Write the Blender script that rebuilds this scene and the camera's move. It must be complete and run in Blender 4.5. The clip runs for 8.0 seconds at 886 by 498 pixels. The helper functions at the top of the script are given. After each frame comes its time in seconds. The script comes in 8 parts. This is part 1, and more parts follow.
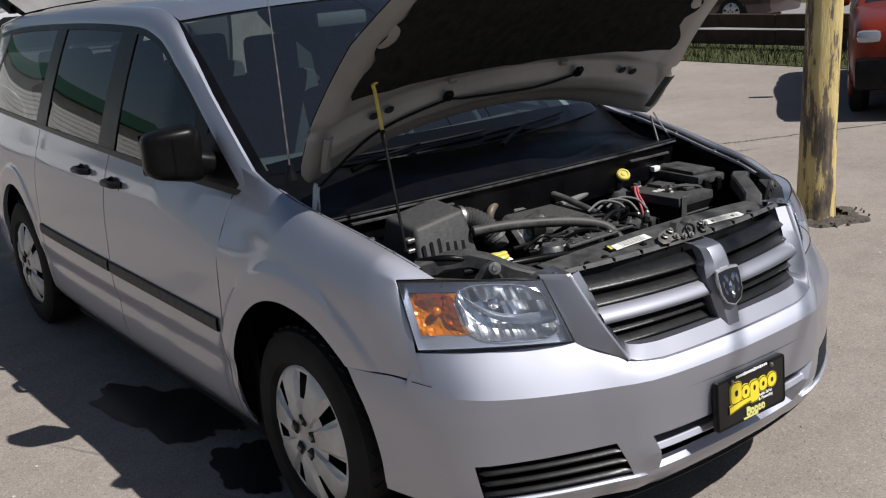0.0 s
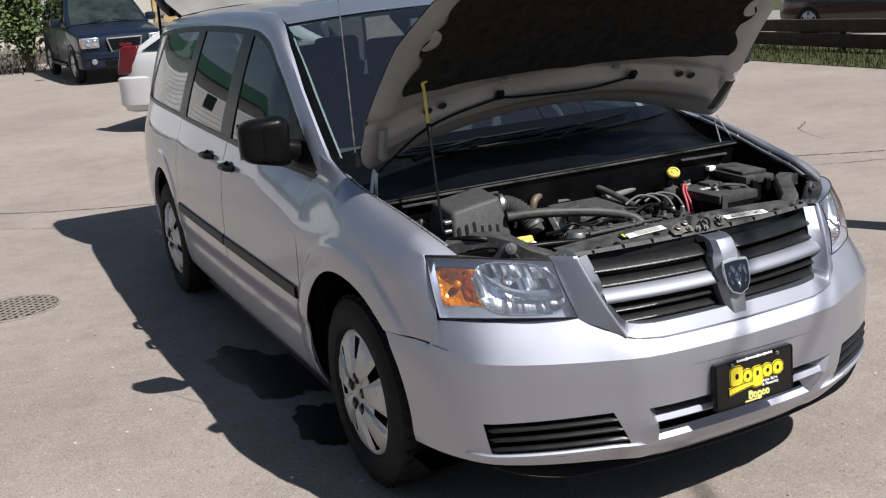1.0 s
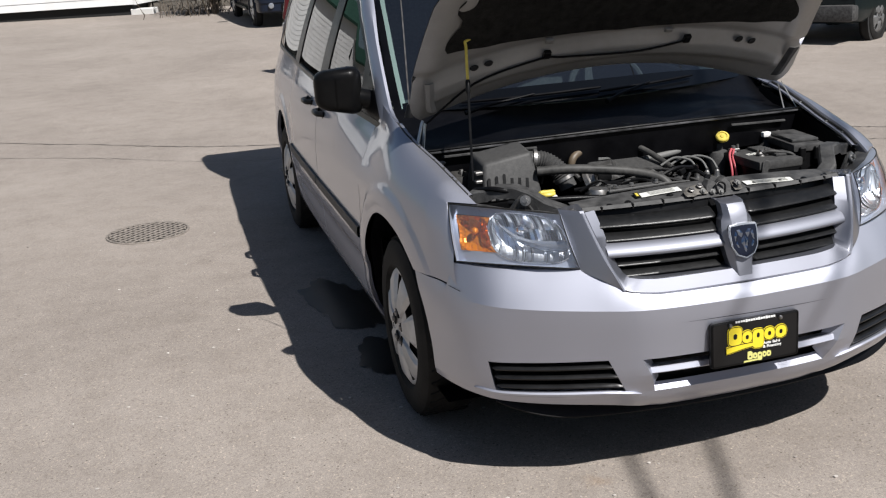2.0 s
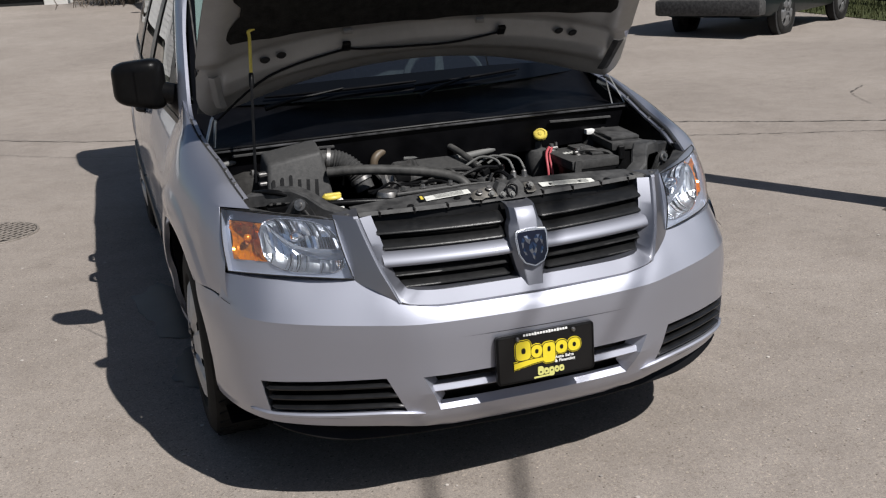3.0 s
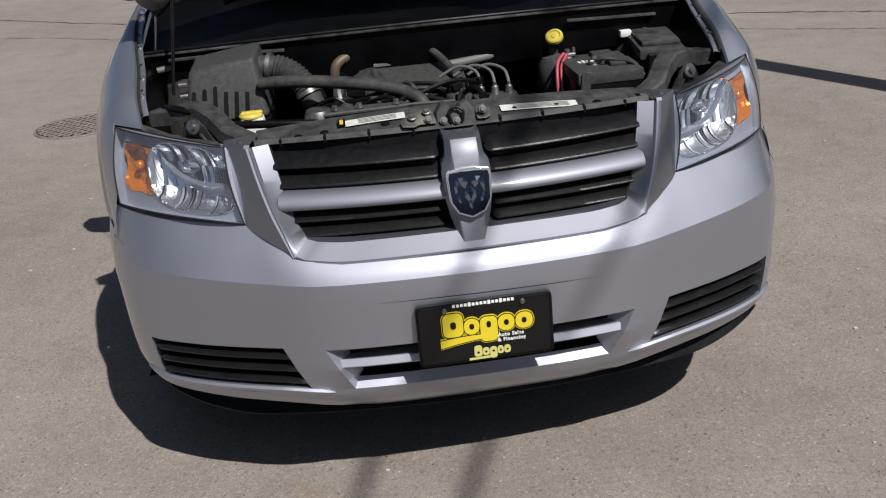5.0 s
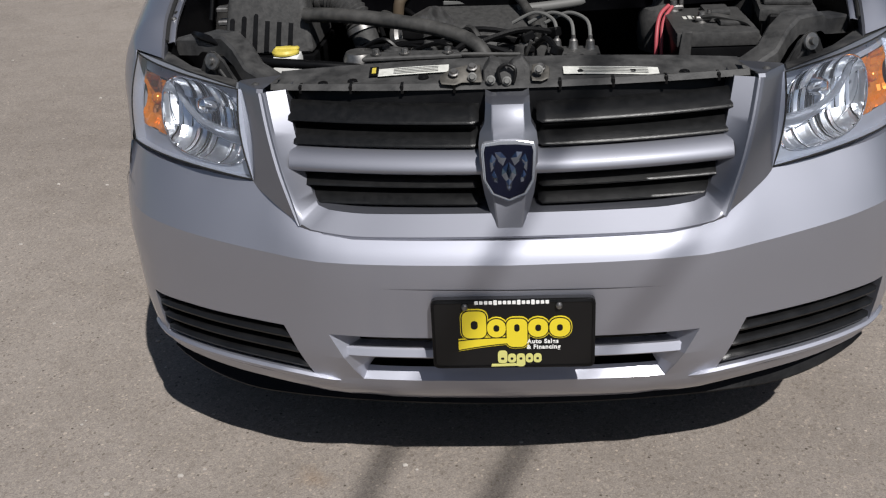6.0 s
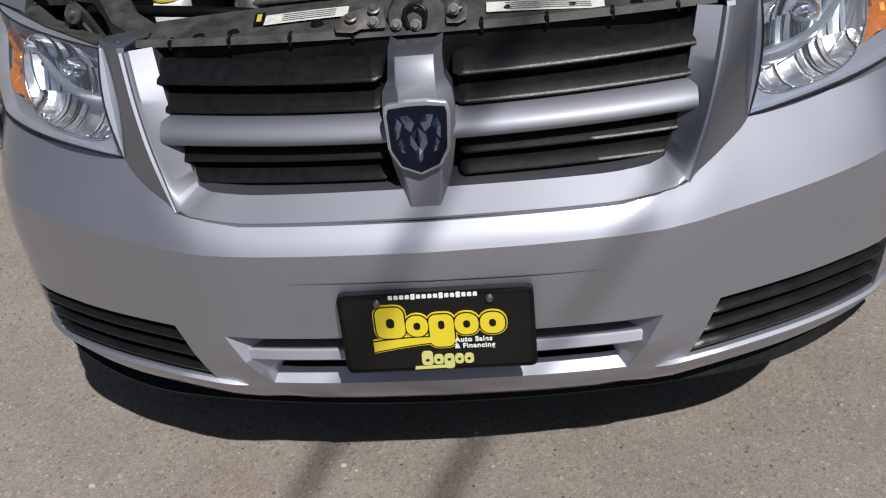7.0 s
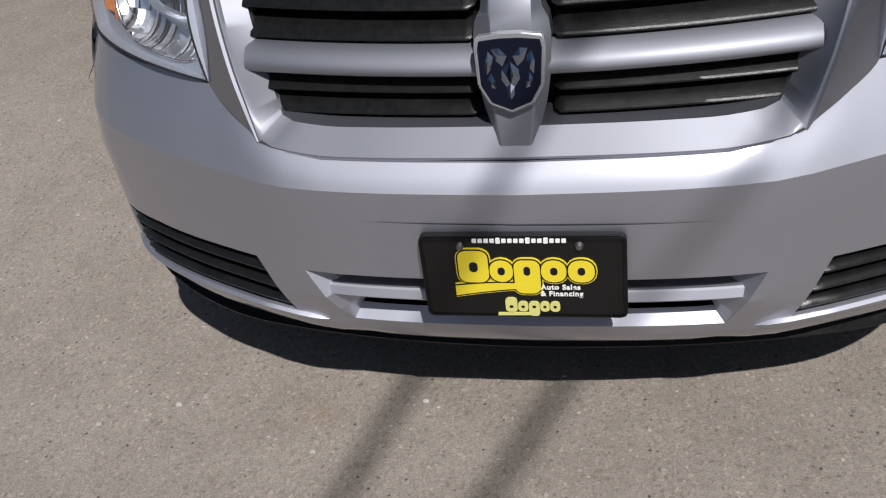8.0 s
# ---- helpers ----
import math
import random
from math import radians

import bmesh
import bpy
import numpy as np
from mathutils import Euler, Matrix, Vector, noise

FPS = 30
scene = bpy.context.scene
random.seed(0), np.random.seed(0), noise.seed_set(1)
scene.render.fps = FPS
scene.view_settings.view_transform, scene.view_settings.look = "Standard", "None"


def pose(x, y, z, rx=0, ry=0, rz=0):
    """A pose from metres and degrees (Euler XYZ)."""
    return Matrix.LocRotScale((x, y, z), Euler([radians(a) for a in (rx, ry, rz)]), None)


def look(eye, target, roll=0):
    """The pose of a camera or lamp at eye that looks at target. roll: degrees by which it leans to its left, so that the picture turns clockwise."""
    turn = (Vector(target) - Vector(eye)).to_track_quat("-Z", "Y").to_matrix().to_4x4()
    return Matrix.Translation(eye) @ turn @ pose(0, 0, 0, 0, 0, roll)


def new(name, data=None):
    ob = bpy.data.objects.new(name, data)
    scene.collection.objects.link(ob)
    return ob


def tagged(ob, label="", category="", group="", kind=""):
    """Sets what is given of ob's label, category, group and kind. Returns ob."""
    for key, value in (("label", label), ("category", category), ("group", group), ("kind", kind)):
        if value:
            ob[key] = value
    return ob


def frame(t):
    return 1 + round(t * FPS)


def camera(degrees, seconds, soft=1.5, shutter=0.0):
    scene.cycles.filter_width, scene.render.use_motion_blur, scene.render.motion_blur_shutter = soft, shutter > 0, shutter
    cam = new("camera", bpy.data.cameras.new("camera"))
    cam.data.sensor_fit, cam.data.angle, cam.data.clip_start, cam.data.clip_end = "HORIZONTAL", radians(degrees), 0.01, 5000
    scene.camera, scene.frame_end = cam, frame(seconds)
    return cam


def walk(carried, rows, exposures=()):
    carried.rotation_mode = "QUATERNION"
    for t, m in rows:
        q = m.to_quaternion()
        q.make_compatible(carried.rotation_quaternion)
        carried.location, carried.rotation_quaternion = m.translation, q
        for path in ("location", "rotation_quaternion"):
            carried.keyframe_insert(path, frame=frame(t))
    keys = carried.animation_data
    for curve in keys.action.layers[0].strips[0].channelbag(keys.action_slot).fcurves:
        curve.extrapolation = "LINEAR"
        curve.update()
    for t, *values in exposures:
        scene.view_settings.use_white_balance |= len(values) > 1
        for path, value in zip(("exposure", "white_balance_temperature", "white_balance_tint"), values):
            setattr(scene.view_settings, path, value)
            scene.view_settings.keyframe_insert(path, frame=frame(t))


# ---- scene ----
cam = camera(47.4, 8.0, 1.2)
PATH = [
    (0, (-2.212, -1.644, 1.688), (-1.081, -0.079, 1.165), -4.7),
    (0.5, (-2.148, -1.897, 1.703), (-1.125, -0.25, 1.21), -5.3),
    (1, (-2.033, -2.17, 1.68), (-1.197, -0.42, 1.188), -4.7),
    (1.2, (-1.982, -2.269, 1.678), (-1.185, -0.496, 1.207), -6.2),
    (2.3, (-1.531, -2.6, 1.699), (-1.096, -0.737, 1.117), -3.4),
    (2.5, (-1.427, -2.577, 1.675), (-0.949, -0.71, 1.141), -5.4),
    (3, (-1.117, -2.476, 1.635), (-0.512, -0.661, 1.055), -3.3),
    (3.5, (-0.901, -2.381, 1.581), (-0.276, -0.592, 0.942), -4.8),
    (4, (-0.611, -2.288, 1.58), (-0.316, -0.442, 0.87), -2.9),
    (4.2, (-0.511, -2.265, 1.57), (-0.242, -0.425, 0.833), -4.0),
    (5.3, (-0.226, -1.883, 1.509), (-0.136, -0.049, 0.716), -5.3),
    (5.5, (-0.195, -1.81, 1.5), (-0.19, -0.001, 0.648), -5.2),
    (6, (-0.006, -1.65, 1.475), (-0.133, 0.141, 0.594), -3.0),
    (6.5, (0.1, -1.49, 1.435), (-0.089, 0.24, 0.449), -6.4),
    (7, (0.167, -1.296, 1.413), (-0.021, 0.41, 0.385), -6.5),
    (7.5, (0.169, -1.209, 1.416), (-0.143, 0.39, 0.257), -6.2),
    (8, (0.193, -1.202, 1.402), (-0.215, 0.385, 0.255), -8.4),
]
walk(cam, [(t, look(eye, target, roll)) for t, eye, target, roll in PATH], ((0, 0.12), (0.5, 0.24), (1, 0.40), (1.2, 0.38), (2.5, 0.21), (3, 0.03), (3.5, -0.14), (5.5, -0.20), (6, -0.21), (6.5, -0.23), (7, -0.23), (8, -0.21)))

# ---- world and sun ----
SUN_DX, SUN_DY = -0.345, 0.72          # how far a shadow runs for each metre of height
world = bpy.data.worlds.new("sky")
scene.world = world
world.use_nodes = True
wn = world.node_tree
sky = wn.nodes.new("ShaderNodeTexSky")
sky.sky_type, sky.sun_disc = "NISHITA", False
sky.sun_elevation = math.atan2(1.0, math.hypot(SUN_DX, SUN_DY))
sky.sun_rotation = math.atan2(-SUN_DX, -SUN_DY)
wn.links.new(sky.outputs[0], wn.nodes["Background"].inputs[0])
wn.nodes["Background"].inputs[1].default_value = 0.05
sun_data = bpy.data.lights.new("sun", "SUN")
sun_data.energy, sun_data.angle, sun_data.color = 5.6, radians(0.55), (1.0, 0.975, 0.95)
sun = new("sun", sun_data)
sun.matrix_world = look((-SUN_DX * 20, -SUN_DY * 20, 20), (0, 0, 0))


# ---- materials ----
def mat(name, color, rough=0.5, metal=0.0, spec=0.5, coat=0.0):
    m = bpy.data.materials.new(name)
    m.use_nodes = True
    b = m.node_tree.nodes["Principled BSDF"]
    b.inputs["Base Color"].default_value = (*color, 1)
    b.inputs["Roughness"].default_value = rough
    b.inputs["Metallic"].default_value = metal
    b.inputs["Specular IOR Level"].default_value = spec
    b.inputs["Coat Weight"].default_value = coat
    b.inputs["Coat Roughness"].default_value = 0.04
    return m


def node(m, kind, **values):
    n = m.node_tree.nodes.new(kind)
    for key, value in values.items():
        n.inputs[key].default_value = value
    return n


def varied(m, scale, low, high, detail=6.0, rough=None, bump=0.0, bump_scale=None, coords="Object"):
    """Colour from a noise between two colours, with a finer bump."""
    nt = m.node_tree
    b = nt.nodes["Principled BSDF"]
    co = nt.nodes.new("ShaderNodeTexCoord")
    no = node(m, "ShaderNodeTexNoise", Scale=scale, Detail=detail, Roughness=0.65)
    nt.links.new(co.outputs[coords], no.inputs["Vector"])
    ramp = nt.nodes.new("ShaderNodeValToRGB")
    ramp.color_ramp.elements[0].position, ramp.color_ramp.elements[1].position = 0.33, 0.68
    ramp.color_ramp.elements[0].color, ramp.color_ramp.elements[1].color = (*low, 1), (*high, 1)
    nt.links.new(no.outputs["Fac"], ramp.inputs["Fac"])
    nt.links.new(ramp.outputs["Color"], b.inputs["Base Color"])
    if rough:
        mr = node(m, "ShaderNodeMapRange", **{"To Min": rough[0], "To Max": rough[1]})
        nt.links.new(no.outputs["Fac"], mr.inputs["Value"])
        nt.links.new(mr.outputs["Result"], b.inputs["Roughness"])
    if bump:
        fine = node(m, "ShaderNodeTexNoise", Scale=bump_scale or scale * 6, Detail=4.0)
        nt.links.new(co.outputs[coords], fine.inputs["Vector"])
        bn = node(m, "ShaderNodeBump", Strength=bump, Distance=0.01)
        nt.links.new(fine.outputs["Fac"], bn.inputs["Height"])
        nt.links.new(bn.outputs["Normal"], b.inputs["Normal"])
    return m


def glass(name, tint, gloss=0.02, ior=1.55, haze=0.0):
    """Thin automotive glass: tinted see-through with a clear mirror gloss."""
    m = bpy.data.materials.new(name)
    m.use_nodes = True
    nt = m.node_tree
    nt.nodes.remove(nt.nodes["Principled BSDF"])
    t = nt.nodes.new("ShaderNodeBsdfTransparent")
    t.inputs["Color"].default_value = (*tint, 1)
    g = nt.nodes.new("ShaderNodeBsdfGlossy")
    g.inputs["Roughness"].default_value = gloss
    f = nt.nodes.new("ShaderNodeFresnel")
    f.inputs["IOR"].default_value = ior
    mx = nt.nodes.new("ShaderNodeMixShader")
    nt.links.new(f.outputs[0], mx.inputs[0])
    nt.links.new(t.outputs[0], mx.inputs[1])
    if haze:
        # a thin milky scatter: weathered lamp plastic, painted-in sheen on the windscreen
        h = nt.nodes.new("ShaderNodeBsdfDiffuse")
        h.inputs["Color"].default_value = (0.72, 0.76, 0.86, 1)
        hm = nt.nodes.new("ShaderNodeMixShader")
        hm.inputs[0].default_value = haze
        nt.links.new(t.outputs[0], hm.inputs[1])
        nt.links.new(h.outputs[0], hm.inputs[2])
        nt.links.new(hm.outputs[0], mx.inputs[1])
    nt.links.new(g.outputs[0], mx.inputs[2])
    nt.links.new(mx.outputs[0], nt.nodes["Material Output"].inputs[0])
    return m


def paint(name, color, metal, rough, coat=1.0):
    """Car paint: clear coat over flake, with faint dust in the roughness."""
    m = mat(name, color, rough, metal, 0.5 * coat, coat)
    nt = m.node_tree
    b = nt.nodes["Principled BSDF"]
    co = nt.nodes.new("ShaderNodeTexCoord")
    fl = node(m, "ShaderNodeTexNoise", Scale=900.0, Detail=2.0)
    nt.links.new(co.outputs["Object"], fl.inputs["Vector"])
    bn = node(m, "ShaderNodeBump", Strength=0.05, Distance=0.001)
    nt.links.new(fl.outputs["Fac"], bn.inputs["Height"])
    nt.links.new(bn.outputs["Normal"], b.inputs["Normal"])
    du = node(m, "ShaderNodeTexNoise", Scale=3.5, Detail=8.0, Roughness=0.7)
    nt.links.new(co.outputs["Object"], du.inputs["Vector"])
    mr = node(m, "ShaderNodeMapRange", **{"To Min": rough * 0.8, "To Max": rough * 1.25})
    nt.links.new(du.outputs["Fac"], mr.inputs["Value"])
    nt.links.new(mr.outputs["Result"], b.inputs["Roughness"])
    mc = node(m, "ShaderNodeMapRange", **{"From Min": 0.35, "From Max": 0.8, "To Min": 0.02, "To Max": 0.22})
    nt.links.new(du.outputs["Fac"], mc.inputs["Value"])
    nt.links.new(mc.outputs["Result"], b.inputs["Coat Roughness"])
    return m


def flake_paint(name, color, rough):
    """Silver flake paint: a wide soft metal lobe under a sharp clear coat with a little road dust."""
    m = bpy.data.materials.new(name)
    m.use_nodes = True
    nt = m.node_tree
    nt.nodes.remove(nt.nodes["Principled BSDF"])
    co = nt.nodes.new("ShaderNodeTexCoord")
    fl = node(m, "ShaderNodeTexNoise", Scale=900.0, Detail=2.0)
    bn = node(m, "ShaderNodeBump", Strength=0.05, Distance=0.001)
    du = node(m, "ShaderNodeTexNoise", Scale=3.5, Detail=8.0, Roughness=0.7)
    nt.links.new(co.outputs["Object"], fl.inputs["Vector"])
    nt.links.new(co.outputs["Object"], du.inputs["Vector"])
    nt.links.new(fl.outputs["Fac"], bn.inputs["Height"])
    flake = nt.nodes.new("ShaderNodeBsdfAnisotropic")
    flake.distribution = "BECKMANN"
    flake.inputs["Color"].default_value = (*color, 1)
    flake.inputs["Roughness"].default_value = rough
    nt.links.new(bn.outputs["Normal"], flake.inputs["Normal"])
    clear = nt.nodes.new("ShaderNodeBsdfAnisotropic")
    clear.inputs["Color"].default_value = (1, 1, 1, 1)
    mc = node(m, "ShaderNodeMapRange", **{"From Min": 0.35, "From Max": 0.8, "To Min": 0.045, "To Max": 0.15})
    nt.links.new(du.outputs["Fac"], mc.inputs["Value"])
    nt.links.new(mc.outputs["Result"], clear.inputs["Roughness"])
    fr = node(m, "ShaderNodeFresnel", IOR=1.5)
    mx = nt.nodes.new("ShaderNodeMixShader")
    body = nt.nodes.new("ShaderNodeBsdfDiffuse")
    body.inputs["Color"].default_value = (*color, 1)
    glint = nt.nodes.new("ShaderNodeBsdfAnisotropic")
    glint.inputs["Color"].default_value = (*color, 1)
    glint.inputs["Roughness"].default_value = rough * 0.66
    nt.links.new(bn.outputs["Normal"], glint.inputs["Normal"])
    lobes = nt.nodes.new("ShaderNodeMixShader")
    lobes.inputs[0].default_value = 0.28
    nt.links.new(flake.outputs[0], lobes.inputs[1])
    nt.links.new(glint.outputs[0], lobes.inputs[2])
    base = nt.nodes.new("ShaderNodeMixShader")
    base.inputs[0].default_value = 0.20
    nt.links.new(lobes.outputs[0], base.inputs[1])
    nt.links.new(body.outputs[0], base.inputs[2])
    nt.links.new(fr.outputs[0], mx.inputs[0])
    nt.links.new(base.outputs[0], mx.inputs[1])
    nt.links.new(clear.outputs[0], mx.inputs[2])
    nt.links.new(mx.outputs[0], nt.nodes["Material Output"].inputs[0])
    return m


SILVER = flake_paint("silver_paint", (0.405, 0.416, 0.478), 0.65)
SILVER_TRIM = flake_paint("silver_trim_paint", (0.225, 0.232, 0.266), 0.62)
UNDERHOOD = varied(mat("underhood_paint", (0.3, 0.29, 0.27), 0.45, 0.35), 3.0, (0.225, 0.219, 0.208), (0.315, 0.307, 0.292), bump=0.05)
BLACK = varied(mat("black_plastic", (0.012, 0.012, 0.012), 0.4, 0, 0.15), 14.0, (0.003, 0.003, 0.0034), (0.008, 0.008, 0.0085), rough=(0.26, 0.44), bump=0.06, bump_scale=400)
DUSTY = varied(mat("dusty_black_plastic", (0.05, 0.05, 0.048), 0.7, 0, 0.25), 22.0, (0.026, 0.026, 0.0265), (0.080, 0.079, 0.078), rough=(0.42, 0.7), bump=0.12, bump_scale=260)
BAY = varied(mat("dirty_metal", (0.03, 0.03, 0.03), 0.7, 0, 0.15), 12.0, (0.014, 0.014, 0.014), (0.046, 0.044, 0.042), rough=(0.45, 0.75), bump=0.2)
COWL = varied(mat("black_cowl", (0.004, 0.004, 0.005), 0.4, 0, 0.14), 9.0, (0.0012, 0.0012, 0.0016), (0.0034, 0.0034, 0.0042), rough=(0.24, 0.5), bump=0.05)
PAD = varied(mat("insulation_felt", (0.012, 0.012, 0.011), 0.95, 0, 0.1), 30.0, (0.009, 0.009, 0.0085), (0.022, 0.0215, 0.020), bump=0.5, bump_scale=180)
SEAM = mat("seam_dark", (0.01, 0.01, 0.01), 0.9)
RUBBER = varied(mat("tyre_rubber", (0.025, 0.024, 0.023), 0.8, 0, 0.2), 9.0, (0.006, 0.006, 0.006), (0.020, 0.019, 0.0175), rough=(0.65, 0.9), bump=0.1)
HUBCAP = varied(mat("hubcap_silver", (0.5, 0.5, 0.5), 0.38, 0.55), 8.0, (0.42, 0.42, 0.42), (0.6, 0.6, 0.6), rough=(0.42, 0.56))
CHROME = mat("chrome", (0.85, 0.86, 0.88), 0.06, 1.0)
REFLECT = mat("lamp_reflector", (0.90, 0.925, 0.97), 0.29, 1.0)
BLADE = mat("lamp_blade", (0.26, 0.28, 0.32), 0.26, 0.55)
BEZEL = mat("lamp_bezel", (0.40, 0.43, 0.50), 0.34, 0.5)
BADGERIM = mat("badge_rim", (0.60, 0.61, 0.64), 0.24, 0.75)
DARKCHROME = mat("dark_chrome", (0.27, 0.32, 0.41), 0.10, 1.0)
STEEL = varied(mat("bare_metal", (0.3, 0.3, 0.3), 0.45, 0.9), 30.0, (0.16, 0.155, 0.15), (0.40, 0.39, 0.38), rough=(0.3, 0.55))
VENT = varied(mat("worn_black_plastic", (0.02, 0.02, 0.02), 0.42, 0, 0.4), 20.0, (0.004, 0.004, 0.0043), (0.010, 0.010, 0.0105), rough=(0.28, 0.42), bump=0.08, bump_scale=300)
CLEANSTEEL = varied(mat("zinc_plated_steel", (0.6, 0.6, 0.6), 0.35, 0.6), 40.0, (0.50, 0.50, 0.49), (0.66, 0.66, 0.65), rough=(0.28, 0.45))
AMBER = mat("amber_reflector", (0.64, 0.19, 0.006), 0.2, 0.45)
YELLOW = varied(mat("yellow_plastic", (0.6, 0.48, 0.08), 0.45), 40.0, (0.50, 0.40, 0.06), (0.68, 0.55, 0.10))
RED = mat("red_cable", (0.40, 0.07, 0.085), 0.5)
PAPER = varied(mat("label_paper", (0.65, 0.65, 0.6), 0.6), 60.0, (0.5, 0.5, 0.46), (0.72, 0.72, 0.68))
GREYBAR = mat("label_ink", (0.25, 0.25, 0.24), 0.7)
WHITE = mat("white_plastic", (0.75, 0.75, 0.73), 0.5)
DUST = varied(mat("dust_covered_plastic", (0.09, 0.088, 0.082), 0.8, 0, 0.3), 85.0, (0.036, 0.036, 0.036), (0.064, 0.063, 0.062), rough=(0.45, 0.7), bump=0.06, bump_scale=200)
HOSE = varied(mat("rubber_hose", (0.05, 0.05, 0.05), 0.6, 0, 0.3), 25.0, (0.025, 0.025, 0.0245), (0.072, 0.070, 0.067), rough=(0.4, 0.65))
GREYHOSE = mat("grey_hose", (0.13, 0.13, 0.125), 0.6)
TANHOSE = mat("tan_hose", (0.10, 0.075, 0.05), 0.5)
LENS = glass("lamp_lens", (0.92, 0.95, 0.99), 0.03, 1.6, 0.05)
# slight haze lightens the windscreen in place of its pale reflections
SCREEN = glass("windscreen_glass", (0.32, 0.41, 0.42), 0.01, 2.3, 0.007)
TINT = glass("tinted_glass", (0.20, 0.24, 0.23), 0.012, 1.42)
PRIVACY = glass("privacy_glass", (0.075, 0.088, 0.088), 0.012, 1.42)
SEAT = varied(mat("seat_cloth", (0.05, 0.055, 0.06), 0.9), 60.0, (0.035, 0.04, 0.045), (0.07, 0.075, 0.08))
TRIMLIGHT = mat("pale_interior_trim", (0.42, 0.47, 0.43), 0.6)
DASH = varied(mat("dashboard_plastic", (0.2, 0.22, 0.22), 0.7), 80.0, (0.085, 0.10, 0.10), (0.125, 0.14, 0.138), bump=0.1)
SIGNBLACK = mat("plate_black", (0.006, 0.006, 0.0065), 0.3, 0.0, 0.35)
SIGNYELLOW = mat("plate_yellow", (0.75, 0.6, 0.03), 0.35)
SIGNPALE = mat("plate_pale_yellow", (0.62, 0.6, 0.2), 0.4)
SIGNWHITE = mat("plate_white", (0.8, 0.8, 0.78), 0.4)
SLATBLACK = varied(mat("grained_black_plastic", (0.02, 0.02, 0.02), 0.36, 0, 0.34), 60.0, (0.005, 0.0052, 0.0054), (0.010, 0.010, 0.0103), rough=(0.24, 0.38), bump=0.10, bump_scale=500)
SHIELDBLUE = mat("badge_dark_glass", (0.006, 0.007, 0.016), 0.05, 0.0)


# ---- mesh helpers ----
def part(name, bm, material, parent=None, label="", smooth=35, sharp=True):
    me = bpy.data.meshes.new(name)
    bmesh.ops.recalc_face_normals(bm, faces=bm.faces[:])
    bm.to_mesh(me)
    bm.free()
    me.materials.append(material)
    if smooth:
        me.shade_smooth()
        me.set_sharp_from_angle(angle=radians(smooth))
    ob = new(name, me)
    if parent:
        ob.parent = parent
    if label:
        ob["label"] = label
    return ob


def pieces(name, bm, material, parent, label="", smooth=35):
    """Links each separate piece of a bmesh as a part of its own."""
    bm.verts.ensure_lookup_table()
    seen = set()
    for v in bm.verts[:]:
        if v in seen:
            continue
        stack, island = [v], []
        seen.add(v)
        while stack:
            a = stack.pop()
            island.append(a)
            for e in a.link_edges:
                b = e.other_vert(a)
                if b not in seen:
                    seen.add(b)
                    stack.append(b)
        one = bmesh.new()
        index = {a: one.verts.new(a.co) for a in island}
        for f in {f for a in island for f in a.link_faces}:
            one.faces.new([index[a] for a in f.verts])
        part(name, one, material, parent, label, smooth)
    bm.free()


def thing(name, m, label, category, group="", kind=""):
    e = new(name)
    e.empty_display_size = 0.1
    e.matrix_world = m
    return tagged(e, label, category, group, kind)


def sheet(bm, rows, keep=None, flip=False):
    """Quads over rows of points; keep(i, j) may leave cells open."""
    vs = [[bm.verts.new(p) for p in row] for row in rows]
    for i in range(len(vs) - 1):
        for j in range(len(vs[0]) - 1):
            if keep is None or keep(i, j):
                q = (vs[i][j], vs[i][j + 1], vs[i + 1][j + 1], vs[i + 1][j])
                try:
                    bm.faces.new(q[::-1] if flip else q)
                except ValueError:
                    pass
    return vs


def thicken(bm, depth):
    """Gives a sheet its thickness, along the vertex normals, towards the inside (depth > 0 goes against the normal)."""
    bmesh.ops.recalc_face_normals(bm, faces=bm.faces[:])
    bm.normal_update()
    bmesh.ops.solidify(bm, geom=bm.faces[:], thickness=depth)


def box(bm, lo, hi, bevel=0.0, seg=2, m=None):
    r = bmesh.ops.create_cube(bm, size=1)
    vs = r["verts"]
    for v in vs:
        v.co = Vector([lo[k] if v.co[k] < 0 else hi[k] for k in range(3)])
    if bevel:
        es = list({e for v in vs for e in v.link_edges})
        r2 = bmesh.ops.bevel(bm, geom=es, offset=bevel, segments=seg, affect="EDGES", profile=0.6)
        vs = list({v for f in r2["faces"] for v in f.verts} | {v for v in vs if v.is_valid})
    if m:
        bmesh.ops.transform(bm, matrix=m, verts=vs)
    return vs


def rod(bm, pts, r, n=10, cap=True):
    """A tube through points; r a number or one for each point."""
    pts = [Vector(p) for p in pts]
    rs = r if isinstance(r, (list, tuple)) else [r] * len(pts)
    rings, side = [], None
    for k, p in enumerate(pts):
        d = (pts[min(k + 1, len(pts) - 1)] - pts[max(k - 1, 0)]).normalized()
        if side is None:
            side = d.orthogonal().normalized()
        side = (side - d * side.dot(d)).normalized()
        up = d.cross(side)
        rings.append([bm.verts.new(p + rs[k] * (side * math.cos(2 * math.pi * a / n) + up * math.sin(2 * math.pi * a / n))) for a in range(n)])
    for a, b in zip(rings, rings[1:]):
        for k in range(n):
            bm.faces.new((a[k], a[(k + 1) % n], b[(k + 1) % n], b[k]))
    if cap:
        bm.faces.new(rings[0][::-1])
        bm.faces.new(rings[-1])


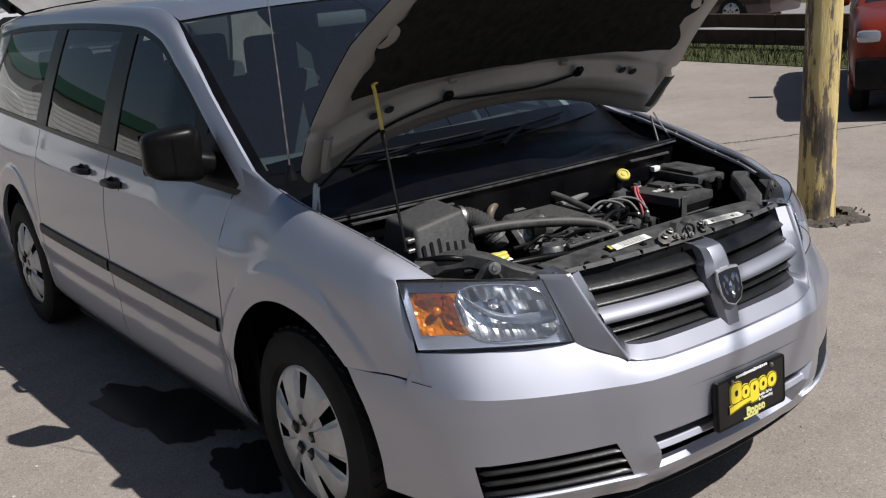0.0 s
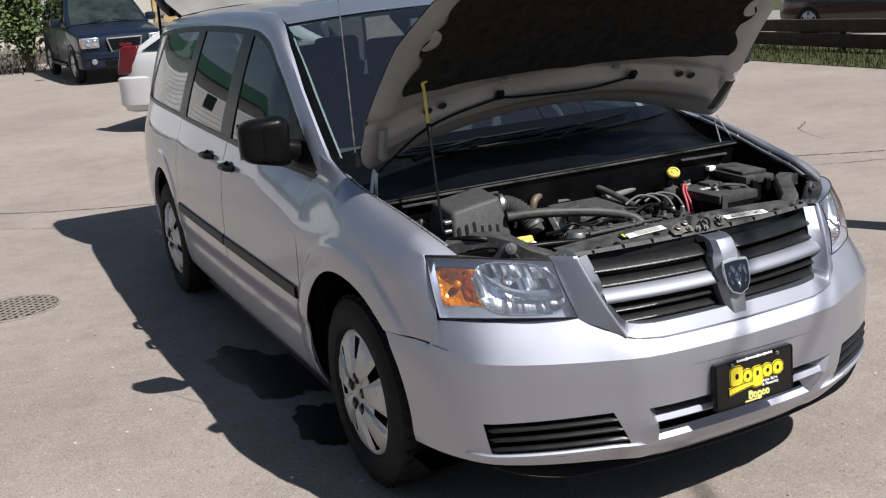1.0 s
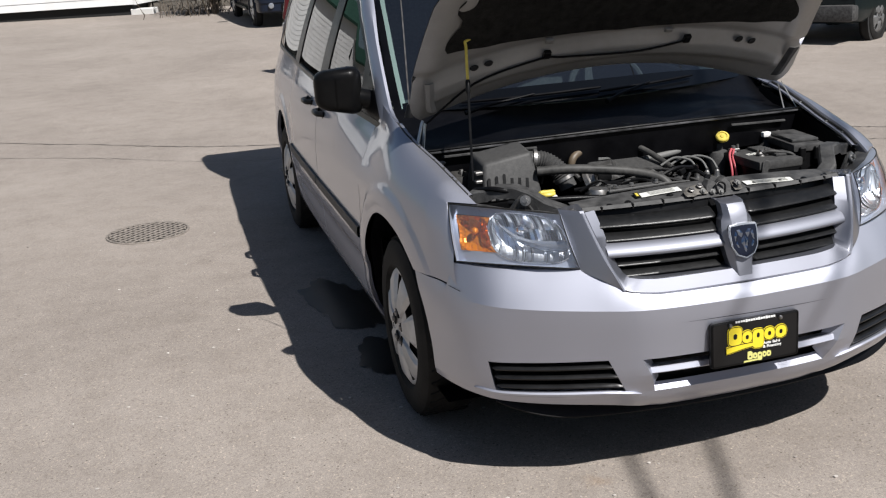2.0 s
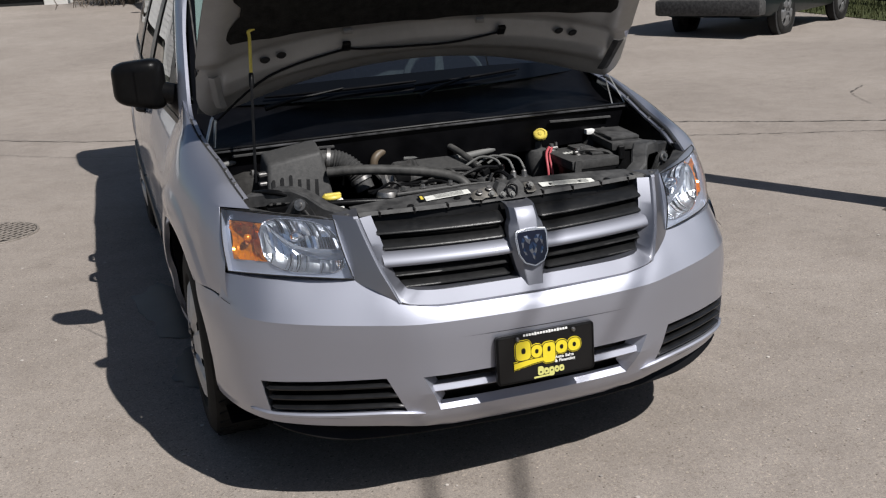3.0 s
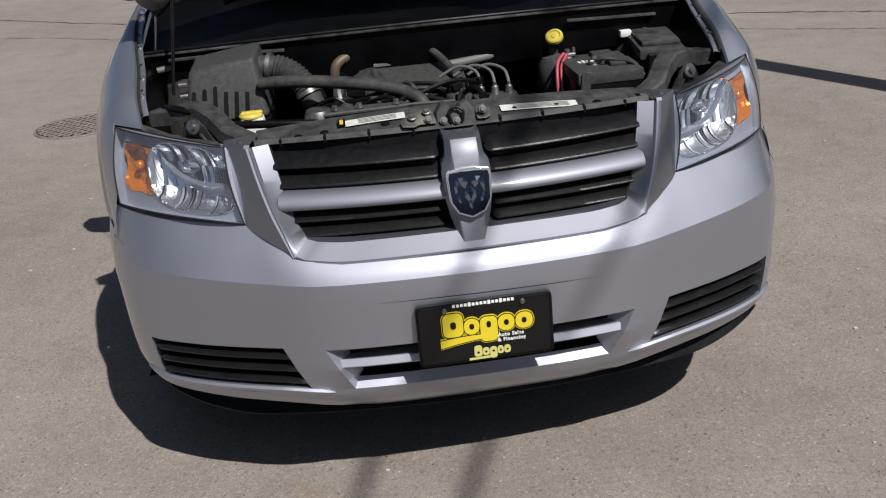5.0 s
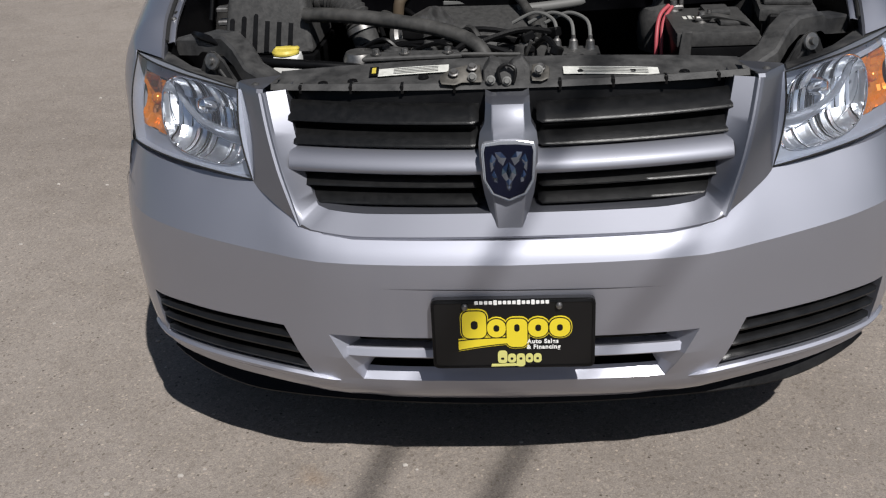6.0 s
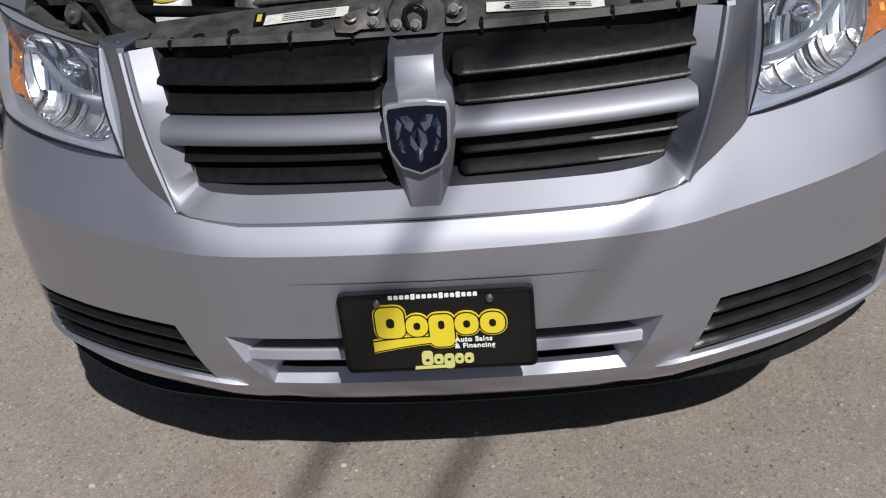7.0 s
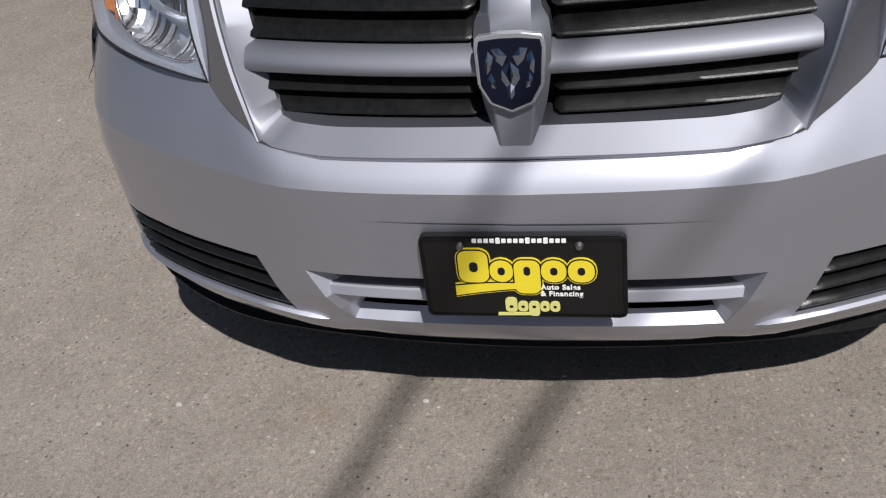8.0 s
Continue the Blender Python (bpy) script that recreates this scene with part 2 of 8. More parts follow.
def curve_pts(pts, n=8):
    """Catmull-Rom through points."""
    pts = [Vector(p) for p in pts]
    out = []
    for k in range(len(pts) - 1):
        p0, p1, p2, p3 = pts[max(k - 1, 0)], pts[k], pts[k + 1], pts[min(k + 2, len(pts) - 1)]
        for s in range(n):
            t = s / n
            out.append(0.5 * ((2 * p1) + (p2 - p0) * t + (2 * p0 - 5 * p1 + 4 * p2 - p3) * t * t + (3 * p1 - p0 - 3 * p2 + p3) * t ** 3))
    out.append(pts[-1])
    return out


def lathe(bm, profile, n=32, m=None):
    """Turns (radius, height) round local z."""
    rings = []
    for r, h in profile:
        ring = []
        for a in range(n):
            v = Vector((r * math.cos(2 * math.pi * a / n), r * math.sin(2 * math.pi * a / n), h))
            ring.append(bm.verts.new(m @ v if m else v))
        rings.append(ring)
    for a, b in zip(rings, rings[1:]):
        for k in range(n):
            bm.faces.new((a[k], a[(k + 1) % n], b[(k + 1) % n], b[k]))
    return rings


def prism(bm, pts2, place, depth):
    """A flat outline pushed out: place(u, v, w) gives the point."""
    a = [bm.verts.new(place(u, v, 0)) for u, v in pts2]
    b = [bm.verts.new(place(u, v, depth)) for u, v in pts2]
    n = len(a)
    bm.faces.new(b)
    bm.faces.new(a[::-1])
    for k in range(n):
        bm.faces.new((a[k], a[(k + 1) % n], b[(k + 1) % n], b[k]))


def lerp(a, b, t):
    return a + (b - a) * t


def interp(x, xs, ys):
    return float(np.interp(x, xs, ys))


def smooth_table(pairs):
    """A smooth function through (x, y) pairs."""
    pts = curve_pts([(x, y, 0) for x, y in pairs], 10)
    xs, ys = [p.x for p in pts], [p.y for p in pts]
    return lambda x: float(np.interp(x, xs, ys))

# ==== GROUND ====
def ground_z(x, y):
    rise = max(0.0, y - 9.0) * 0.035
    return rise * (1.0 - min(1.0, max(0.0, (x - 5.0) / 6.0)))


GROUND = bpy.data.materials.new("worn_paving")
GROUND.use_nodes = True
def build_ground_material(m):
    nt = m.node_tree
    b = nt.nodes["Principled BSDF"]
    b.inputs["Roughness"].default_value = 0.88
    b.inputs["Specular IOR Level"].default_value = 0.25
    co = nt.nodes.new("ShaderNodeTexCoord")
    big = node(m, "ShaderNodeTexNoise", Scale=0.55, Detail=8.0, Roughness=0.62)
    mid = node(m, "ShaderNodeTexNoise", Scale=5.0, Detail=8.0, Roughness=0.7)
    peb = node(m, "ShaderNodeTexVoronoi", Scale=150.0, Randomness=1.0)
    spk = node(m, "ShaderNodeTexVoronoi", Scale=75.0, Randomness=1.0)
    fine = node(m, "ShaderNodeTexNoise", Scale=240.0, Detail=4.0, Roughness=0.7)
    for n in (big, mid, peb, spk, fine):
        nt.links.new(co.outputs["Object"], n.inputs["Vector"])
    def ramp(source, stops):
        r = nt.nodes.new("ShaderNodeValToRGB")
        while len(r.color_ramp.elements) < len(stops):
            r.color_ramp.elements.new(0.5)
        for e, (p, c) in zip(r.color_ramp.elements, stops):
            e.position, e.color = p, (*c, 1)
        nt.links.new(source, r.inputs["Fac"])
        return r.outputs["Color"]
    def mix(kind, fac, a, c):
        x = nt.nodes.new("ShaderNodeMix")
        x.data_type, x.blend_type = "RGBA", kind
        x.inputs[0].default_value = fac
        nt.links.new(a, x.inputs[6])
        nt.links.new(c, x.inputs[7])
        return x.outputs[2]
    base = ramp(big.outputs["Fac"], [(0.3, (0.225, 0.197, 0.174)), (0.55, (0.269, 0.237, 0.210)), (0.75, (0.303, 0.269, 0.240))])
    dirt = ramp(mid.outputs["Fac"], [(0.30, (0.86, 0.85, 0.84)), (0.55, (1.0, 1.0, 1.0)), (0.8, (1.05, 1.045, 1.035))])
    stones = ramp(peb.outputs["Color"], [(0.0, (0.48, 0.46, 0.44)), (0.14, (0.80, 0.78, 0.76)), (0.34, (0.95, 0.95, 0.95)), (0.66, (1.04, 1.04, 1.04)), (0.86, (1.20, 1.18, 1.14)), (1.0, (1.65, 1.60, 1.53))])
    grit = ramp(fine.outputs["Fac"], [(0.35, (0.64, 0.64, 0.64)), (0.65, (1.32, 1.32, 1.32))])
    col = mix("MULTIPLY", 1.0, base, dirt)
    col = mix("MULTIPLY", 0.85, col, stones)
    col = mix("MULTIPLY", 0.75, col, grit)
    # scattered chips: small round cores of a few cells, pale or dark
    chip = ramp(spk.outputs["Color"], [(0.0, (0.30, 0.28, 0.26)), (0.12, (0.36, 0.34, 0.32)), (0.14, (1.0, 1.0, 1.0)), (0.85, (1.0, 1.0, 1.0)), (0.87, (1.45, 1.41, 1.34)), (1.0, (2.0, 1.95, 1.85))])
    core = ramp(spk.outputs["Distance"], [(0.20, (1.0, 1.0, 1.0)), (0.30, (0.0, 0.0, 0.0))])
    chips = mix("MULTIPLY", 1.0, col, chip)
    spread = nt.nodes.new("ShaderNodeMix")
    spread.data_type = "RGBA"
    nt.links.new(core, spread.inputs[0])
    nt.links.new(col, spread.inputs[6])
    nt.links.new(chips, spread.inputs[7])
    col = spread.outputs[2]
    # faint rusty stain before the bumper
    at = node(m, "ShaderNodeMapping", Location=(0.46 / 0.17, -0.17 / 0.13, 0.0), Scale=(1 / 0.17, 1 / 0.13, 0.0))
    nt.links.new(co.outputs["Object"], at.inputs["Vector"])
    far_from = nt.nodes.new("ShaderNodeVectorMath")
    far_from.operation = "LENGTH"
    nt.links.new(at.outputs[0], far_from.inputs[0])
    wob = nt.nodes.new("ShaderNodeMath")
    wob.operation = "MULTIPLY_ADD"
    wob.inputs[1].default_value = 1.4
    nt.links.new(mid.outputs["Fac"], wob.inputs[0])
    nt.links.new(far_from.outputs["Value"], wob.inputs[2])
    rust = ramp(wob.outputs[0], [(0.55, (1.0, 0.90, 0.80)), (1.0, (1.0, 1.0, 1.0))])
    col = mix("MULTIPLY", 1.0, col, rust)
    nt.links.new(col, b.inputs["Base Color"])
    bp = node(m, "ShaderNodeBump", Strength=0.10, Distance=0.004)
    nt.links.new(peb.outputs["Distance"], bp.inputs["Height"])
    bp2 = node(m, "ShaderNodeBump", Strength=0.25, Distance=0.003)
    nt.links.new(fine.outputs["Fac"], bp2.inputs["Height"])
    nt.links.new(bp.outputs["Normal"], bp2.inputs["Normal"])
    nt.links.new(bp2.outputs["Normal"], b.inputs["Normal"])
build_ground_material(GROUND)


def axis_steps():
    near = [k * 0.5 - 15 for k in range(91)]
    return [-2000, -600, -200, -80, -40, -25] + near + [36, 45, 60, 90, 200, 600, 2000]


bm = bmesh.new()
steps = axis_steps()
sheet(bm, [[(x, y, ground_z(x, min(y, 45.0))) for x in steps] for y in steps])
tagged(part("ground", bm, GROUND, smooth=60), "worn tan-grey paved lot with fine pebbles and stains", "ground", kind="structure")

# ==== MINIVAN ====
van = thing("minivan", pose(0, 0, 0), "silver minivan with its hood propped open, parked on the lot", "minivan")

# plan of the nose and its outward normals, by arc length
NOSE = curve_pts([(0, 0.014, 0), (0.2, 0.020, 0), (0.355, 0.038, 0), (0.453, 0.078, 0), (0.6, 0.150, 0), (0.70, 0.212, 0), (0.777, 0.280, 0), (0.835, 0.38, 0), (0.872, 0.49, 0), (0.895, 0.60, 0), (0.906, 0.70, 0)], 12)
NOSE_S = np.concatenate([[0], np.cumsum([(b - a).length for a, b in zip(NOSE, NOSE[1:])])])
NOSE_X, NOSE_Y = [p.x for p in NOSE], [p.y for p in NOSE]


def s_at(x):
    return interp(x, NOSE_X, NOSE_S)


def nose(s, z_off, z):
    """A point of the nose at arc length s (signed), pushed out by z_off."""
    a = abs(s)
    p = Vector((interp(a, NOSE_S, NOSE_X), interp(a, NOSE_S, NOSE_Y), z))
    q = Vector((interp(a + 0.01, NOSE_S, NOSE_X) - interp(max(a - 0.01, 0), NOSE_S, NOSE_X), interp(a + 0.01, NOSE_S, NOSE_Y) - interp(max(a - 0.01, 0), NOSE_S, NOSE_Y), 0)).normalized()
    p += Vector((q.y, -q.x, 0)) * z_off
    if s < 0:
        p.x = -p.x
    return p


S_END = s_at(0.9005)


def arch_s(z):
    """Arc length at which the bumper meets the wheel opening."""
    y = 0.962 - 0.408 * math.sqrt(max(1 - ((z - 0.345) / 0.445) ** 2, 0.3))
    return interp(y, NOSE_Y, NOSE_S)

S_C1, S_C2, S_C3 = s_at(0.359), s_at(0.455), 0.845
bulge = smooth_table([(0.27, -0.075), (0.285, -0.057), (0.30, -0.041), (0.32, -0.023), (0.34, -0.011), (0.362, -0.004), (0.40, -0.001), (0.46, 0.001), (0.52, 0.003), (0.56, 0.005), (0.60, 0.006), (0.64, 0.006)])
TOPZ = ([0, s_at(.33), s_at(.40), s_at(.455), s_at(.505), s_at(.65), s_at(.77), s_at(.835), s_at(.850), s_at(.856), s_at(.872), S_END], [.660, .6625, .679, .708, .737, .737, .737, .737, .735, .661, .664, .655])
TOPD = ([0, s_at(.33), s_at(.40), s_at(.455), s_at(.505), s_at(.65), s_at(.77), s_at(.835), s_at(.850), s_at(.856), S_END], [-.022, -.022, -.026, -.040, -.062, -.066, -.056, -.034, -.026, -.006, 0.0])
CREASE = ([0, s_at(.5), s_at(.72), s_at(.80), s_at(.85), S_END], [.6225, .626, .630, .634, .634, .629])
ZROWS = [0.285, 0.297, 0.311, 0.326, 0.344, 0.362, 0.385, 0.41, 0.438, 0.464, 0.50, 0.53, 0.56, 0.585, 0.605]


def nose_columns():
    half = [0, 0.05, 0.1, 0.153, 0.2, 0.25, 0.3, S_C1, 0.5 * (S_C1 + S_C2), S_C2]
    half += [lerp(S_C2, S_C3, k / 12) for k in range(1, 13)] + [lerp(S_C3, S_END, k / 12) for k in range(1, 13)] + [s_at(.850), s_at(.856)]
    half = sorted(set(half))
    return [-s for s in half[:0:-1]] + half


def slanted(s, z):
    """Column lines lean inwards below the top of the openings."""
    a = abs(s)
    lean = 0.5 * interp(a, [0, S_C1 - 0.02, S_C1, S_C2, S_C2 + 0.03, S_C3, S_END], [0, 0.85, 1.0, 1.0, 0.95, 0.35, 0])
    a -= lean * (0.464 - min(max(z, 0.355), 0.47)) if a > 0.001 else 0
    return math.copysign(max(a, 0), s)


def trim(s, z):
    a = abs(s)
    if a > S_C3 + 0.06:
        a = lerp(S_C3 + 0.06, arch_s(z), (a - S_C3 - 0.06) / (S_END - S_C3 - 0.06))
    return math.copysign(a, s)


def skin(s, z, off=0.0):
    """A point of the bumper's lower face; the corner vents droop a little outwards."""
    a = abs(s)
    d = bulge(z)
    if d < 0:
        d *= interp(a, [0, 0.36, 0.65, 0.85, 1.1], [1, 1, 0.36, 0.22, 0.15])
    droop = interp(a, [0.45, 0.84, 1.05], [0, 0.020, 0.012]) * interp(z, [0.31, 0.35, 0.47, 0.56], [0, 0.8, 1, 0])
    rise = interp(a, [0.3, 0.65, 1.2], [0, 0.019, 0.027]) * interp(z, [0.285, 0.35], [1, 0])
    d += interp(a, [0.72, 0.92, 1.02, S_END], [0, 0.011, 0.008, 0]) * interp(z, [0.34, 0.42, 0.56, 0.62], [0, 1, 1, 0.2])
    # the lip below the middle opening stands further back and lower
    deep = interp(a, [0, S_C1, S_C2 + 0.05], [1, 1, 0]) * interp(z, [0.362, 0.400], [1, 0])
    return nose(trim(slanted(s, z), z), d + off - 0.036 * deep, z - droop + rise - 0.0235 * deep)


def fascia():
    bm = bmesh.new()
    cols = nose_columns()
    rows, zs = [], []
    for z in ZROWS:
        rows.append([skin(s, z) for s in cols])
        zs.append(z)
    for k in range(7):
        t = k / 6
        row = []
        for s in cols:
            a = abs(s)
            zc, zt, dt = interp(a, *CREASE), interp(a, *TOPZ), interp(a, *TOPD)
            d = lerp(0.006, dt, t) + 0.003 * math.sin(math.pi * t)
            if a > s_at(.856):
                d = lerp(0.004, dt, t)
            row.append(nose(trim(s, lerp(zc, zt, t)), d, lerp(zc, zt, t)))
        rows.append(row)
        zs.append(0.62 + k)
    tuck = []
    for s in cols:
        a = abs(s)
        deep = interp(a, [0, s_at(.36), s_at(.45), s_at(.80), s_at(.85), S_END], [0.004, 0.006, 0.035, 0.035, 0.004, 0.001])
        tuck.append(nose(trim(s, interp(a, *TOPZ)), interp(a, *TOPD) - deep, interp(a, *TOPZ) + deep * 0.12))
    rows.append(tuck)
    zs.append(7.0)
    def keep(i, j):
        if zs[i] > 0.5:
            return True
        mid = 0.5 * (abs(cols[j]) + abs(cols[j + 1]))
        return not (0.36 <= zs[i] < 0.46 and (mid < S_C1 or S_C2 < mid < S_C3))
    sheet(bm, rows, keep)
    # turned-in sides of the openings: a wide chamfer round the middle one, short lips in the corners
    edges = [e for e in bm.edges if e.is_boundary and all(0.33 < v.co.z < 0.475 and v.co.y < 0.36 for v in e.verts)]
    r = bmesh.ops.extrude_edge_only(bm, edges=edges)
    for v in r["geom"]:
        if not isinstance(v, bmesh.types.BMVert):
            continue
        sg, ax, z = math.copysign(1, v.co.x), abs(v.co.x), v.co.z
        if ax < 0.407 - 0.5 * (0.464 - z):
            side = ax > 0.345 - 0.5 * (0.464 - z)
            if z < 0.367:
                v.co += Vector((-sg * 0.012 * side, 0.020, 0.021))
            elif z > 0.458:
                v.co += Vector((-sg * 0.040 * side, 0.050, -0.002))
            else:
                v.co += Vector((-sg * 0.038, 0.044, 0))
        else:
            v.co += Vector((-sg * 0.016, 0.032, 0.004 if z < 0.37 else 0))
    # edge turned in at the wheel opening
    back = [e for e in bm.edges if e.is_boundary and all(v.co.y > 0.52 for v in e.verts)]
    r = bmesh.ops.extrude_edge_only(bm, edges=back)
    for v in r["geom"]:
        if isinstance(v, bmesh.types.BMVert):
            v.co += Vector((-math.copysign(0.03, v.co.x), 0.004, 0))
    # lower edge turned under
    low = [e for e in bm.edges if e.is_boundary and all(v.co.z < 0.313 and v.co.y < 0.6 for v in e.verts)]
    r = bmesh.ops.extrude_edge_only(bm, edges=low)
    for v in r["geom"]:
        if isinstance(v, bmesh.types.BMVert):
            v.co += Vector((-0.05 * v.co.x, 0.05, 0.0))
    return bm


front_bumper = part("front_bumper", fascia(), SILVER, van, smooth=13)


def skin_bar(s0, s1, profile, n=20, taper=0.0):
    """A bar along the bumper; profile gives (z, offset) round its section, ends drawn in where taper is set."""
    bm = bmesh.new()
    zc = sum(z for z, d in profile) / len(profile)
    rows = []
    for z, d in profile:
        row = []
        for j in range(n + 1):
            e = min(j, n - j) / n * abs(s1 - s0)
            f = 1.0 if not taper or e >= taper else 0.35 + 0.65 * math.sqrt(max(0.0, 1 - (1 - e / taper) ** 2))
            row.append(skin(lerp(s0, s1, j / n), lerp(zc, z, f), d - (1 - f) * 0.010))
        rows.append(row)
    vs = sheet(bm, rows)
    for j in (0, n):
        bm.faces.new([r[j] for r in vs])
    return bm


def skin_panel(s0, s1, z0, z1, off, n=20):
    bm = bmesh.new()
    sheet(bm, [[skin(lerp(s0, s1, j / n), z, off) for j in range(n + 1)] for z in (z0, z1)])
    return bm


for sgn in (-1, 1):
    # dark louvred vents in the corners of the bumper, their rounded ends standing over the painted edge
    part("vent_back", skin_panel(sgn * (S_C2 - 0.01), sgn * (S_C3 + 0.01), 0.352, 0.474, -0.034), BLACK, front_bumper)
    for k, zc in enumerate((0.3795, 0.4105, 0.4415)):
        prof = [(zc - 0.008, -0.030), (zc - 0.0085, -0.006), (zc - 0.006, 0.000), (zc - 0.001, 0.002), (zc + 0.004, -0.002), (zc + 0.008, -0.012), (zc + 0.010, -0.030)]
        part("vent_slat", skin_bar(sgn * (S_C2 - 0.011), sgn * (S_C3 - 0.004), prof, 26, 0.012), VENT, front_bumper)
    # lip under the vent
    lip = [(0.333, -0.008), (0.338, 0.002), (0.349, 0.006), (0.357, 0.007), (0.3615, 0.001), (0.363, -0.012)]
    part("bumper_lip", skin_bar(sgn * (S_C2 - 0.052), sgn * (S_C3 + 0.09), lip, 30, 0.06), SILVER, front_bumper, smooth=25)
part("lower_grille_back", skin_panel(-S_C1, S_C1, 0.35, 0.476, -0.046, 24), BLACK, front_bumper)
bar = [(0.4075, -0.048), (0.4080, -0.018), (0.4095, -0.012), (0.4125, -0.010), (0.4260, -0.016), (0.4280, -0.020), (0.4290, -0.048)]
part("lower_grille_bar", skin_bar(-S_C1 + 0.003, S_C1 - 0.003, bar, 24), SILVER, front_bumper, smooth=20)
# black panel added under the bumper, its smooth bow in plan shaping the ground shadow
def SHADOW_BOW(x):
    return max(0.107 + 0.20 * x ** 2 + 0.25 * x ** 6, interp(x, NOSE_X, NOSE_Y) + 0.014)
shadow_panel = bmesh.new()
bow_x = [lerp(-0.76, 0.76, j / 60) for j in range(61)]
sheet(shadow_panel, [[(x * w, SHADOW_BOW(abs(x)) + d, z + 0.055 * max(0.0, (abs(x) - 0.52) / 0.24) ** 2) for x in bow_x] for z, d, w in ((0.31, 0.045, 0.985), (0.275, 0.022, 0.99), (0.247, 0.002, 1.0), (0.243, 0.004, 1.0), (0.246, 0.04, 0.985), (0.29, 0.10, 0.95))])
part("bumper_shadow_panel", shadow_panel, COWL, front_bumper)
for sgn in (-1, 1):
    # dark joint between bumper and fender, running on under the lamp's corner
    bm = bmesh.new()
    line_s = [lerp(s_at(0.828), s_at(0.860), k / 10) for k in range(11)]
    sheet(bm, [[nose(sgn * s, 0.0065 - 0.010 * k / 10, 0.6610 + 0.0030 * math.sin(math.pi * 0.5 * k / 10) + q) for k, s in enumerate(line_s)] for q in (-0.0012, 0.0012)])
    part("panel_joint", bm, SEAM, front_bumper)
# hairline scuff across the bumper, tapering at both ends
bm = bmesh.new()
sheet(bm, [[nose(lerp(-0.25, 0.29, j / 24), bulge(0.57) + 0.0009, 0.5715 - 0.006 * (j / 24 - 0.3) + q * 0.0009 * math.sin(math.pi * j / 24)) for j in range(25)] for q in (-1, 1)])
part("bumper_scuff", bm, SEAM, front_bumper)


# grille
def gy(x, z):
    return 0.064 + 0.27 * (z - 0.669) + (0.2 + 0.7 * (z - 0.669)) * x * x


def grille_bar(x0, x1, z0, z1, out=0.012, back=0.0, n=14, thick=0.02):
    bm = bmesh.new()
    rows = []
    for i in range(8):
        t = i / 7
        z = lerp(z0, z1, t)
        rows.append([(lerp(x0, x1, j / n), gy(lerp(x0, x1, j / n), z) + back - out * math.sin(math.pi * t) ** 0.7, z) for j in range(n + 1)])
    sheet(bm, rows)
    thicken(bm, thick)
    return bm


def slat(x0, x1, z, h, n=40):
    """A louvre: face sloping out and down to a rounded nose, then turned under."""
    bm = bmesh.new()
    prof = [(0.052, h), (0.040, h * 0.92), (0.024, h * 0.42), (0.019, h * 0.22), (0.0165, h * 0.12), (0.0165, 0.001), (0.020, -0.001), (0.034, 0.001), (0.052, 0.004)]
    rows = []
    for d, dz in prof:
        row = []
        for j in range(n + 1):
            x = lerp(x0, x1, j / n)
            tip = 0.009 * (j == 0)
            row.append((x, gy(x, z + dz) + d + tip, z + dz * (0.75 if j == 0 else 1.0) + 0.003 * (j == 0)))
        rows.append(row)
    sheet(bm, rows)
    return bm


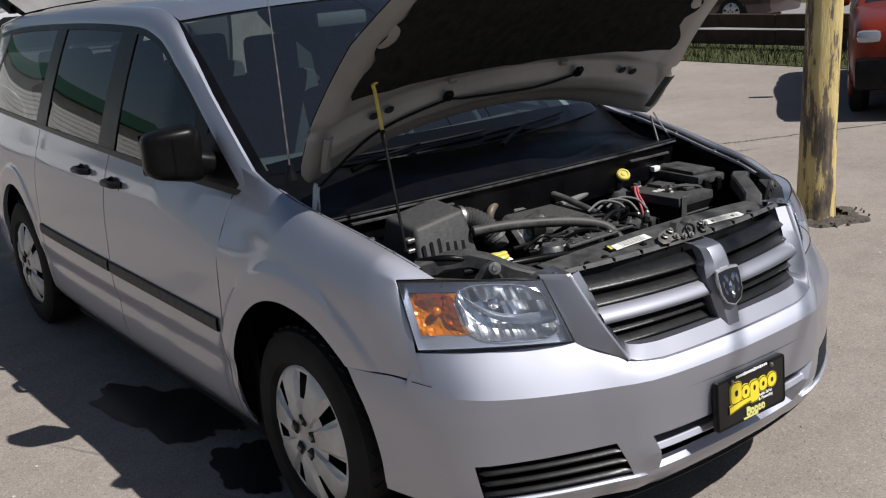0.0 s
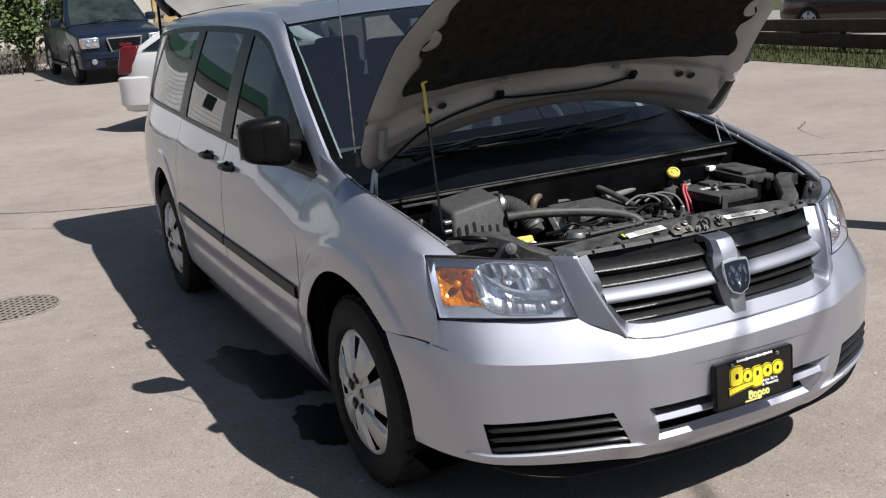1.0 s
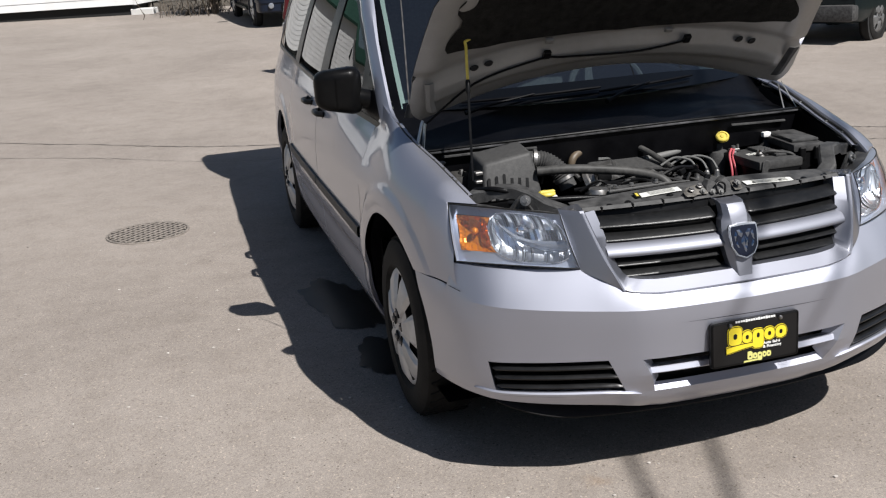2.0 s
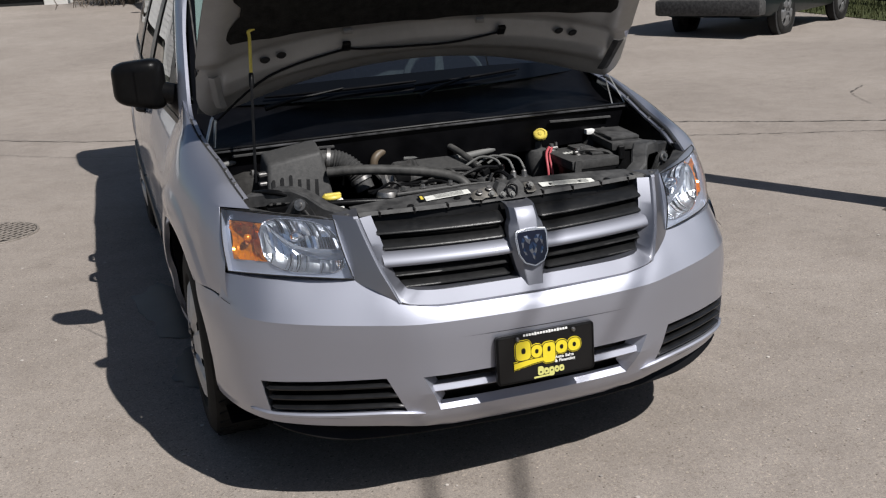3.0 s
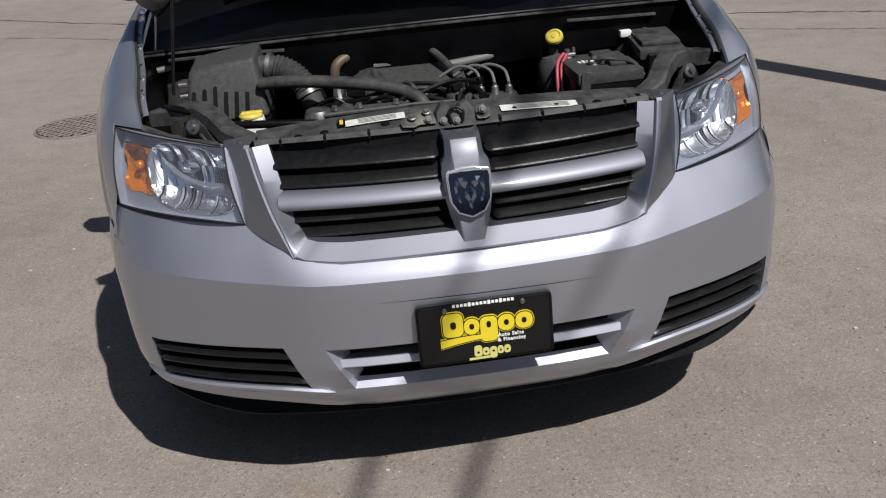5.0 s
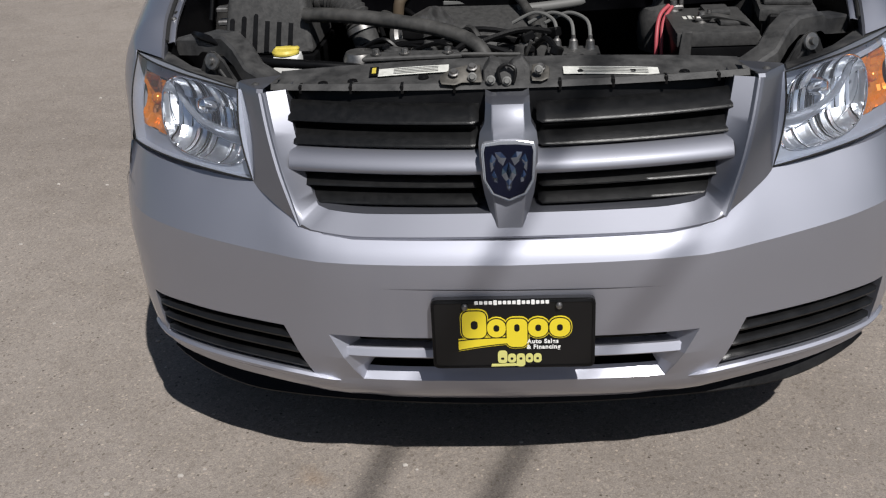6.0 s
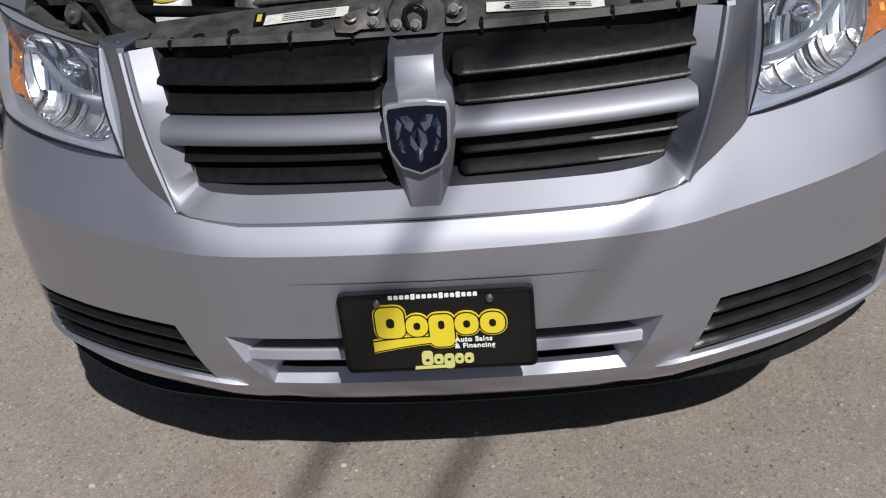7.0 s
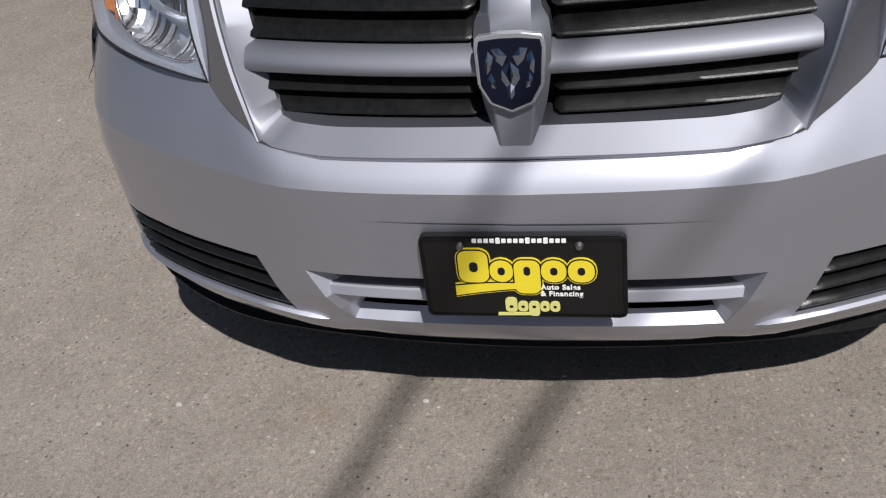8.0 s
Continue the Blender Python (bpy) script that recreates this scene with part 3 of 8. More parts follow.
grille = part("grille", grille_bar(-0.43, 0.43, 0.67, 0.90, 0.0, 0.075, thick=0.01), BLACK, van)
for sgn in (-1, 1):
    for z, h, xo in ((0.8535, 0.029, 0.411), (0.8125, 0.028, 0.401), (0.7395, 0.025, 0.378), (0.7080, 0.025, 0.366)):
        part("grille_slat", slat(sgn * 0.054, sgn * (xo + 0.012), z, h), SLATBLACK, grille)
    bm = bmesh.new()
    rows = []
    for z, out in ((0.766, -0.030), (0.7665, -0.006), (0.768, 0.001), (0.7705, 0.005), (0.774, 0.0068), (0.778, 0.0064), (0.784, 0.0040), (0.790, -0.0005), (0.796, -0.007), (0.803, -0.018), (0.809, -0.034)):
        xs = [lerp(sgn * 0.045, sgn * 0.421, j / 14) for j in range(15)]
        rows.append([(x, gy(x, 0.788) - out, z) for x in xs])
    sheet(bm, rows)
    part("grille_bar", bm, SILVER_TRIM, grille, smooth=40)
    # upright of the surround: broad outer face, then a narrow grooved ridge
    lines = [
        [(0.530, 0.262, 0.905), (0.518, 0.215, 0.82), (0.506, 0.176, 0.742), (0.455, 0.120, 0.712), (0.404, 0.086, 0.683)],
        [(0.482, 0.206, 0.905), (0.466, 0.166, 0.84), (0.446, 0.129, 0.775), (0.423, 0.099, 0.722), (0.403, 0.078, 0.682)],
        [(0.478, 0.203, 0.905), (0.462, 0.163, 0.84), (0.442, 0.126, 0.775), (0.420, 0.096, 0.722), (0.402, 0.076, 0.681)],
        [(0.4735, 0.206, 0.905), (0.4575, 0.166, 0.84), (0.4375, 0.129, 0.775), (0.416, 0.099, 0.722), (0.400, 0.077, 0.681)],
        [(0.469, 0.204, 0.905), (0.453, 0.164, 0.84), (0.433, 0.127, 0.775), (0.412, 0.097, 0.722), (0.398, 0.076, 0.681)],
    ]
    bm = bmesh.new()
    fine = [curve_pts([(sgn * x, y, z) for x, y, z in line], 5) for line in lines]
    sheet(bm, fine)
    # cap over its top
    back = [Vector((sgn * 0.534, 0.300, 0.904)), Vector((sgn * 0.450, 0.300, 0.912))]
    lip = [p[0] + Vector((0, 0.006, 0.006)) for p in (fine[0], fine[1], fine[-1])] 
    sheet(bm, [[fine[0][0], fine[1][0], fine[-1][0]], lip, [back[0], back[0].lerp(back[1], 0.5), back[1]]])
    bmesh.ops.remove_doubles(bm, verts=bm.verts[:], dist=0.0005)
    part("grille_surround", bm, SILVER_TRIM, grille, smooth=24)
    bm = bmesh.new()
    lathe(bm, [(0, 0.003), (0.004, 0.0028), (0.0055, 0.001), (0.008, 0.0)], 10, pose(sgn * 0.492, 0.245, 0.911, 8))
    part("surround_clip", bm, DUSTY, grille)
# inner frame: down one upright, along the sill and up the other
def lift(x):
    return 0.010 * max(0.0, (abs(x) - 0.28) / 0.1) ** 1.4


def frame_line(upright, sill, ends=6):
    """One line of the frame: the upright's points, then the sill from the corner to the middle, mirrored."""
    half = curve_pts(upright, 6)
    half += [Vector(sill(lerp(upright[-1][0] - 0.018, 0.0, k / 14))) for k in range(15)]
    return [Vector((-p.x, p.y, p.z)) for p in half] + half[-2::-1]


def sill_y(x):
    """The bumper's upper edge, against which the sill lies."""
    return interp(abs(x), NOSE_X, NOSE_Y) + 0.023


frame_rows = [
    frame_line([(0.469, 0.204, 0.905), (0.453, 0.164, 0.84), (0.433, 0.127, 0.775), (0.412, 0.097, 0.722), (0.398, 0.076, 0.681)], lambda x: (x, sill_y(x) + 0.004, 0.6615 + lift(x))),
    frame_line([(0.467, 0.206, 0.905), (0.451, 0.166, 0.84), (0.431, 0.129, 0.775), (0.410, 0.098, 0.722), (0.395, 0.077, 0.684)], lambda x: (x, sill_y(x), 0.6680 + lift(x))),
    frame_line([(0.464, 0.211, 0.905), (0.448, 0.171, 0.84), (0.428, 0.134, 0.775), (0.406, 0.103, 0.722), (0.390, 0.081, 0.690)], lambda x: (x, sill_y(x) + 0.005, 0.6725 + lift(x))),
    frame_line([(0.428, 0.222, 0.905), (0.413, 0.187, 0.84), (0.398, 0.162, 0.775), (0.380, 0.137, 0.727), (0.366, 0.112, 0.708)], lambda x: (x * 0.985, sill_y(x) + 0.034, 0.700 + lift(x))),
    frame_line([(0.424, 0.280, 0.905), (0.409, 0.245, 0.84), (0.394, 0.215, 0.775), (0.376, 0.190, 0.732), (0.360, 0.170, 0.714)], lambda x: (x * 0.97, gy(x, 0.705) + 0.060, 0.704 + lift(x))),
]
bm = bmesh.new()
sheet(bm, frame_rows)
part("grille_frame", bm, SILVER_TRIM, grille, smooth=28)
# centre pillar, shield badge
bm = bmesh.new()
prof = [(0.672, -0.010, 0.031), (0.677, -0.017, 0.032), (0.70, -0.017, 0.036), (0.735, -0.018, 0.046), (0.775, -0.019, 0.053), (0.826, -0.021, 0.055), (0.846, -0.020, 0.052), (0.862, -0.019, 0.043), (0.886, -0.012, 0.041), (0.895, -0.004, 0.041), (0.900, 0.012, 0.041), (0.902, 0.05, 0.041)]
rows = []
for z, d, w in prof:
    y = gy(0, min(z, 0.897)) + d
    c = min(w * 0.64, 0.027)
    rows.append([(-w, y + 0.050, z), (-w, y + 0.020, z), (-c - 0.003, y + 0.0012, z), (-c, y, z), (c, y, z), (c + 0.003, y + 0.0012, z), (w, y + 0.020, z), (w, y + 0.050, z)])
sheet(bm, rows)
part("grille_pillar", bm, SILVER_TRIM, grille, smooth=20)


def shield(scale):
    w, top, bot = 0.050 * scale, 0.838, 0.734
    mid = 0.5 * (top + bot)
    o = [(-w * 0.94, top), (-w * 0.3, top + 0.003), (w * 0.3, top + 0.003), (w * 0.94, top), (w, top - 0.012), (w * 0.93, 0.772), (w * 0.62, 0.746), (0, bot), (-w * 0.62, 0.746), (-w * 0.93, 0.772), (-w, top - 0.012)]
    return [(x, mid + (z - mid) * scale) for x, z in o]


badge_at = lambda u, v, w: Vector((u, gy(0, v) - 0.024 - w, v))
bm = bmesh.new()
prism(bm, shield(1.0), badge_at, 0.012)
bmesh.ops.bevel(bm, geom=bm.edges[:], offset=0.0025, segments=2, affect="EDGES")
badge = part("badge", bm, BADGERIM, grille, "chrome shield badge with a dark glassy centre")
bm = bmesh.new()
prism(bm, shield(0.90), badge_at, 0.0135)
bmesh.ops.bevel(bm, geom=bm.edges[:], offset=0.001, segments=1, affect="EDGES")
part("badge_field", bm, SHIELDBLUE, badge)


def facet(pts, ridge, height):
    """A raised shape whose faces climb to one ridge point."""
    bm = bmesh.new()
    low = [bm.verts.new(badge_at(u, v, 0.0130)) for u, v in pts]
    top = bm.verts.new(badge_at(ridge[0], ridge[1], height))
    for k in range(len(low)):
        bm.faces.new((low[k], low[(k + 1) % len(low)], top))
    part("badge_relief", bm, DARKCHROME, badge, smooth=0)


for sgn in (-1, 1):
    facet([(sgn * u, v) for u, v in ((0.003, 0.812), (0.014, 0.824), (0.026, 0.823), (0.020, 0.806), (0.010, 0.797))], (sgn * 0.015, 0.815), 0.0185)
    facet([(sgn * u, v) for u, v in ((0.022, 0.812), (0.030, 0.821), (0.035, 0.806), (0.033, 0.786), (0.027, 0.794))], (sgn * 0.030, 0.806), 0.0185)
    facet([(sgn * u, v) for u, v in ((0.027, 0.792), (0.032, 0.783), (0.027, 0.770), (0.020, 0.768), (0.021, 0.779))], (sgn * 0.026, 0.779), 0.0180)
    facet([(sgn * u, v) for u, v in ((0.0, 0.806), (0.012, 0.795), (0.014, 0.782), (0.006, 0.770), (0.0, 0.774))], (sgn * 0.005, 0.789), 0.0200)
facet([(-0.006, 0.772), (0.0, 0.776), (0.006, 0.772), (0.005, 0.760), (0.0, 0.753), (-0.005, 0.760)], (0.0, 0.765), 0.0195)


# number plate holder with the dealer's insert
def plate_at(u, v, w):
    t = (v - 0.411) / 0.147
    return Vector((u + 0.002, lerp(-0.010, -0.005, t) - w, v))


def rounded(w, h, r, cx=0, cz=0, n=4):
    out = []
    for qx, qz, a0 in ((1, 1, 0), (-1, 1, 90), (-1, -1, 180), (1, -1, 270)):
        for k in range(n + 1):
            a = radians(a0 + 90 * k / n)
            out.append((cx + qx * (w / 2 - r) + r * math.cos(a), cz + qz * (h / 2 - r) + r * math.sin(a)))
    return out


bm = bmesh.new()
prism(bm, rounded(0.308, 0.148, 0.010, 0, 0.4845), lambda u, v, w: plate_at(u, v, w - 0.016), 0.016)
bmesh.ops.bevel(bm, geom=[e for e in bm.edges if e.calc_length() < 0.1 or abs(e.verts[0].co.y - e.verts[1].co.y) < 0.01], offset=0.002, segments=2, affect="EDGES")
plate = part("plate_holder", bm, SIGNBLACK, van, "black dealer plate with yellow and white print")
bm = bmesh.new()
ring = rounded(0.304, 0.144, 0.010, 0, 0.4845)
inner = rounded(0.296, 0.136, 0.006, 0, 0.4845)
for k in range(len(ring)):
    a, b = k, (k + 1) % len(ring)
    bm.faces.new([bm.verts.new(plate_at(*p, h)) for p, h in ((ring[a], 0.0005), (ring[b], 0.0005), (inner[b], 0.0022), (inner[a], 0.0022))])
bmesh.ops.remove_doubles(bm, verts=bm.verts[:], dist=0.0002)
part("plate_rim", bm, BLACK, plate)


def plate_text(body, size, x, z, material, name, offset=0.0, lift=0.0035):
    cu = bpy.data.curves.new(name, "FONT")
    cu.body, cu.size, cu.extrude, cu.offset, cu.align_x = body, size, 0.0004, offset, "LEFT"
    cu.space_character = 1.12
    ob = new(name, cu)
    dg = bpy.context.evaluated_depsgraph_get()
    me = bpy.data.meshes.new_from_object(ob.evaluated_get(dg))
    bpy.data.objects.remove(ob)
    for v in me.vertices:
        v.co = plate_at(x + v.co.x, z + v.co.y, lift + v.co.z)
    me.materials.clear()
    me.materials.append(material)
    o = new(name, me)
    o.parent = plate
    return o


def block(pts, material, name, depth, shift=0.0):
    bm = bmesh.new()
    prism(bm, pts, lambda u, v, w: plate_at(u, v, w + shift), depth)
    return part(name, bm, material, plate, smooth=0)


# the dealer's wordmark as plain yellow shapes with a thin pale edge, then its swoosh
def blob(w, h, cx, cz, r):
    return rounded(w, h, min(r, 0.49 * w, 0.49 * h), cx, cz)


for x0, x1, z0, z1, r, holes in (
        (-0.0960, -0.0505, 0.479, 0.536, 0.013, ((-0.073, 0.507, 0.013, 0.018),)),
        (-0.0490, -0.0140, 0.480, 0.519, 0.0165, ((-0.0315, 0.4995, 0.011, 0.014),)),
        (-0.0125, 0.0265, 0.459, 0.519, 0.012, ((0.007, 0.500, 0.010, 0.016),)),
        (0.0280, 0.0655, 0.480, 0.519, 0.0165, ((0.047, 0.4995, 0.011, 0.014),)),
        (0.0680, 0.1070, 0.480, 0.519, 0.0165, ((0.0875, 0.4995, 0.011, 0.014),))):
    w, h, cx, cz = x1 - x0, z1 - z0, 0.5 * (x0 + x1), 0.5 * (z0 + z1)
    block(blob(w + 0.0075, h + 0.0075, cx, cz, r + 0.004), SIGNYELLOW, "wordmark_edge", 0.0026)
    block(blob(w + 0.0050, h + 0.0050, cx, cz, r + 0.003), SIGNBLACK, "wordmark_gap", 0.0030)
    block(blob(w, h, cx, cz, r), SIGNYELLOW, "wordmark_shape", 0.0034)
    for hx_, hz_, hw_, hh_ in holes:
        block(blob(hw_, hh_, hx_, hz_, 0.006), SIGNBLACK, "wordmark_hole", 0.0037)
arc = [lerp(-0.104, 0.018, k / 12) for k in range(13)]
top_of = lambda x: 0.4725 + 0.004 * math.sin((x + 0.104) / 0.122 * math.pi) + 0.004 * ((x + 0.104) / 0.122) ** 2
low_of = lambda x: 0.4545 + 0.011 * math.sin((x + 0.104) / 0.122 * math.pi * 0.62) + 0.004 * ((x + 0.104) / 0.122) ** 3
for grow, material, name, depth in ((0.0036, SIGNYELLOW, "swoosh_edge", 0.0027), (0.0024, SIGNBLACK, "swoosh_gap", 0.0031), (0.0, SIGNYELLOW, "swoosh", 0.0035)):
    block([(x, low_of(x) - grow) for x in arc] + [(x, top_of(x) + grow) for x in arc[::-1]], material, name, depth)
for x0, x1, z0, z1 in ((-0.0300, -0.0120, 0.4235, 0.4495), (-0.0110, 0.0045, 0.4245, 0.4425), (0.0055, 0.0220, 0.4160, 0.4425), (0.0230, 0.0370, 0.4245, 0.4425), (0.0380, 0.0530, 0.4245, 0.4425)):
    block(blob(x1 - x0, z1 - z0, 0.5 * (x0 + x1), 0.5 * (z0 + z1), 0.006), SIGNPALE, "small_wordmark_shape", 0.0030)
    block(blob((x1 - x0) * 0.34, 0.005, 0.5 * (x0 + x1), 0.4335, 0.002), SIGNBLACK, "small_wordmark_hole", 0.0033)
block([(-0.043, 0.4165), (-0.042, 0.4205), (0.006, 0.4215), (0.008, 0.4175)], SIGNPALE, "small_swoosh", 0.0032)
for k in range(16):
    # line of small white print
    block(blob(0.0066, 0.0062 if k not in (4, 9, 12) else 0.0085, -0.068 + k * 0.0088, 0.5530, 0.0012), SIGNWHITE, "web_line_bar", 0.0028)
plate_text("Auto Sales", 0.0122, 0.026, 0.4665, SIGNWHITE, "caption", 0.0004, 0.0028)
plate_text("& Financing", 0.0122, 0.025, 0.4545, SIGNWHITE, "caption", 0.0004, 0.0028)
for sx in (-0.090, 0.086):
    bm = bmesh.new()
    lathe(bm, [(0.0, 0.008), (0.0042, 0.0075), (0.0062, 0.0045), (0.0066, 0.0)], 14, Matrix.Translation(plate_at(sx, 0.545, 0.001)) @ pose(0, 0, 0, 90))
    part("screw", bm, STEEL, plate)

# ---- body sides ----
WIDE = smooth_table([(0.39, 0.832), (0.43, 0.843), (0.52, 0.868), (0.60, 0.888), (0.75, 0.914), (0.95, 0.938), (1.2, 0.942), (1.5, 0.940), (2.5, 0.938), (3.3, 0.930), (3.7, 0.918), (4.4, 0.898), (4.8, 0.862), (5.05, 0.80), (5.12, 0.76)])
INSET = smooth_table([(0.20, -0.09), (0.25, -0.055), (0.30, -0.028), (0.40, -0.014), (0.47, -0.012), (0.53, 0.001), (0.62, 0.004), (0.72, 0.0), (0.82, -0.004), (0.92, -0.016), (1.0, -0.036), (1.06, -0.058), (1.12, -0.078), (1.20, -0.10)])
BELT = smooth_table([(1.25, 1.045), (1.6, 1.062), (2.3, 1.085), (3.2, 1.112), (4.2, 1.140), (5.1, 1.165)])
HUBS = (0.962, 4.035)
ARCH_R, ARCH_Z = 0.408, 0.445


def taper(y):
    """The upper body draws in towards the windscreen posts."""
    return 0.050 * min(1.0, max(0.0, (1.95 - y) / 0.65))


def step01(t):
    t = min(max(t, 0.0), 1.0)
    return t * t * (3 - 2 * t)


def flare(y, z):
    """Raised band round the wheel openings, with a soft outer step."""
    x = 0.0
    for h in HUBS:
        r = math.hypot(y - h, (z - 0.345) * ARCH_R / ARCH_Z)
        band = step01((ARCH_R + 0.108 - r) / 0.034) * (1 - 0.30 * step01((ARCH_R + 0.030 - r) / 0.03))
        fade = step01((z - 0.60) / 0.12) if y < h else step01((z - 0.28) / 0.15)
        x += 0.010 * band * fade
    return x


def flat_x(y, z):
    return WIDE(y) + INSET(z) - (taper(y) * min(1.0, max(0.0, (z - 0.85) / 0.2)) if y > 1.39 else 0.0)


def side_x(y, z):
    return flat_x(y, z) + flare(y, z)


def low_edge(y):
    z = 0.235
    for h in HUBS:
        d = abs(y - h)
        if d < ARCH_R:
            z = max(z, 0.345 + ARCH_Z * math.sqrt(1 - (d / ARCH_R) ** 2))
    return z


def side_columns(y0, y1, step=0.025):
    ys = {y0, y1}
    n = max(2, int((y1 - y0) / step))
    ys |= {lerp(y0, y1, k / n) for k in range(n + 1)}
    for h in HUBS:
        for k in range(25):
            y = h - ARCH_R * math.cos(math.pi * k / 24)
            if y0 < y < y1:
                ys.add(y)
        for e in (-1, 1):
            if y0 < h + e * (ARCH_R + 0.001) < y1:
                ys.add(h + e * (ARCH_R + 0.001))
    return sorted(ys)


def side_panel(sgn, y0, y1, top, n=40):
    bm = bmesh.new()
    rows = []
    cols = side_columns(y0, y1)
    for k in range(n + 1):
        t = k / n
        row = []
        for y in cols:
            z = lerp(low_edge(y), top(y), t)
            row.append((sgn * side_x(y, z), y, z))
        rows.append(row)
    sheet(bm, rows)
    thicken(bm, 0.022)
    return bm


# fender: rolls over from the side to the hood gap
EDGE_X = smooth_table([(0.44, 0.745), (0.6, 0.768), (0.8, 0.786), (1.0, 0.800), (1.15, 0.805), (1.40, 0.800)])
EDGE_Z = smooth_table([(0.44, 0.925), (0.6, 0.970), (0.8, 1.016), (1.0, 1.062), (1.15, 1.098), (1.40, 1.14)])


def fender(sgn):
    bm = bmesh.new()
    cols = side_columns(0.394, 1.395, 0.012)
    rows = []
    n1, n2 = 36, 30
    def at(y, k):
        slant = max(0.0, 1 - (y - 0.394) / 0.3)
        if k <= n1:
            t = k / n1
            zl = low_edge(y)
            if y < HUBS[0] - ARCH_R:
                zl = interp(y, [0.394, 0.49, 0.56], [0.6645, 0.6675, 0.6655])
            elif y < HUBS[0]:
                zl = max(zl, 0.6655 - 0.075 * max(0.0, y - 0.56))
            z = lerp(zl, 0.80, t)
            yy = y + slant * max(0.0, z - 0.672) * 0.49
            return Vector((sgn * side_x(yy, z), yy, z))
        a = (k - n1) / n2 * math.pi / 2
        yy = y + slant * (0.80 - 0.672 + 0.12 * math.sin(a)) * 0.49
        x0, z0 = flat_x(yy, 0.80), 0.80
        xe, ze = EDGE_X(yy), EDGE_Z(yy)
        z = z0 + (ze - z0) * math.sin(a) ** 0.95
        return Vector((sgn * (xe + (x0 - xe) * math.cos(a) ** 0.85 + flare(yy, z)), yy, z))
    def lamp_edge(k):
        """The front edge: up beside the lamp, then inwards over its top."""
        t = max(0, k - n1) / n2
        if t < 0.6:
            z = lerp(0.80, 0.917, t / 0.6)
            q = (z - 0.742) / 0.171
            return Vector((sgn * (lerp(0.822, 0.812, q) + 0.004), lerp(0.428, 0.512, q), z))
        q = (t - 0.6) / 0.4
        return Vector((sgn * lerp(0.815, 0.738, q), lerp(0.516, 0.444, q), lerp(0.918, 0.917, q)))
    for k in range(n1 + n2 + 1):
        row = []
        for y in cols:
            p = at(y, k)
            if k > n1:
                p = p.lerp(lamp_edge(k), step01(1 - (y - 0.394) / 0.15))
            elif p.z > 0.675:
                p = p.lerp(lamp_edge(n1) + Vector((0, (p.z - 0.80) * 0.49, p.z - 0.80)), step01(1 - (y - 0.394) / 0.15) * step01((p.z - 0.675) / 0.12))
            # runs into the door's section at the rear
            p.x = lerp(p.x, sgn * (flat_x(1.402, p.z) + flare(y, p.z)), step01((y - 0.72) / 0.66) * step01((p.z - 0.80) / 0.14))
            row.append(p)
        rows.append(row)
    # flange down into the bay
    rim = rows[-1]
    rows.append([p + Vector((-sgn * 0.005, 0, -0.005)) for p in rim])
    rows.append([p + Vector((-sgn * 0.007, 0, -0.030)) for p in rim])
    sheet(bm, rows)
    return bm, rim


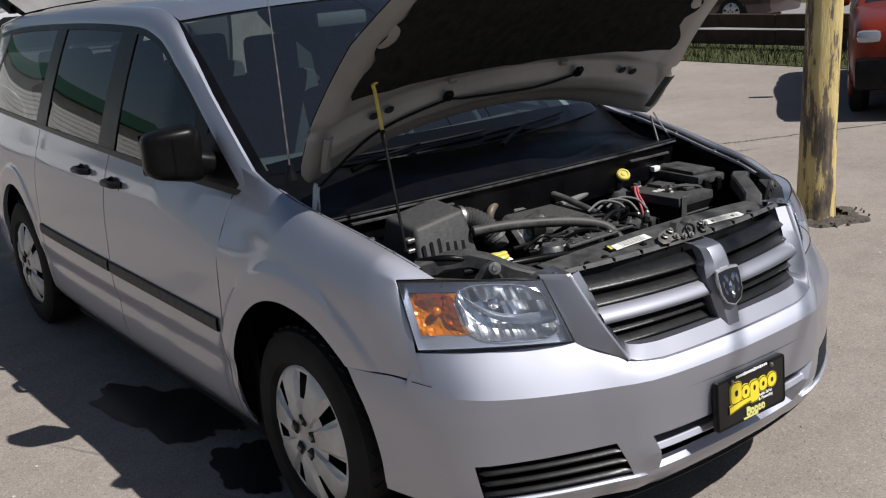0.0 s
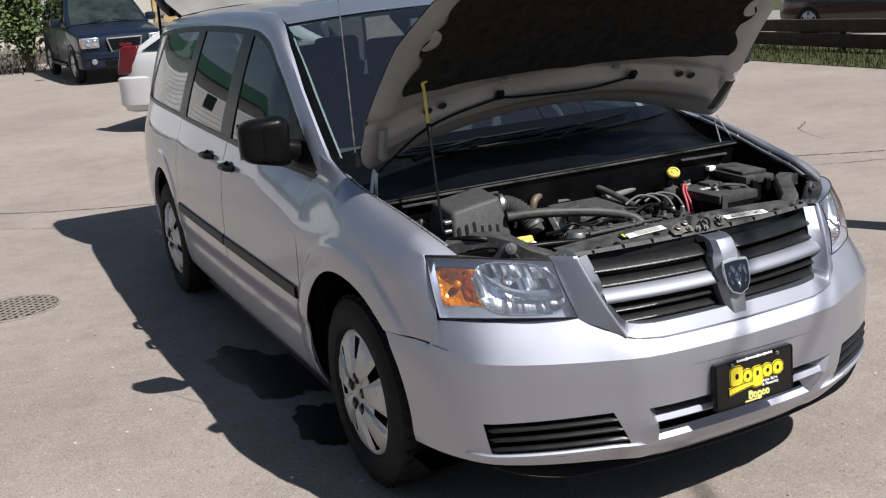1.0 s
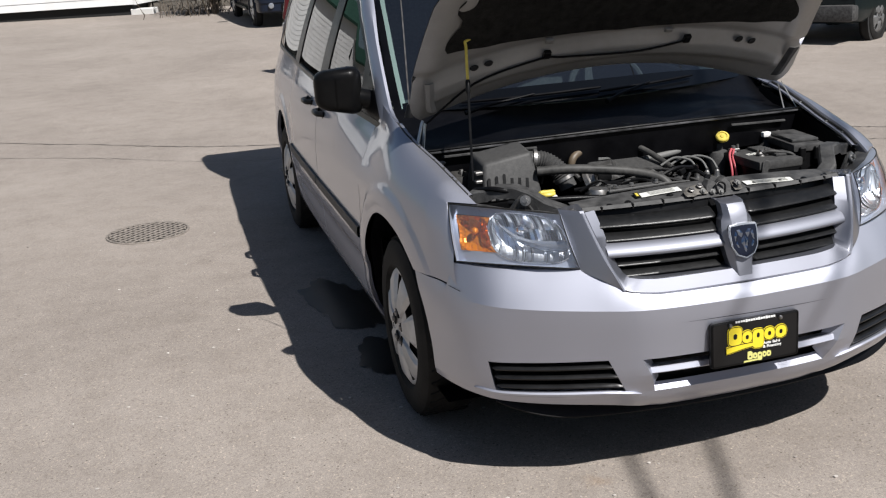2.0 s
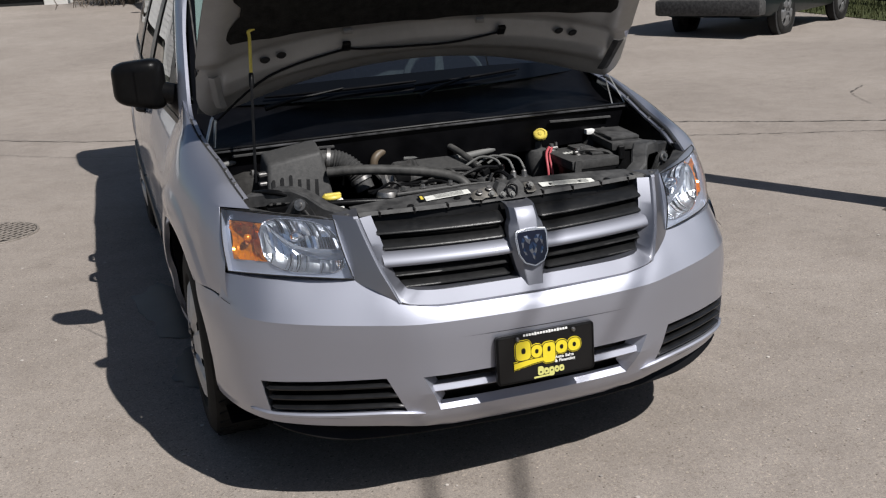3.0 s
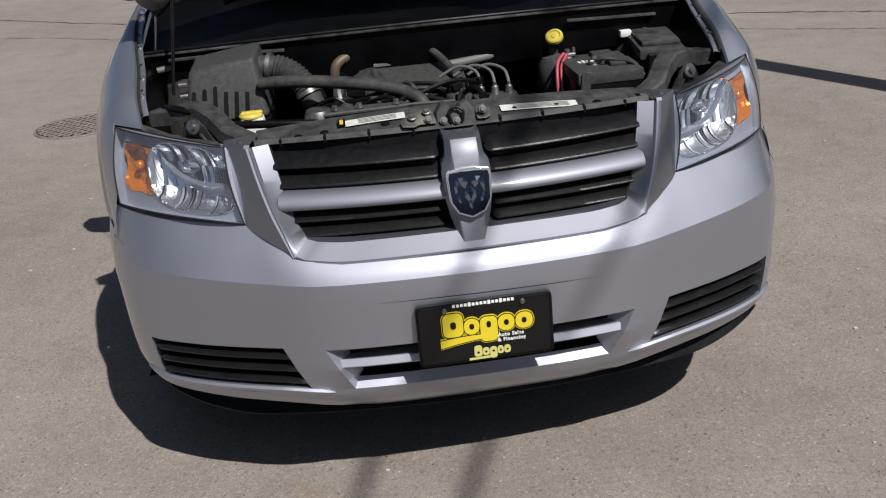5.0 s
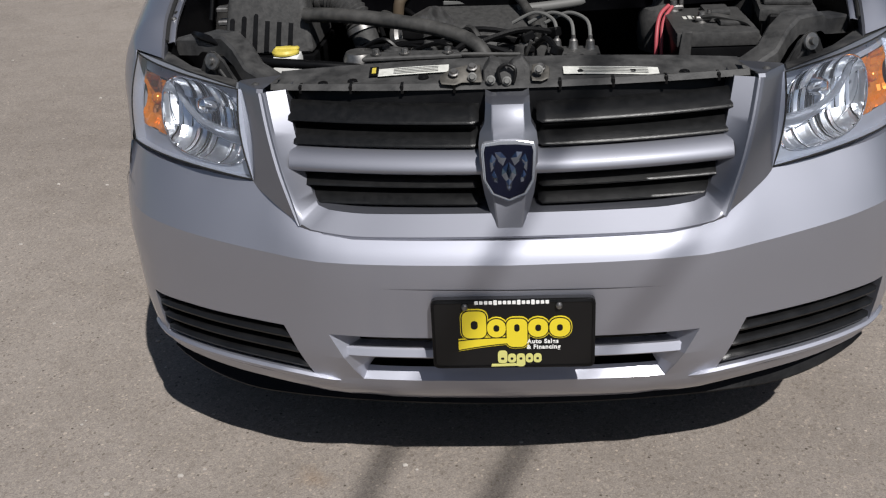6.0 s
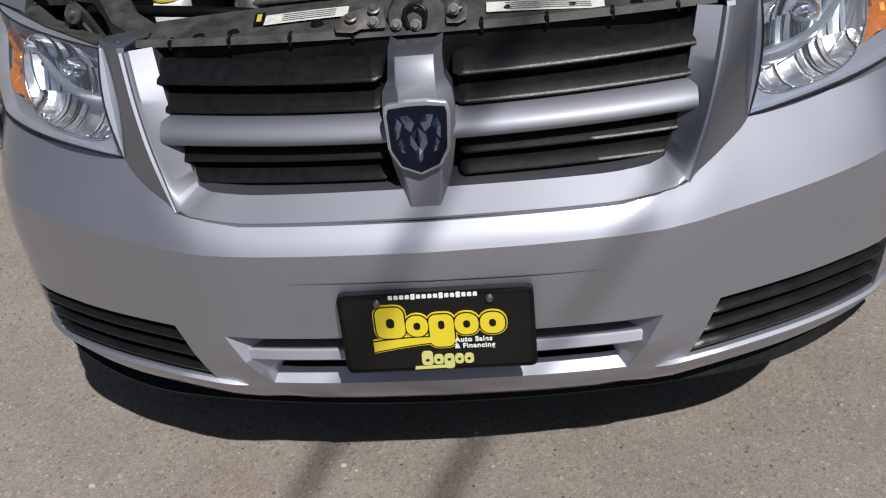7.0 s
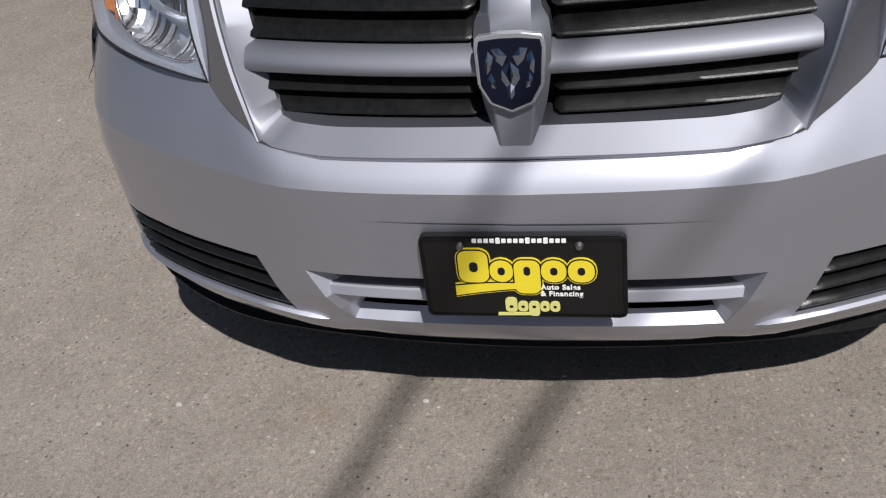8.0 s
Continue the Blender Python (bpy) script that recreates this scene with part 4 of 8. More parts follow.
for sgn in (-1, 1):
    bm, rim = fender(sgn)
    part("fender", bm, SILVER, van, smooth=40)
    # bright mounting flange inside the hood gap, with a rubber seal along it
    rim = [p for p in rim if 0.50 < p.y < 1.16]
    bm = bmesh.new()
    sheet(bm, [[p + Vector((-sgn * d, 0, -h)) for p in rim] for d, h in ((0.007, 0.022), (0.010, 0.014), (0.022, 0.011), (0.026, 0.012), (0.0265, 0.020))])
    flange = part("fender_flange", bm, SILVER, van, smooth=30)
    bm = bmesh.new()
    rod(bm, [p + Vector((-sgn * 0.0085, 0, -0.009)) for p in rim], 0.0042, 6)
    part("fender_seal", bm, SEAM, flange)
    bm = bmesh.new()
    for k in range(8, len(rim) - 4, 21):
        lathe(bm, [(0, 0.0045), (0.006, 0.0045), (0.007, 0)], 8, Matrix.Translation(rim[k] + Vector((-sgn * 0.017, 0, -0.012))))
    pieces("flange_bolt", bm, STEEL, flange)
    bm = bmesh.new()
    for k in range(16, len(rim) - 4, 21):
        lathe(bm, [(0, 0.0012), (0.005, 0.0012), (0.0052, 0)], 10, Matrix.Translation(rim[k] + Vector((-sgn * 0.017, 0, -0.0115))) @ Matrix.Diagonal((0.7, 1.5, 1, 1)))
    pieces("flange_slot", bm, SEAM, flange)
    door = part("front_door", side_panel(sgn, 1.402, 2.495, BELT), SILVER, van, smooth=40)
    slider = part("sliding_door", side_panel(sgn, 2.503, 3.545, BELT), SILVER, van, smooth=40)
    quarter = part("rear_quarter_panel", side_panel(sgn, 3.553, 5.10, BELT), SILVER, van, smooth=40)
    # rub strip, handles
    for y0, y1, owner in ((1.43, 2.485, door), (2.512, 3.53, slider)):
        bm = bmesh.new()
        ys = [lerp(y0, y1, k / 14) for k in range(15)]
        zz = lambda y: lerp(0.612, 0.628, (y - 1.43) / 2)
        sheet(bm, [[(sgn * (side_x(y, 0.62) + o), y, zz(y) + d) for y in ys] for d, o in ((-0.026, -0.002), (-0.022, 0.010), (0.0, 0.013), (0.022, 0.010), (0.026, -0.002))])
        part("rub_strip", bm, DUSTY, owner)
    for yh, owner in ((2.385, door), (2.775, slider)):
        bm = bmesh.new()
        zc = 0.972 if yh < 2.5 else 0.985
        xs = side_x(yh, zc)
        lathe(bm, [(0.0, -0.002), (0.05, -0.001), (0.062, 0.004), (0.066, 0.0)], 20, Matrix.Translation((sgn * xs, yh, zc)) @ pose(0, 0, 0, 0, sgn * 90, 0) @ Matrix.Diagonal((0.62, 1.0, 1.0, 1)))
        part("handle_cup", bm, BLACK, owner)
        bm = bmesh.new()
        rod(bm, curve_pts([(sgn * (xs - 0.005), yh - 0.085, zc + 0.012), (sgn * (xs + 0.024), yh - 0.055, zc + 0.014), (sgn * (xs + 0.028), yh, zc + 0.014), (sgn * (xs + 0.024), yh + 0.055, zc + 0.012), (sgn * (xs - 0.005), yh + 0.085, zc + 0.010)], 5), 0.014, 10)
        part("door_handle", bm, BLACK, owner)
    # wheel housings
    for h in HUBS:
        bm = bmesh.new()
        arc = [radians(a) for a in range(-20, 201, 10)]
        sheet(bm, [[(sgn * (flat_x(max(h + ARCH_R * math.cos(a), 0.45), 0.345 + ARCH_Z * math.sin(a)) - 0.02 if x > 0.9 else x), h + (ARCH_R + 0.012) * math.cos(a), 0.345 + (ARCH_Z + 0.012) * math.sin(a)) for a in arc] for x in (0.925, 0.62)])
        c = bm.verts.new((sgn * 0.62, h, 0.30))
        part("wheel_housing", bm, COWL, van)

# ---- inner shell (dark, keeps light from passing behind the panels) ----
bm = bmesh.new()
ys = [1.30, 1.6, 2.4, 3.4, 4.4, 5.02]
for sgn in (-1, 1):
    sheet(bm, [[(sgn * (WIDE(y) - 0.075), y, 0.20) for y in ys], [(sgn * (WIDE(y) - 0.060), y, 0.6) for y in ys], [(sgn * (WIDE(y) - 0.10), y, BELT(y) - 0.01) for y in ys]], lambda i, j: not (i == 0 and ys[j] >= 3.39 and ys[j] < 4.5))
sheet(bm, [[(-0.86, y, 0.22) for y in (0.5, 1.3, 3.4, 5.0)], [(0.86, y, 0.22) for y in (0.5, 1.3, 3.4, 5.0)]])
part("underbody", bm, COWL, van)

# ---- greenhouse ----
RAIL_Z = smooth_table([(1.30, 1.10), (1.40, 1.165), (1.60, 1.295), (1.85, 1.452), (2.05, 1.555), (2.20, 1.606), (2.45, 1.642), (3.2, 1.662), (4.2, 1.650), (4.9, 1.605), (5.1, 1.57)])


def green_x(y, z):
    b = BELT(y)
    t = (z - b) / 0.55
    return WIDE(y) + INSET(b) - taper(y) - 0.145 * t - 0.055 * t * t


def green_strip(sgn, lower, upper, n=8, off=0.0):
    """A panel between two polylines of (y, z) on the upper side."""
    bm = bmesh.new()
    rows = []
    for k in range(n + 1):
        row = []
        for (ya, za), (yb, zb) in zip(lower, upper):
            y, z = lerp(ya, yb, k / n), lerp(za, zb, k / n)
            row.append((sgn * (green_x(y, z) + off), y, z))
        rows.append(row)
    sheet(bm, rows)
    return bm


def line(f, y0, y1, n, d=0.0):
    return [(lerp(y0, y1, k / n), f(lerp(y0, y1, k / n)) + d) for k in range(n + 1)]


for sgn in (-1, 1):
    # door glass, slider glass, quarter glass
    g1 = green_strip(sgn, line(BELT, 1.62, 2.46, 14, 0.012), [(y, RAIL_Z(y) - 0.075) for y, _ in line(BELT, 1.70, 2.42, 14)], 8, -0.004)
    part("door_window", g1, TINT, van).visible_shadow = False
    g2 = green_strip(sgn, line(BELT, 2.63, 3.46, 12, 0.012), [(y, RAIL_Z(y) - 0.075) for y, _ in line(BELT, 2.56, 3.36, 12)], 8, -0.004)
    part("slider_window", g2, PRIVACY, van).visible_shadow = False
    g3 = green_strip(sgn, line(BELT, 3.62, 4.80, 12, 0.012), [(y, RAIL_Z(y) - 0.075) for y, _ in line(BELT, 3.48, 4.45, 12)], 8, -0.004)
    part("quarter_window", g3, PRIVACY, van).visible_shadow = False
    # black pillars and frames between them
    for lo, hi, nm in (((2.445, 2.645), (2.405, 2.575), "b_pillar"), ((3.445, 3.635), (3.345, 3.50), "c_pillar")):
        bm = green_strip(sgn, line(BELT, lo[0], lo[1], 4), [(y, RAIL_Z(y) - 0.062) for y, _ in line(BELT, hi[0], hi[1], 4)], 8, 0.001)
        thicken(bm, 0.03)
        part(nm, bm, BLACK, van)
    bm = green_strip(sgn, line(BELT, 1.30, 3.40, 30, -0.006), line(BELT, 1.30, 3.40, 30, 0.016), 2, 0.003)
    thicken(bm, 0.012)
    part("belt_moulding", bm, BLACK, van)
    bm = green_strip(sgn, line(BELT, 3.40, 4.92, 20, -0.006), line(BELT, 3.40, 4.92, 20, 0.016), 2, 0.003)
    thicken(bm, 0.012)
    part("belt_moulding", bm, BLACK, van)
    bm = green_strip(sgn, [(y, RAIL_Z(y) - 0.082) for y, _ in line(BELT, 1.62, 4.70, 40)], [(y, RAIL_Z(y) - 0.052) for y, _ in line(BELT, 1.62, 4.74, 40)], 2, 0.002)
    thicken(bm, 0.02)
    part("window_frame", bm, BLACK, van)
    # sail panel before the door glass
    bm = green_strip(sgn, line(BELT, 1.33, 1.66, 8), [(y, RAIL_Z(y) - 0.055) for y, _ in line(BELT, 1.36, 1.74, 8)], 6, 0.000)
    thicken(bm, 0.015)
    part("sail_panel", bm, COWL, van)
    # silver side rail: A pillar running into the roof edge
    bm = bmesh.new()
    ys = [1.17, 1.24, 1.32] + [lerp(1.40, 5.06, k / 40) for k in range(41)]
    rows = [[], [], [], [], []]
    for y in ys:
        z = RAIL_Z(max(y, 1.30)) if y > 1.30 else lerp(1.075, 1.10, (y - 1.17) / 0.13)
        xg = green_x(max(y, 1.30), z - 0.055)
        w = interp(y, [1.2, 1.7, 2.0, 2.4, 5.0], [0.024, 0.024, 0.040, 0.075, 0.075])
        rows[0].append((sgn * (xg + 0.003), y, z - 0.058))
        rows[1].append((sgn * (xg - 0.004), y, z - 0.028))
        rows[2].append((sgn * (xg - 0.022), y, z + 0.000))
        rows[3].append((sgn * (xg - 0.022 - w * 0.5), y, z + 0.014))
        rows[4].append((sgn * (xg - 0.022 - w), y, z + 0.010))
    sheet(bm, rows)
    part("a_pillar_and_roof_rail", bm, SILVER, van, smooth=50)
    # rear quarter post
    bm = green_strip(sgn, line(BELT, 4.78, 5.10, 5), [(y, RAIL_Z(y) - 0.05) for y, _ in line(BELT, 4.43, 5.06, 5)], 6, 0.002)
    thicken(bm, 0.02)
    part("d_pillar", bm, SILVER, van)


def screen_edge(t):
    """Windscreen side edge, base to top, on the right of the driver's axis."""
    y = lerp(1.30, 2.14, t)
    z = RAIL_Z(y) + 0.004
    x = green_x(y, z - 0.055) - 0.088
    return Vector((x, y, z))


def screen_pt(u, t):
    """u from -1 to 1 across, t from base to top."""
    e = screen_edge(t)
    c = 1 - u * u
    return Vector((e.x * u, e.y - lerp(0.20, 0.14, t) * c, e.z + lerp(0.005, 0.032, t) * c))


bm = bmesh.new()
sheet(bm, [[screen_pt(lerp(-1.012, 1.012, j / 24), i / 12) for j in range(25)] for i in range(13)])
ws = part("windscreen", bm, SCREEN, van, "clear sloping windscreen")
ws.visible_shadow = False
for sgn in (-1, 1):
    bm = bmesh.new()
    sheet(bm, [[screen_pt(sgn * u, k / 16) + Vector((0, 0, 0.002)) for k in range(17)] for u in (1.006, 1.02, 1.045)])
    thicken(bm, 0.006)
    part("screen_seal", bm, COWL, van)
FRIT = mat("black_glass_border", (0.003, 0.0035, 0.0045), 0.16, 0.0, 0.22)
bm = bmesh.new()
sheet(bm, [[screen_pt(lerp(-1.0, 1.0, j / 24), lerp(0.0, 0.105 - 0.055 * abs(lerp(-1, 1, j / 24)) ** 3, i / 5)) + Vector((0, -0.003, 0.003)) for j in range(25)] for i in range(6)])
part("windscreen_border", bm, FRIT, van)
# roof
bm = bmesh.new()
ys = [lerp(0, 1, k / 20) for k in range(21)]
rows = []
for k in range(25):
    u = lerp(-1, 1, k / 24)
    front = screen_pt(u, 1.0)
    row = []
    for t in ys:
        y = lerp(front.y, 5.08, t)
        yr = max(y, 2.14)
        edge = green_x(yr, RAIL_Z(yr) - 0.055) - 0.085
        x = edge * u
        z = RAIL_Z(yr) + 0.008 + (0.030 + 0.02 * math.sin(min(1.0, t * 2) * math.pi / 2)) * (1 - abs(u) ** 2.2) + 0.012 * math.exp(-((abs(u) - 0.86) / 0.05) ** 2)
        if t == 0:
            z = front.z + 0.004
        row.append((x, y, z))
    rows.append(row)
sheet(bm, rows)
part("roof", bm, SILVER, van, smooth=50)
# tailgate, swung up
GATE = Matrix.Translation((0, 4.63, 1.675)) @ pose(0, 0, 0, 27)     # local y runs to its lower edge
def gate_pt(u, t, lift=0.0):
    w = interp(t, [0, 0.08, 0.45, 0.9, 1.0], [0.53, 0.60, 0.64, 0.61, 0.54])
    return GATE @ Vector((w * u, 1.12 * t, 0.05 * (1 - u * u) + 0.10 * math.sin(math.pi * t) + lift))
bm = bmesh.new()
cells = lambda i, j: not (1 <= i < 7 and 3 <= j < 17)
sheet(bm, [[gate_pt(lerp(-1, 1, j / 20), i / 14) for j in range(21)] for i in range(15)], cells)
thicken(bm, 0.05)
gate = part("tailgate", bm, COWL, van, "tailgate swung up, dusty glass with a painted sky sheen in a black frame")
bm = bmesh.new()
sheet(bm, [[gate_pt(lerp(-1, 1, j / 20), i / 14, 0.004) for j in range(21)] for i in range(10, 15)])
part("tailgate_skin", bm, COWL, gate)
# pale grey colour carries both the dust and the sky's reflection on the glass
bm = bmesh.new()
sheet(bm, [[gate_pt(lerp(-1.0, 1.0, j / 14), lerp(-0.02, 0.70, i / 6), 0.008) for j in range(15)] for i in range(7)])
part("rear_window", bm, varied(mat("dusty_sky_sheen_glass", (0.16, 0.155, 0.15), 0.3, 0.0, 0.7), 5.0, (0.13, 0.127, 0.12), (0.19, 0.185, 0.178), rough=(0.25, 0.5)), gate)
for sgn in (-1, 1):
    bm = bmesh.new()
    sheet(bm, [[gate_pt(sgn * u, lerp(0.06, 0.95, k / 10), d * math.sin(math.pi * (0.15 + 0.7 * k / 10))) for k in range(11)] for u, d in ((0.99, 0.0), (1.02, -0.04), (1.02, -0.13), (0.95, -0.15))])
    thicken(bm, 0.008)
    part("tailgate_side", bm, COWL, gate, smooth=50)
    bm = bmesh.new()
    rod(bm, [(sgn * 0.62, 4.96, 1.30), gate_pt(sgn * 0.92, 0.42, -0.03)], 0.010, 8)
    part("gas_strut", bm, BLACK, gate)
# lower tail: bumper and sill round the opening
bm = bmesh.new()
sheet(bm, [[(x, 5.10 + 0.05 * (1 - (x / 0.8) ** 2) - o, z) for x in np.linspace(-0.78, 0.78, 9)] for z, o in ((0.28, 0.03), (0.36, 0.0), (0.56, 0.0), (0.60, 0.04))])
thicken(bm, 0.03)
part("rear_bumper", bm, SILVER, van)


# ---- wheels ----
def wheel(parent, cx, cy, cz, out, steer=0.0, r=0.345, w=0.215, spokes=7, cover=HUBCAP):
    """Tyre with a faceted hubcap. out: -1 or 1, the side that it faces."""
    m = Matrix.Translation((cx, cy, cz)) @ pose(0, 0, 0, 0, 0, steer) @ pose(0, 0, 0, 0, out * 90, 0)
    bm = bmesh.new()
    rim = r * 0.66
    h = w / 2
    lathe(bm, [(rim, -h), (rim, h * 0.85), (rim + 0.012, h * 0.98), (rim + 0.05, h * 1.02), (r - 0.035, h * 0.96), (r - 0.012, h * 0.84), (r - 0.002, h * 0.62), (r, 0), (r - 0.002, -h * 0.62), (r - 0.02, -h * 0.9), (rim, -h)], 48, m)
    tyre = part("tyre", bm, RUBBER, parent)
    # tread grooves as raised ribs
    bm = bmesh.new()
    for k in range(40):
        a = 2 * math.pi * k / 40
        for q in (-1, 1):
            box(bm, (-0.006, -0.010, -0.028), (0.0012, 0.010, 0.028), 0, 1, m @ pose(0, 0, 0, 0, 0, math.degrees(a)) @ pose(r, 0, q * 0.052, q * 25, 0, 0))
    tagged(part("tread", bm, RUBBER, tyre), kind="stuff")
    bm = bmesh.new()
    # wheel cover: flat blades with bevelled flanks, dished valleys between, slots cut near the rim
    seg = 16
    prof = lambda rr: h * 0.80 + 0.028 * (1 - (rr / rim) ** 2)
    radii = [0.0, 0.10, 0.20, 0.28, 0.36, 0.46, 0.56, 0.66, 0.76, 0.86, 0.91, 0.955, 0.985]
    rows = []
    nseg = spokes * seg
    for q in radii:
        row = []
        for j in range(nseg + 1):
            ph = (j % seg) / seg
            half_blade = lerp(0.36, 0.27, q)
            blade = step01((half_blade + 0.035 - abs(ph - 0.5)) / 0.05)
            z = prof(rim * q) + 0.012 * blade * step01((q - 0.22) / 0.2) * step01((0.95 - q) / 0.08) - 0.006 * step01((0.30 - q) / 0.1)
            z += 0.005 * step01((q - 0.90) / 0.03) * step01((1.0 - q) / 0.04)
            a = 2 * math.pi * j / nseg
            row.append(m @ Vector((rim * q * math.cos(a), rim * q * math.sin(a), z)))
        rows.append(row)
    def keep(i, j):
        ph = (j % seg + 0.5) / seg
        return not (0.50 < radii[i] < 0.87 and min(ph, 1 - ph) < 0.125)
    sheet(bm, rows, keep)
    bmesh.ops.remove_doubles(bm, verts=bm.verts[:], dist=0.0004)
    part("hubcap", bm, cover, tyre, smooth=24)
    bm = bmesh.new()
    lathe(bm, [(0, h * 0.45), (rim * 0.98, h * 0.45), (rim, h * 0.85)], 32, m)
    part("rim_back", bm, SEAM, tyre)
    bm = bmesh.new()
    for k in range(5):
        a = 2 * math.pi * k / 5
        mm = m @ Matrix.Translation((0.057 * math.cos(a), 0.057 * math.sin(a), prof(0.057) + 0.002))
        lathe(bm, [(0.0, 0.010), (0.010, 0.010), (0.011, -0.01)], 6, mm)
    pieces("wheel_nut", bm, STEEL, tyre) if spokes == 7 else tagged(part("wheel_nut", bm, STEEL, tyre), kind="stuff")
    bm = bmesh.new()
    for k in range(5):
        a = 2 * math.pi * k / 5
        mm = m @ pose(0, 0, 0, 0, 0, math.degrees(a)) @ Matrix.Translation((0.057, 0, prof(0.057) + 0.0045))
        box(bm, (-0.017, -0.017, -0.006), (0.017, 0.017, 0.001), 0.002, 1, mm)
    pieces("nut_recess", bm, SEAM, tyre) if spokes == 7 else tagged(part("nut_recess", bm, SEAM, tyre), kind="stuff")
    return tyre


for sgn in (-1, 1):
    for h in HUBS:
        wheel(van, sgn * 0.80, h, 0.345, sgn, 0.0)


# ---- head lamps ----
def quad_pt(c, u, v):
    """Bilinear point of corners (top outer, top inner, bottom inner, bottom outer)."""
    to, ti, bi, bo = c
    return lerp(lerp(to, ti, u), lerp(bo, bi, u), v)


for sgn in (-1, 1):
    F = lambda p: Vector((sgn * p[0], p[1], p[2]))
    C = [F((0.812, 0.512, 0.913)), F((0.530, 0.252, 0.900)), F((0.503, 0.170, 0.741)), F((0.822, 0.428, 0.742))]
    out = Vector((sgn * 0.62, -0.74, 0.26)).normalized()
    def lens_pt(u, v, depth=0.0):
        p = quad_pt(C, u, v)
        return p + out * (0.038 * math.sin(math.pi * min(max(u, 0), 1)) ** 0.8 * 1.0 + 0.012 * math.sin(math.pi * v) - depth)
    bm = bmesh.new()
    sheet(bm, [[lens_pt(j / 20, i / 10) for j in range(21)] for i in range(11)])
    lamp = part("head_lamp", bm, LENS, van, "clear head lamp with amber turn signal")
    lamp.visible_shadow = False
    # housing floor and walls
    bm = bmesh.new()
    rim_pts = [lens_pt(j / 14, 0) for j in range(15)] + [lens_pt(1, i / 8) for i in range(1, 9)] + [lens_pt(1 - j / 14, 1) for j in range(1, 15)] + [lens_pt(0, 1 - i / 8) for i in range(1, 8)]
    rim_pts.append(rim_pts[0])
    sheet(bm, [rim_pts, [p - out * 0.07 for p in rim_pts]])
    part("lamp_housing", bm, BEZEL, lamp)
    # bezel behind the lens, open where the bowl and the turn signal sit
    uc, vc, ru, rv = 0.660, 0.50, 0.315, 0.445
    def bowl_q(u, v):
        return (abs((u - uc) / ru) ** 3 + abs((v - vc) / rv) ** 3) ** (1 / 3)
    def bowl_edge(v):
        return uc - ru * max(0.0, 1 - abs((v - vc) / rv) ** 3) ** (1 / 3)
    bm = bmesh.new()
    n_u, n_v = 60, 30
    inside = lambda j, i: bowl_q((j + 0.5) / n_u, (i + 0.5) / n_v) < 1.0 or (0.05 < (j + 0.5) / n_u < bowl_edge((i + 0.5) / n_v) and 0.18 < (i + 0.5) / n_v < 0.80)
    sheet(bm, [[lens_pt(j / n_u, i / n_v, 0.026) for j in range(n_u + 1)] for i in range(n_v + 1)], lambda i, j: not inside(j, i))
    part("lamp_bezel", bm, BEZEL, lamp, smooth=40)
    # bowl of many small mirror facets
    rf = random.Random(17)
    fu, fv = 0.024, 0.34
    tilt = {}
    for a in range(44):
        for b in range(10):
            tilt[a, b] = (rf.uniform(-0.0065, 0.0065), rf.uniform(-0.004, 0.004))
    n_u, n_v = 84, 28
    bm = bmesh.new()
    for i in range(n_v):
        for j in range(n_u):
            cu, cv = lerp(0.33, 0.99, (j + 0.5) / n_u), lerp(0.03, 0.97, (i + 0.5) / n_v)
            if bowl_q(cu, cv) > 1.03:
                continue
            k = (int(cu / fu), int(cv / fv))
            quad = []
            for dj, di in ((0, 0), (1, 0), (1, 1), (0, 1)):
                u, v = lerp(0.33, 0.99, (j + dj) / n_u), lerp(0.03, 0.97, (i + di) / n_v)
                q = min(bowl_q(u, v), 1.0)
                d = 0.028 + 0.062 * (1 - q * q) ** 0.6
                d += tilt[k][0] * (u / fu - k[0] - 0.5) + tilt[k][1] * (v / fv - k[1] - 0.5)
                quad.append(bm.verts.new(lens_pt(u, v, d)))
            bm.faces.new(quad)
    bmesh.ops.remove_doubles(bm, verts=bm.verts[:], dist=0.0002)
    part("reflector", bm, REFLECT, lamp, smooth=6)
    # bright rim of the bowl
    bm = bmesh.new()
    ring = []
    for k in range(49):
        a = 2 * math.pi * k / 48
        c, s_ = math.cos(a), math.sin(a)
        r = 1.0 / (abs(c) ** 3 + abs(s_) ** 3) ** (1 / 3)
        ring.append(lens_pt(min(uc + ru * r * c, 0.985), vc + rv * r * s_, 0.024))
    rod(bm, ring, 0.0016, 6, False)
    part("reflector_ring", bm, CHROME, lamp)
    # broad smooth blade sweeping down from the signal and across the bowl
    path = curve_pts([(0.395, 0.13, 0.03), (0.44, 0.27, 0.07), (0.52, 0.42, 0.11), (0.62, 0.515, 0.15), (0.74, 0.535, 0.19), (0.86, 0.515, 0.21), (0.955, 0.50, 0.21)], 5)
    bm = bmesh.new()
    sheet(bm, [[lens_pt(p.x - 0.10 * p.z * (p.x < 0.6) * w, p.y + p.z * w, 0.036 + dip + 0.016 * math.sin(math.pi * min(1.0, max(0.0, (p.x - 0.40) / 0.56)))) for p in path] for w, dip in ((0.0, 0.012), (0.06, 0.003), (0.30, 0.0), (0.65, 0.005), (0.92, 0.014), (1.0, 0.026))])
    thicken(bm, 0.002)
    part("lamp_divider", bm, BLADE, lamp, smooth=50)
    # bright edge of the fin beside the signal
    bm = bmesh.new()
